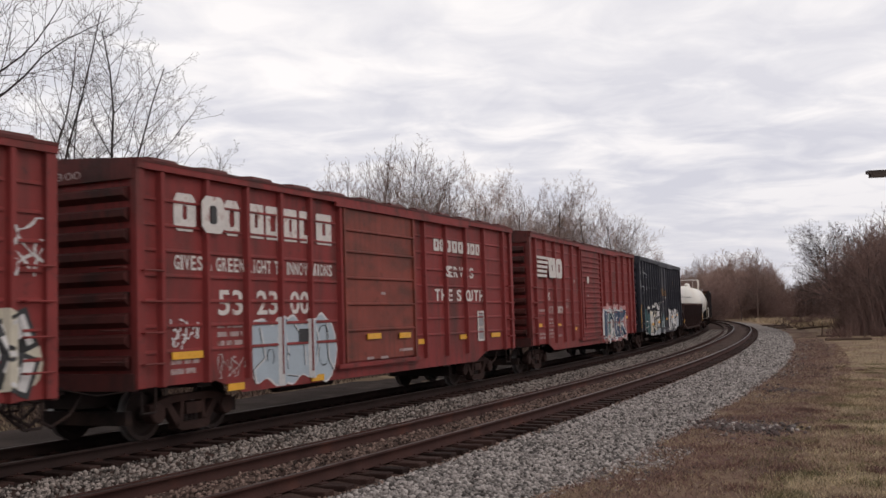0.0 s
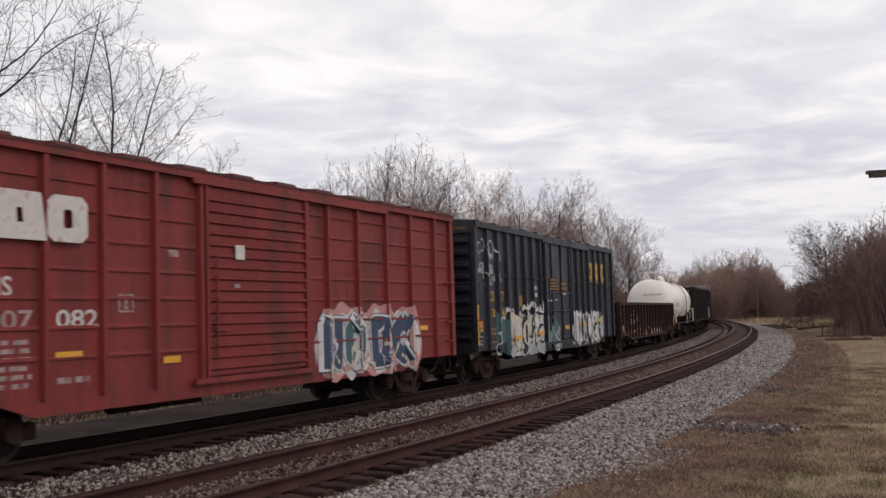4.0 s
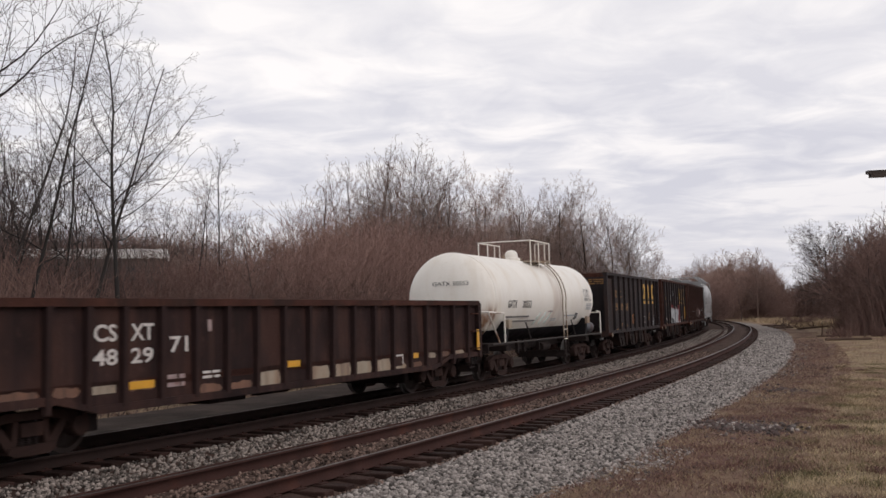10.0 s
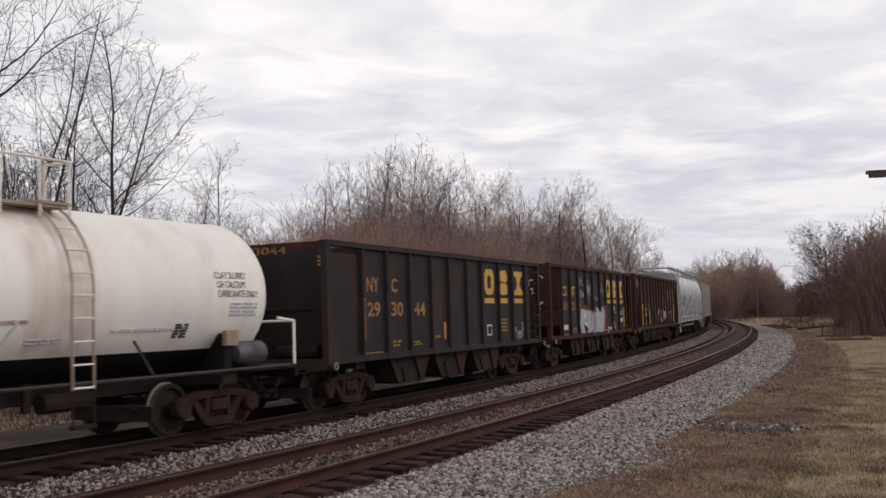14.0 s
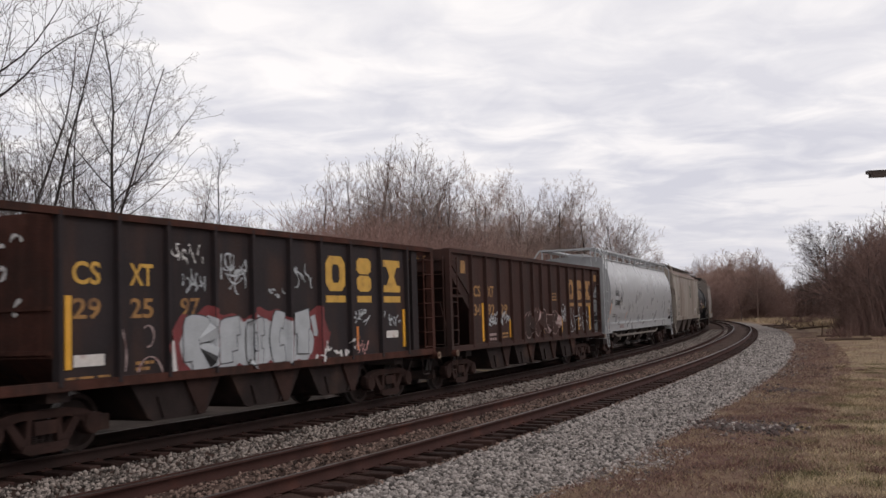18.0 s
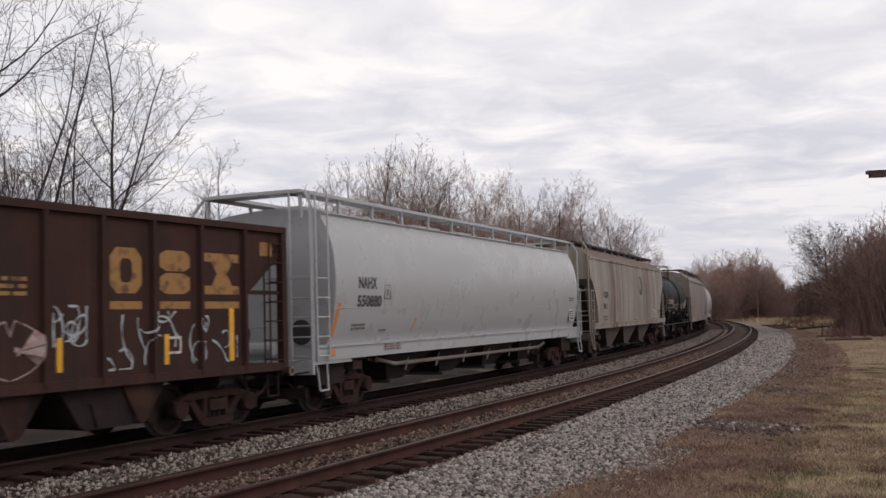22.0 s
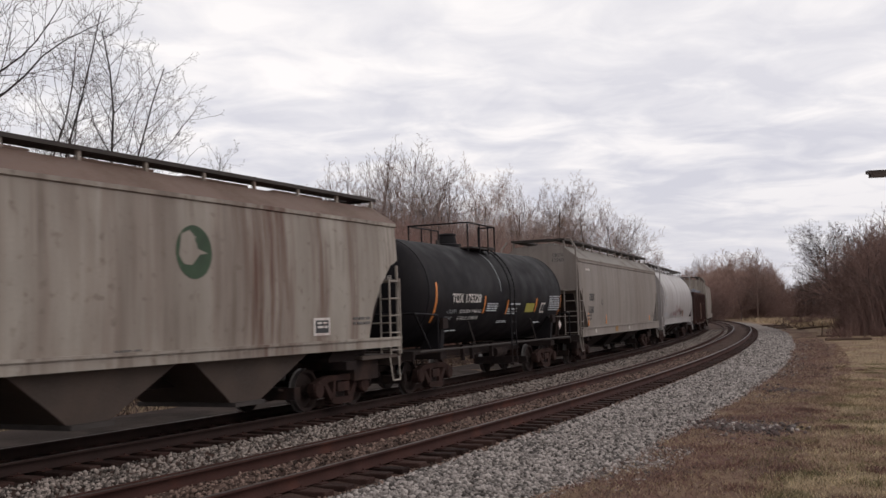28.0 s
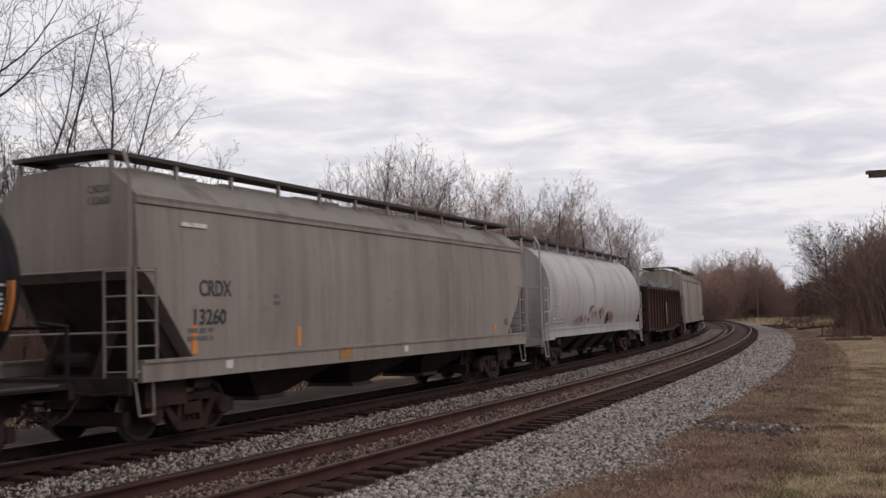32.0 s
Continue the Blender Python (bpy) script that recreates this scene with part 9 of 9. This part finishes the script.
def blades(name, label, seed, count, region, height, mat, width=0.006, clump=0.0):
    rng = np.random.default_rng(seed)
    x, y = region(rng, count)
    z = ground_height(x, y)
    h = rng.uniform(*height, count)
    a = rng.uniform(0, 6.28, count)
    lean = rng.normal(0, 0.7, (count, 2)) * h[:, None]
    w = width * rng.uniform(0.6, 1.5, count)
    base = np.stack([x, y, z - 0.01], -1)
    side = np.stack([np.cos(a) * w, np.sin(a) * w, np.zeros(count)], -1)
    tip = base + np.concatenate([lean, h[:, None]], 1)
    v = np.stack([base - side, base + side, tip], 1).reshape(-1, 3)
    f = np.arange(count * 3).reshape(-1, 3)
    return tagged(new(name, raw_mesh(name, v, f, M[mat])), label, "grass", kind="stuff")


def meadow(near, far, power, az0=2.0, az1=27.0, outer=-3.75):
    def region(rng, count):
        out_x, out_y = np.empty(0), np.empty(0)
        while len(out_x) < count:
            az = np.radians(rng.uniform(az0, az1, count))
            dist = near + (far - near) * rng.random(count) ** power
            x, y = dist * np.sin(az), dist * np.cos(az)
            d, _ = near_distance(x, y)
            keep = d < outer + 0.25 * wobble(x, y, 1.3)
            out_x, out_y = np.concatenate([out_x, x[keep]]), np.concatenate([out_y, y[keep]])
        return out_x[:count], out_y[:count]
    return region


def beside(s0, s1, d0, d1, power=1.0):
    def region(rng, count):
        x, y, _ = line(s0 + (s1 - s0) * rng.random(count) ** power, rng.uniform(d0, d1, count))
        return x, y
    return region


blades("dry_grass", "short matted straw-coloured winter grass", 21, 80000, meadow(10, 34, 1.3), (0.025, 0.075), "blade", 0.006)
blades("dry_grass", "straw-coloured winter grass farther off", 22, 42000, meadow(26, 90, 1.4, 8.0), (0.03, 0.09), "blade", 0.010)
blades("dead_weeds", "reddish-brown dead weeds along the ballast", 23, 20000, beside(2, 70, -5.4, -3.65, 1.3), (0.03, 0.11), "weed", 0.007)
def tufts(near, far, az0, az1, clumps, spread, outer=-4.2):
    base = meadow(near, far, 1.2, az0, az1, outer)

    def region(rng, count):
        cx, cy = base(rng, clumps)
        pick = rng.integers(0, clumps, count)
        size = rng.uniform(0.4, 1.4, clumps)[pick] * spread
        return cx[pick] + rng.normal(0, 1, count) * size, cy[pick] + rng.normal(0, 1, count) * size
    return region


blades("dead_weeds", "dark reddish weeds thick beside the ballast", 28, 48000, beside(1, 60, -6.2, -3.6, 1.3), (0.02, 0.09), "weed_red", 0.007)
blades("dead_weeds", "patches of reddish dead weeds in the grass", 29, 26000, tufts(10, 40, 4, 27, 46, 0.28), (0.02, 0.09), "weed_red", 0.007)
blades("green_grass", "tufts of olive-green winter grass", 30, 40000, tufts(10, 45, 6, 27, 90, 0.30, -5.4), (0.02, 0.08), "blade_green", 0.006)
blades("dead_weeds", "brown dead weeds behind the gravel path", 24, 30000, beside(4, 70, 9.3, 15.0, 1.1), (0.06, 0.28), "weed_far", 0.014)
blades("tall_grass", "pale dry grass at the meadow's end", 25, 9000, meadow(110, 170, 1.0, 15.5, 24.0, -5.5), (0.3, 0.8), "blade", 0.05)


def make_fence():
    fence = tagged(new("rail_fence"), "dark weathered timber post-and-rail fence", "fence")
    bm = bmesh.new()
    box(bm, -0.07, 0.07, -0.07, 0.07, -0.15, 1.2)
    bmesh.ops.bevel(bm, geom=bm.edges[:], offset=0.012, segments=1, affect="EDGES")
    post = mesh_of("post", bm, M["fence"])
    spots = [line(s, 12.1) for s in np.arange(-4, 62, 2.4)]
    for x, y, h in spots:
        z = float(ground_height(np.array([x]), np.array([y]))[0])
        part("post", post, None, fence).matrix_basis = Matrix.Translation((x, y, z)) @ Matrix.Rotation(h, 4, "Z")
    for (x0, y0, _), (x1, y1, _) in zip(spots[:-1], spots[1:]):
        for k, hgt in enumerate((0.25, 0.62, 1.0)):
            za, zb = (float(ground_height(np.array([x]), np.array([y]))[0]) + hgt for x, y in ((x0, y0), (x1, y1)))
            bm = bmesh.new()
            rod(bm, (x0, y0 - 0.02, za), (x1, y1 - 0.02, zb), 0.055, 5)
            part("rail", bm, M["fence"], fence)


make_fence()


def make_spare_rail():
    ss = np.arange(-8, 150, 1.0)
    gap = np.interp(ss, [-8, 5, 15, 30, 60, 110, 150], [0.17, 0.19, 0.21, 0.30, 0.60, 1.02, 1.1])
    verts = []
    for oy, oz in RAIL:
        x, y, _ = line(ss, GAUGE / 2 + gap + oy)
        verts.append(np.stack([x, y, np.full_like(x, oz - 0.015)], -1))
    verts = np.stack(verts, 1)
    n, k = verts.shape[:2]
    idx = np.arange(n * k).reshape(n, k)
    nxt = np.roll(idx, -1, axis=1)
    faces = np.stack([idx[:-1], idx[1:], nxt[1:], nxt[:-1]], -1).reshape(-1, 4)
    tagged(new("spare_rail", raw_mesh("spare_rail", verts.reshape(-1, 3), faces, M["rail"])), "rusty spare rail laid down beside the empty track", "rail")


make_spare_rail()
make_track(0.0, -60, 260, (-4, 118), "empty railway track on dark timber sleepers")
make_track(SPACING, -330, 400, (-2, 90), "railway track on which the train runs", "rail_shaded")


def make_building():
    """A low building that shows through the bare trees."""
    x, y = aim(-19.0, 96)
    house = tagged(new("low_building"), "brown flat-roofed building with a white roof edge, behind trees", "building")
    house.matrix_basis = Matrix.Translation((x, y, 0)) @ Matrix.Rotation(radians(14), 4, "Z")
    bm = bmesh.new()
    box(bm, -6.2, 6.2, 0, 8, -0.6, 7.2)
    part("wall", bm, M["hill"], house)
    bm = bmesh.new()
    box(bm, -6.4, 6.4, -0.2, 8.2, 7.1, 7.95)
    part("roof_edge", bm, M["house"], house, "white painted roof edge")
    for k in range(4):
        bm = bmesh.new()
        box(bm, -4.4 + k * 2.4, -3.2 + k * 2.4, -0.04, 0.06, 4.9, 6.3)
        win = part("window", bm, M["glass"], house)
        bm = bmesh.new()
        box(bm, -4.5 + k * 2.4, -3.1 + k * 2.4, -0.08, 0.04, 4.8, 4.9)
        part("sill", bm, M["house"], win)
    x, y = aim(19.65, 250)
    shed = tagged(new("shed"), "small shed with a pale tin roof across the meadow", "shed")
    shed.matrix_basis = Matrix.Translation((x, y, 0.2)) @ Matrix.Rotation(radians(-10), 4, "Z")
    bm = bmesh.new()
    box(bm, -1.5, 1.5, -1, 1, -0.5, 2.5)
    part("wall", bm, M["log"], shed)
    bm = bmesh.new()
    prism(bm, [(-1.25, 2.45), (0, 3.15), (1.25, 2.45)], -1.7, 1.7)
    part("roof", bm, M["house"], shed, "pale sheet roof")


make_building()


def make_signpost():
    """A post beyond the view's edge whose arm reaches into it."""
    post = tagged(new("sign_post"), "dark timber post with a long plank arm", "post")
    bm = bmesh.new()
    box(bm, 3.72, 3.86, 6.93, 7.07, -0.5, 3.15)
    part("upright", bm, M["fence"], post)
    for z0, z1, x0, y in ((2.935, 2.965, 2.955, 6.98), (2.962, 2.985, 2.943, 7.0)):
        bm = bmesh.new()
        box(bm, x0, 4.0, y - 0.025, y + 0.025, z0, z1)
        plank = part("plank", bm, M["fence"], post)
        plank.matrix_basis = Matrix.Translation((0, 0, 0.0)) @ Matrix.Translation((x0, 0, z0)) @ Matrix.Rotation(radians(-2.0), 4, "Y") @ Matrix.Translation((-x0, 0, -z0))


make_signpost()


def make_logs():
    rng = random.Random(77)
    for az, dist, length, turn in ((18.6, 118, 5.0, 20), (18.9, 112, 4.0, -10), (19.3, 116, 6.0, 8), (19.9, 108, 4.5, 30), (18.2, 124, 4.0, 0), (21.6, 74, 3.2, 5), (20.8, 82, 2.6, 15), (19.0, 122, 5.0, 55), (18.5, 109, 3.0, 70)):
        x, y = aim(az, dist)
        log = tagged(new("fallen_log"), "weathered brown fallen log in the grass", "log", "logs at the meadow's end")
        log.matrix_basis = Matrix.Translation((x, y, float(ground_height(np.array([x]), np.array([y]))[0]) + 0.07)) @ Matrix.Rotation(radians(turn), 4, "Z")
        bm = bmesh.new()
        r = rng.uniform(0.07, 0.13)
        rod(bm, (-length / 2, 0, 0), (length / 2, 0, rng.uniform(0.0, 0.25)), r, 8, r * 0.7)
        part("trunk", bm, M["log"], log)
        for k in range(3):
            bm = bmesh.new()
            px = rng.uniform(-0.4, 0.4) * length
            rod(bm, (px, 0, 0.05), (px + rng.uniform(-0.5, 0.5), rng.uniform(-0.6, 0.6), rng.uniform(0.4, 1.0)), 0.05, 5, 0.02)
            part("branch", bm, M["log"], log)


make_logs()


def motions():
    """The train runs towards the meadow's near end; every wheelset rolls with it."""
    times = [k * 0.5 for k in range(65)]
    steps = [k / 10 for k in range(321)]
    for w in WAGONS:
        walk(w.ob, [(t, wagon_pose(w.u, w.pivot, t)) for t in times])
    for w in WAGONS:
        for ws, x in w.wheelsets:
            walk(ws, [(t, Matrix.Translation((x, 0, WHEEL + 0.003)) @ Matrix.Rotation(-travelled(t) / WHEEL, 4, "Y")) for t in steps])


motions()
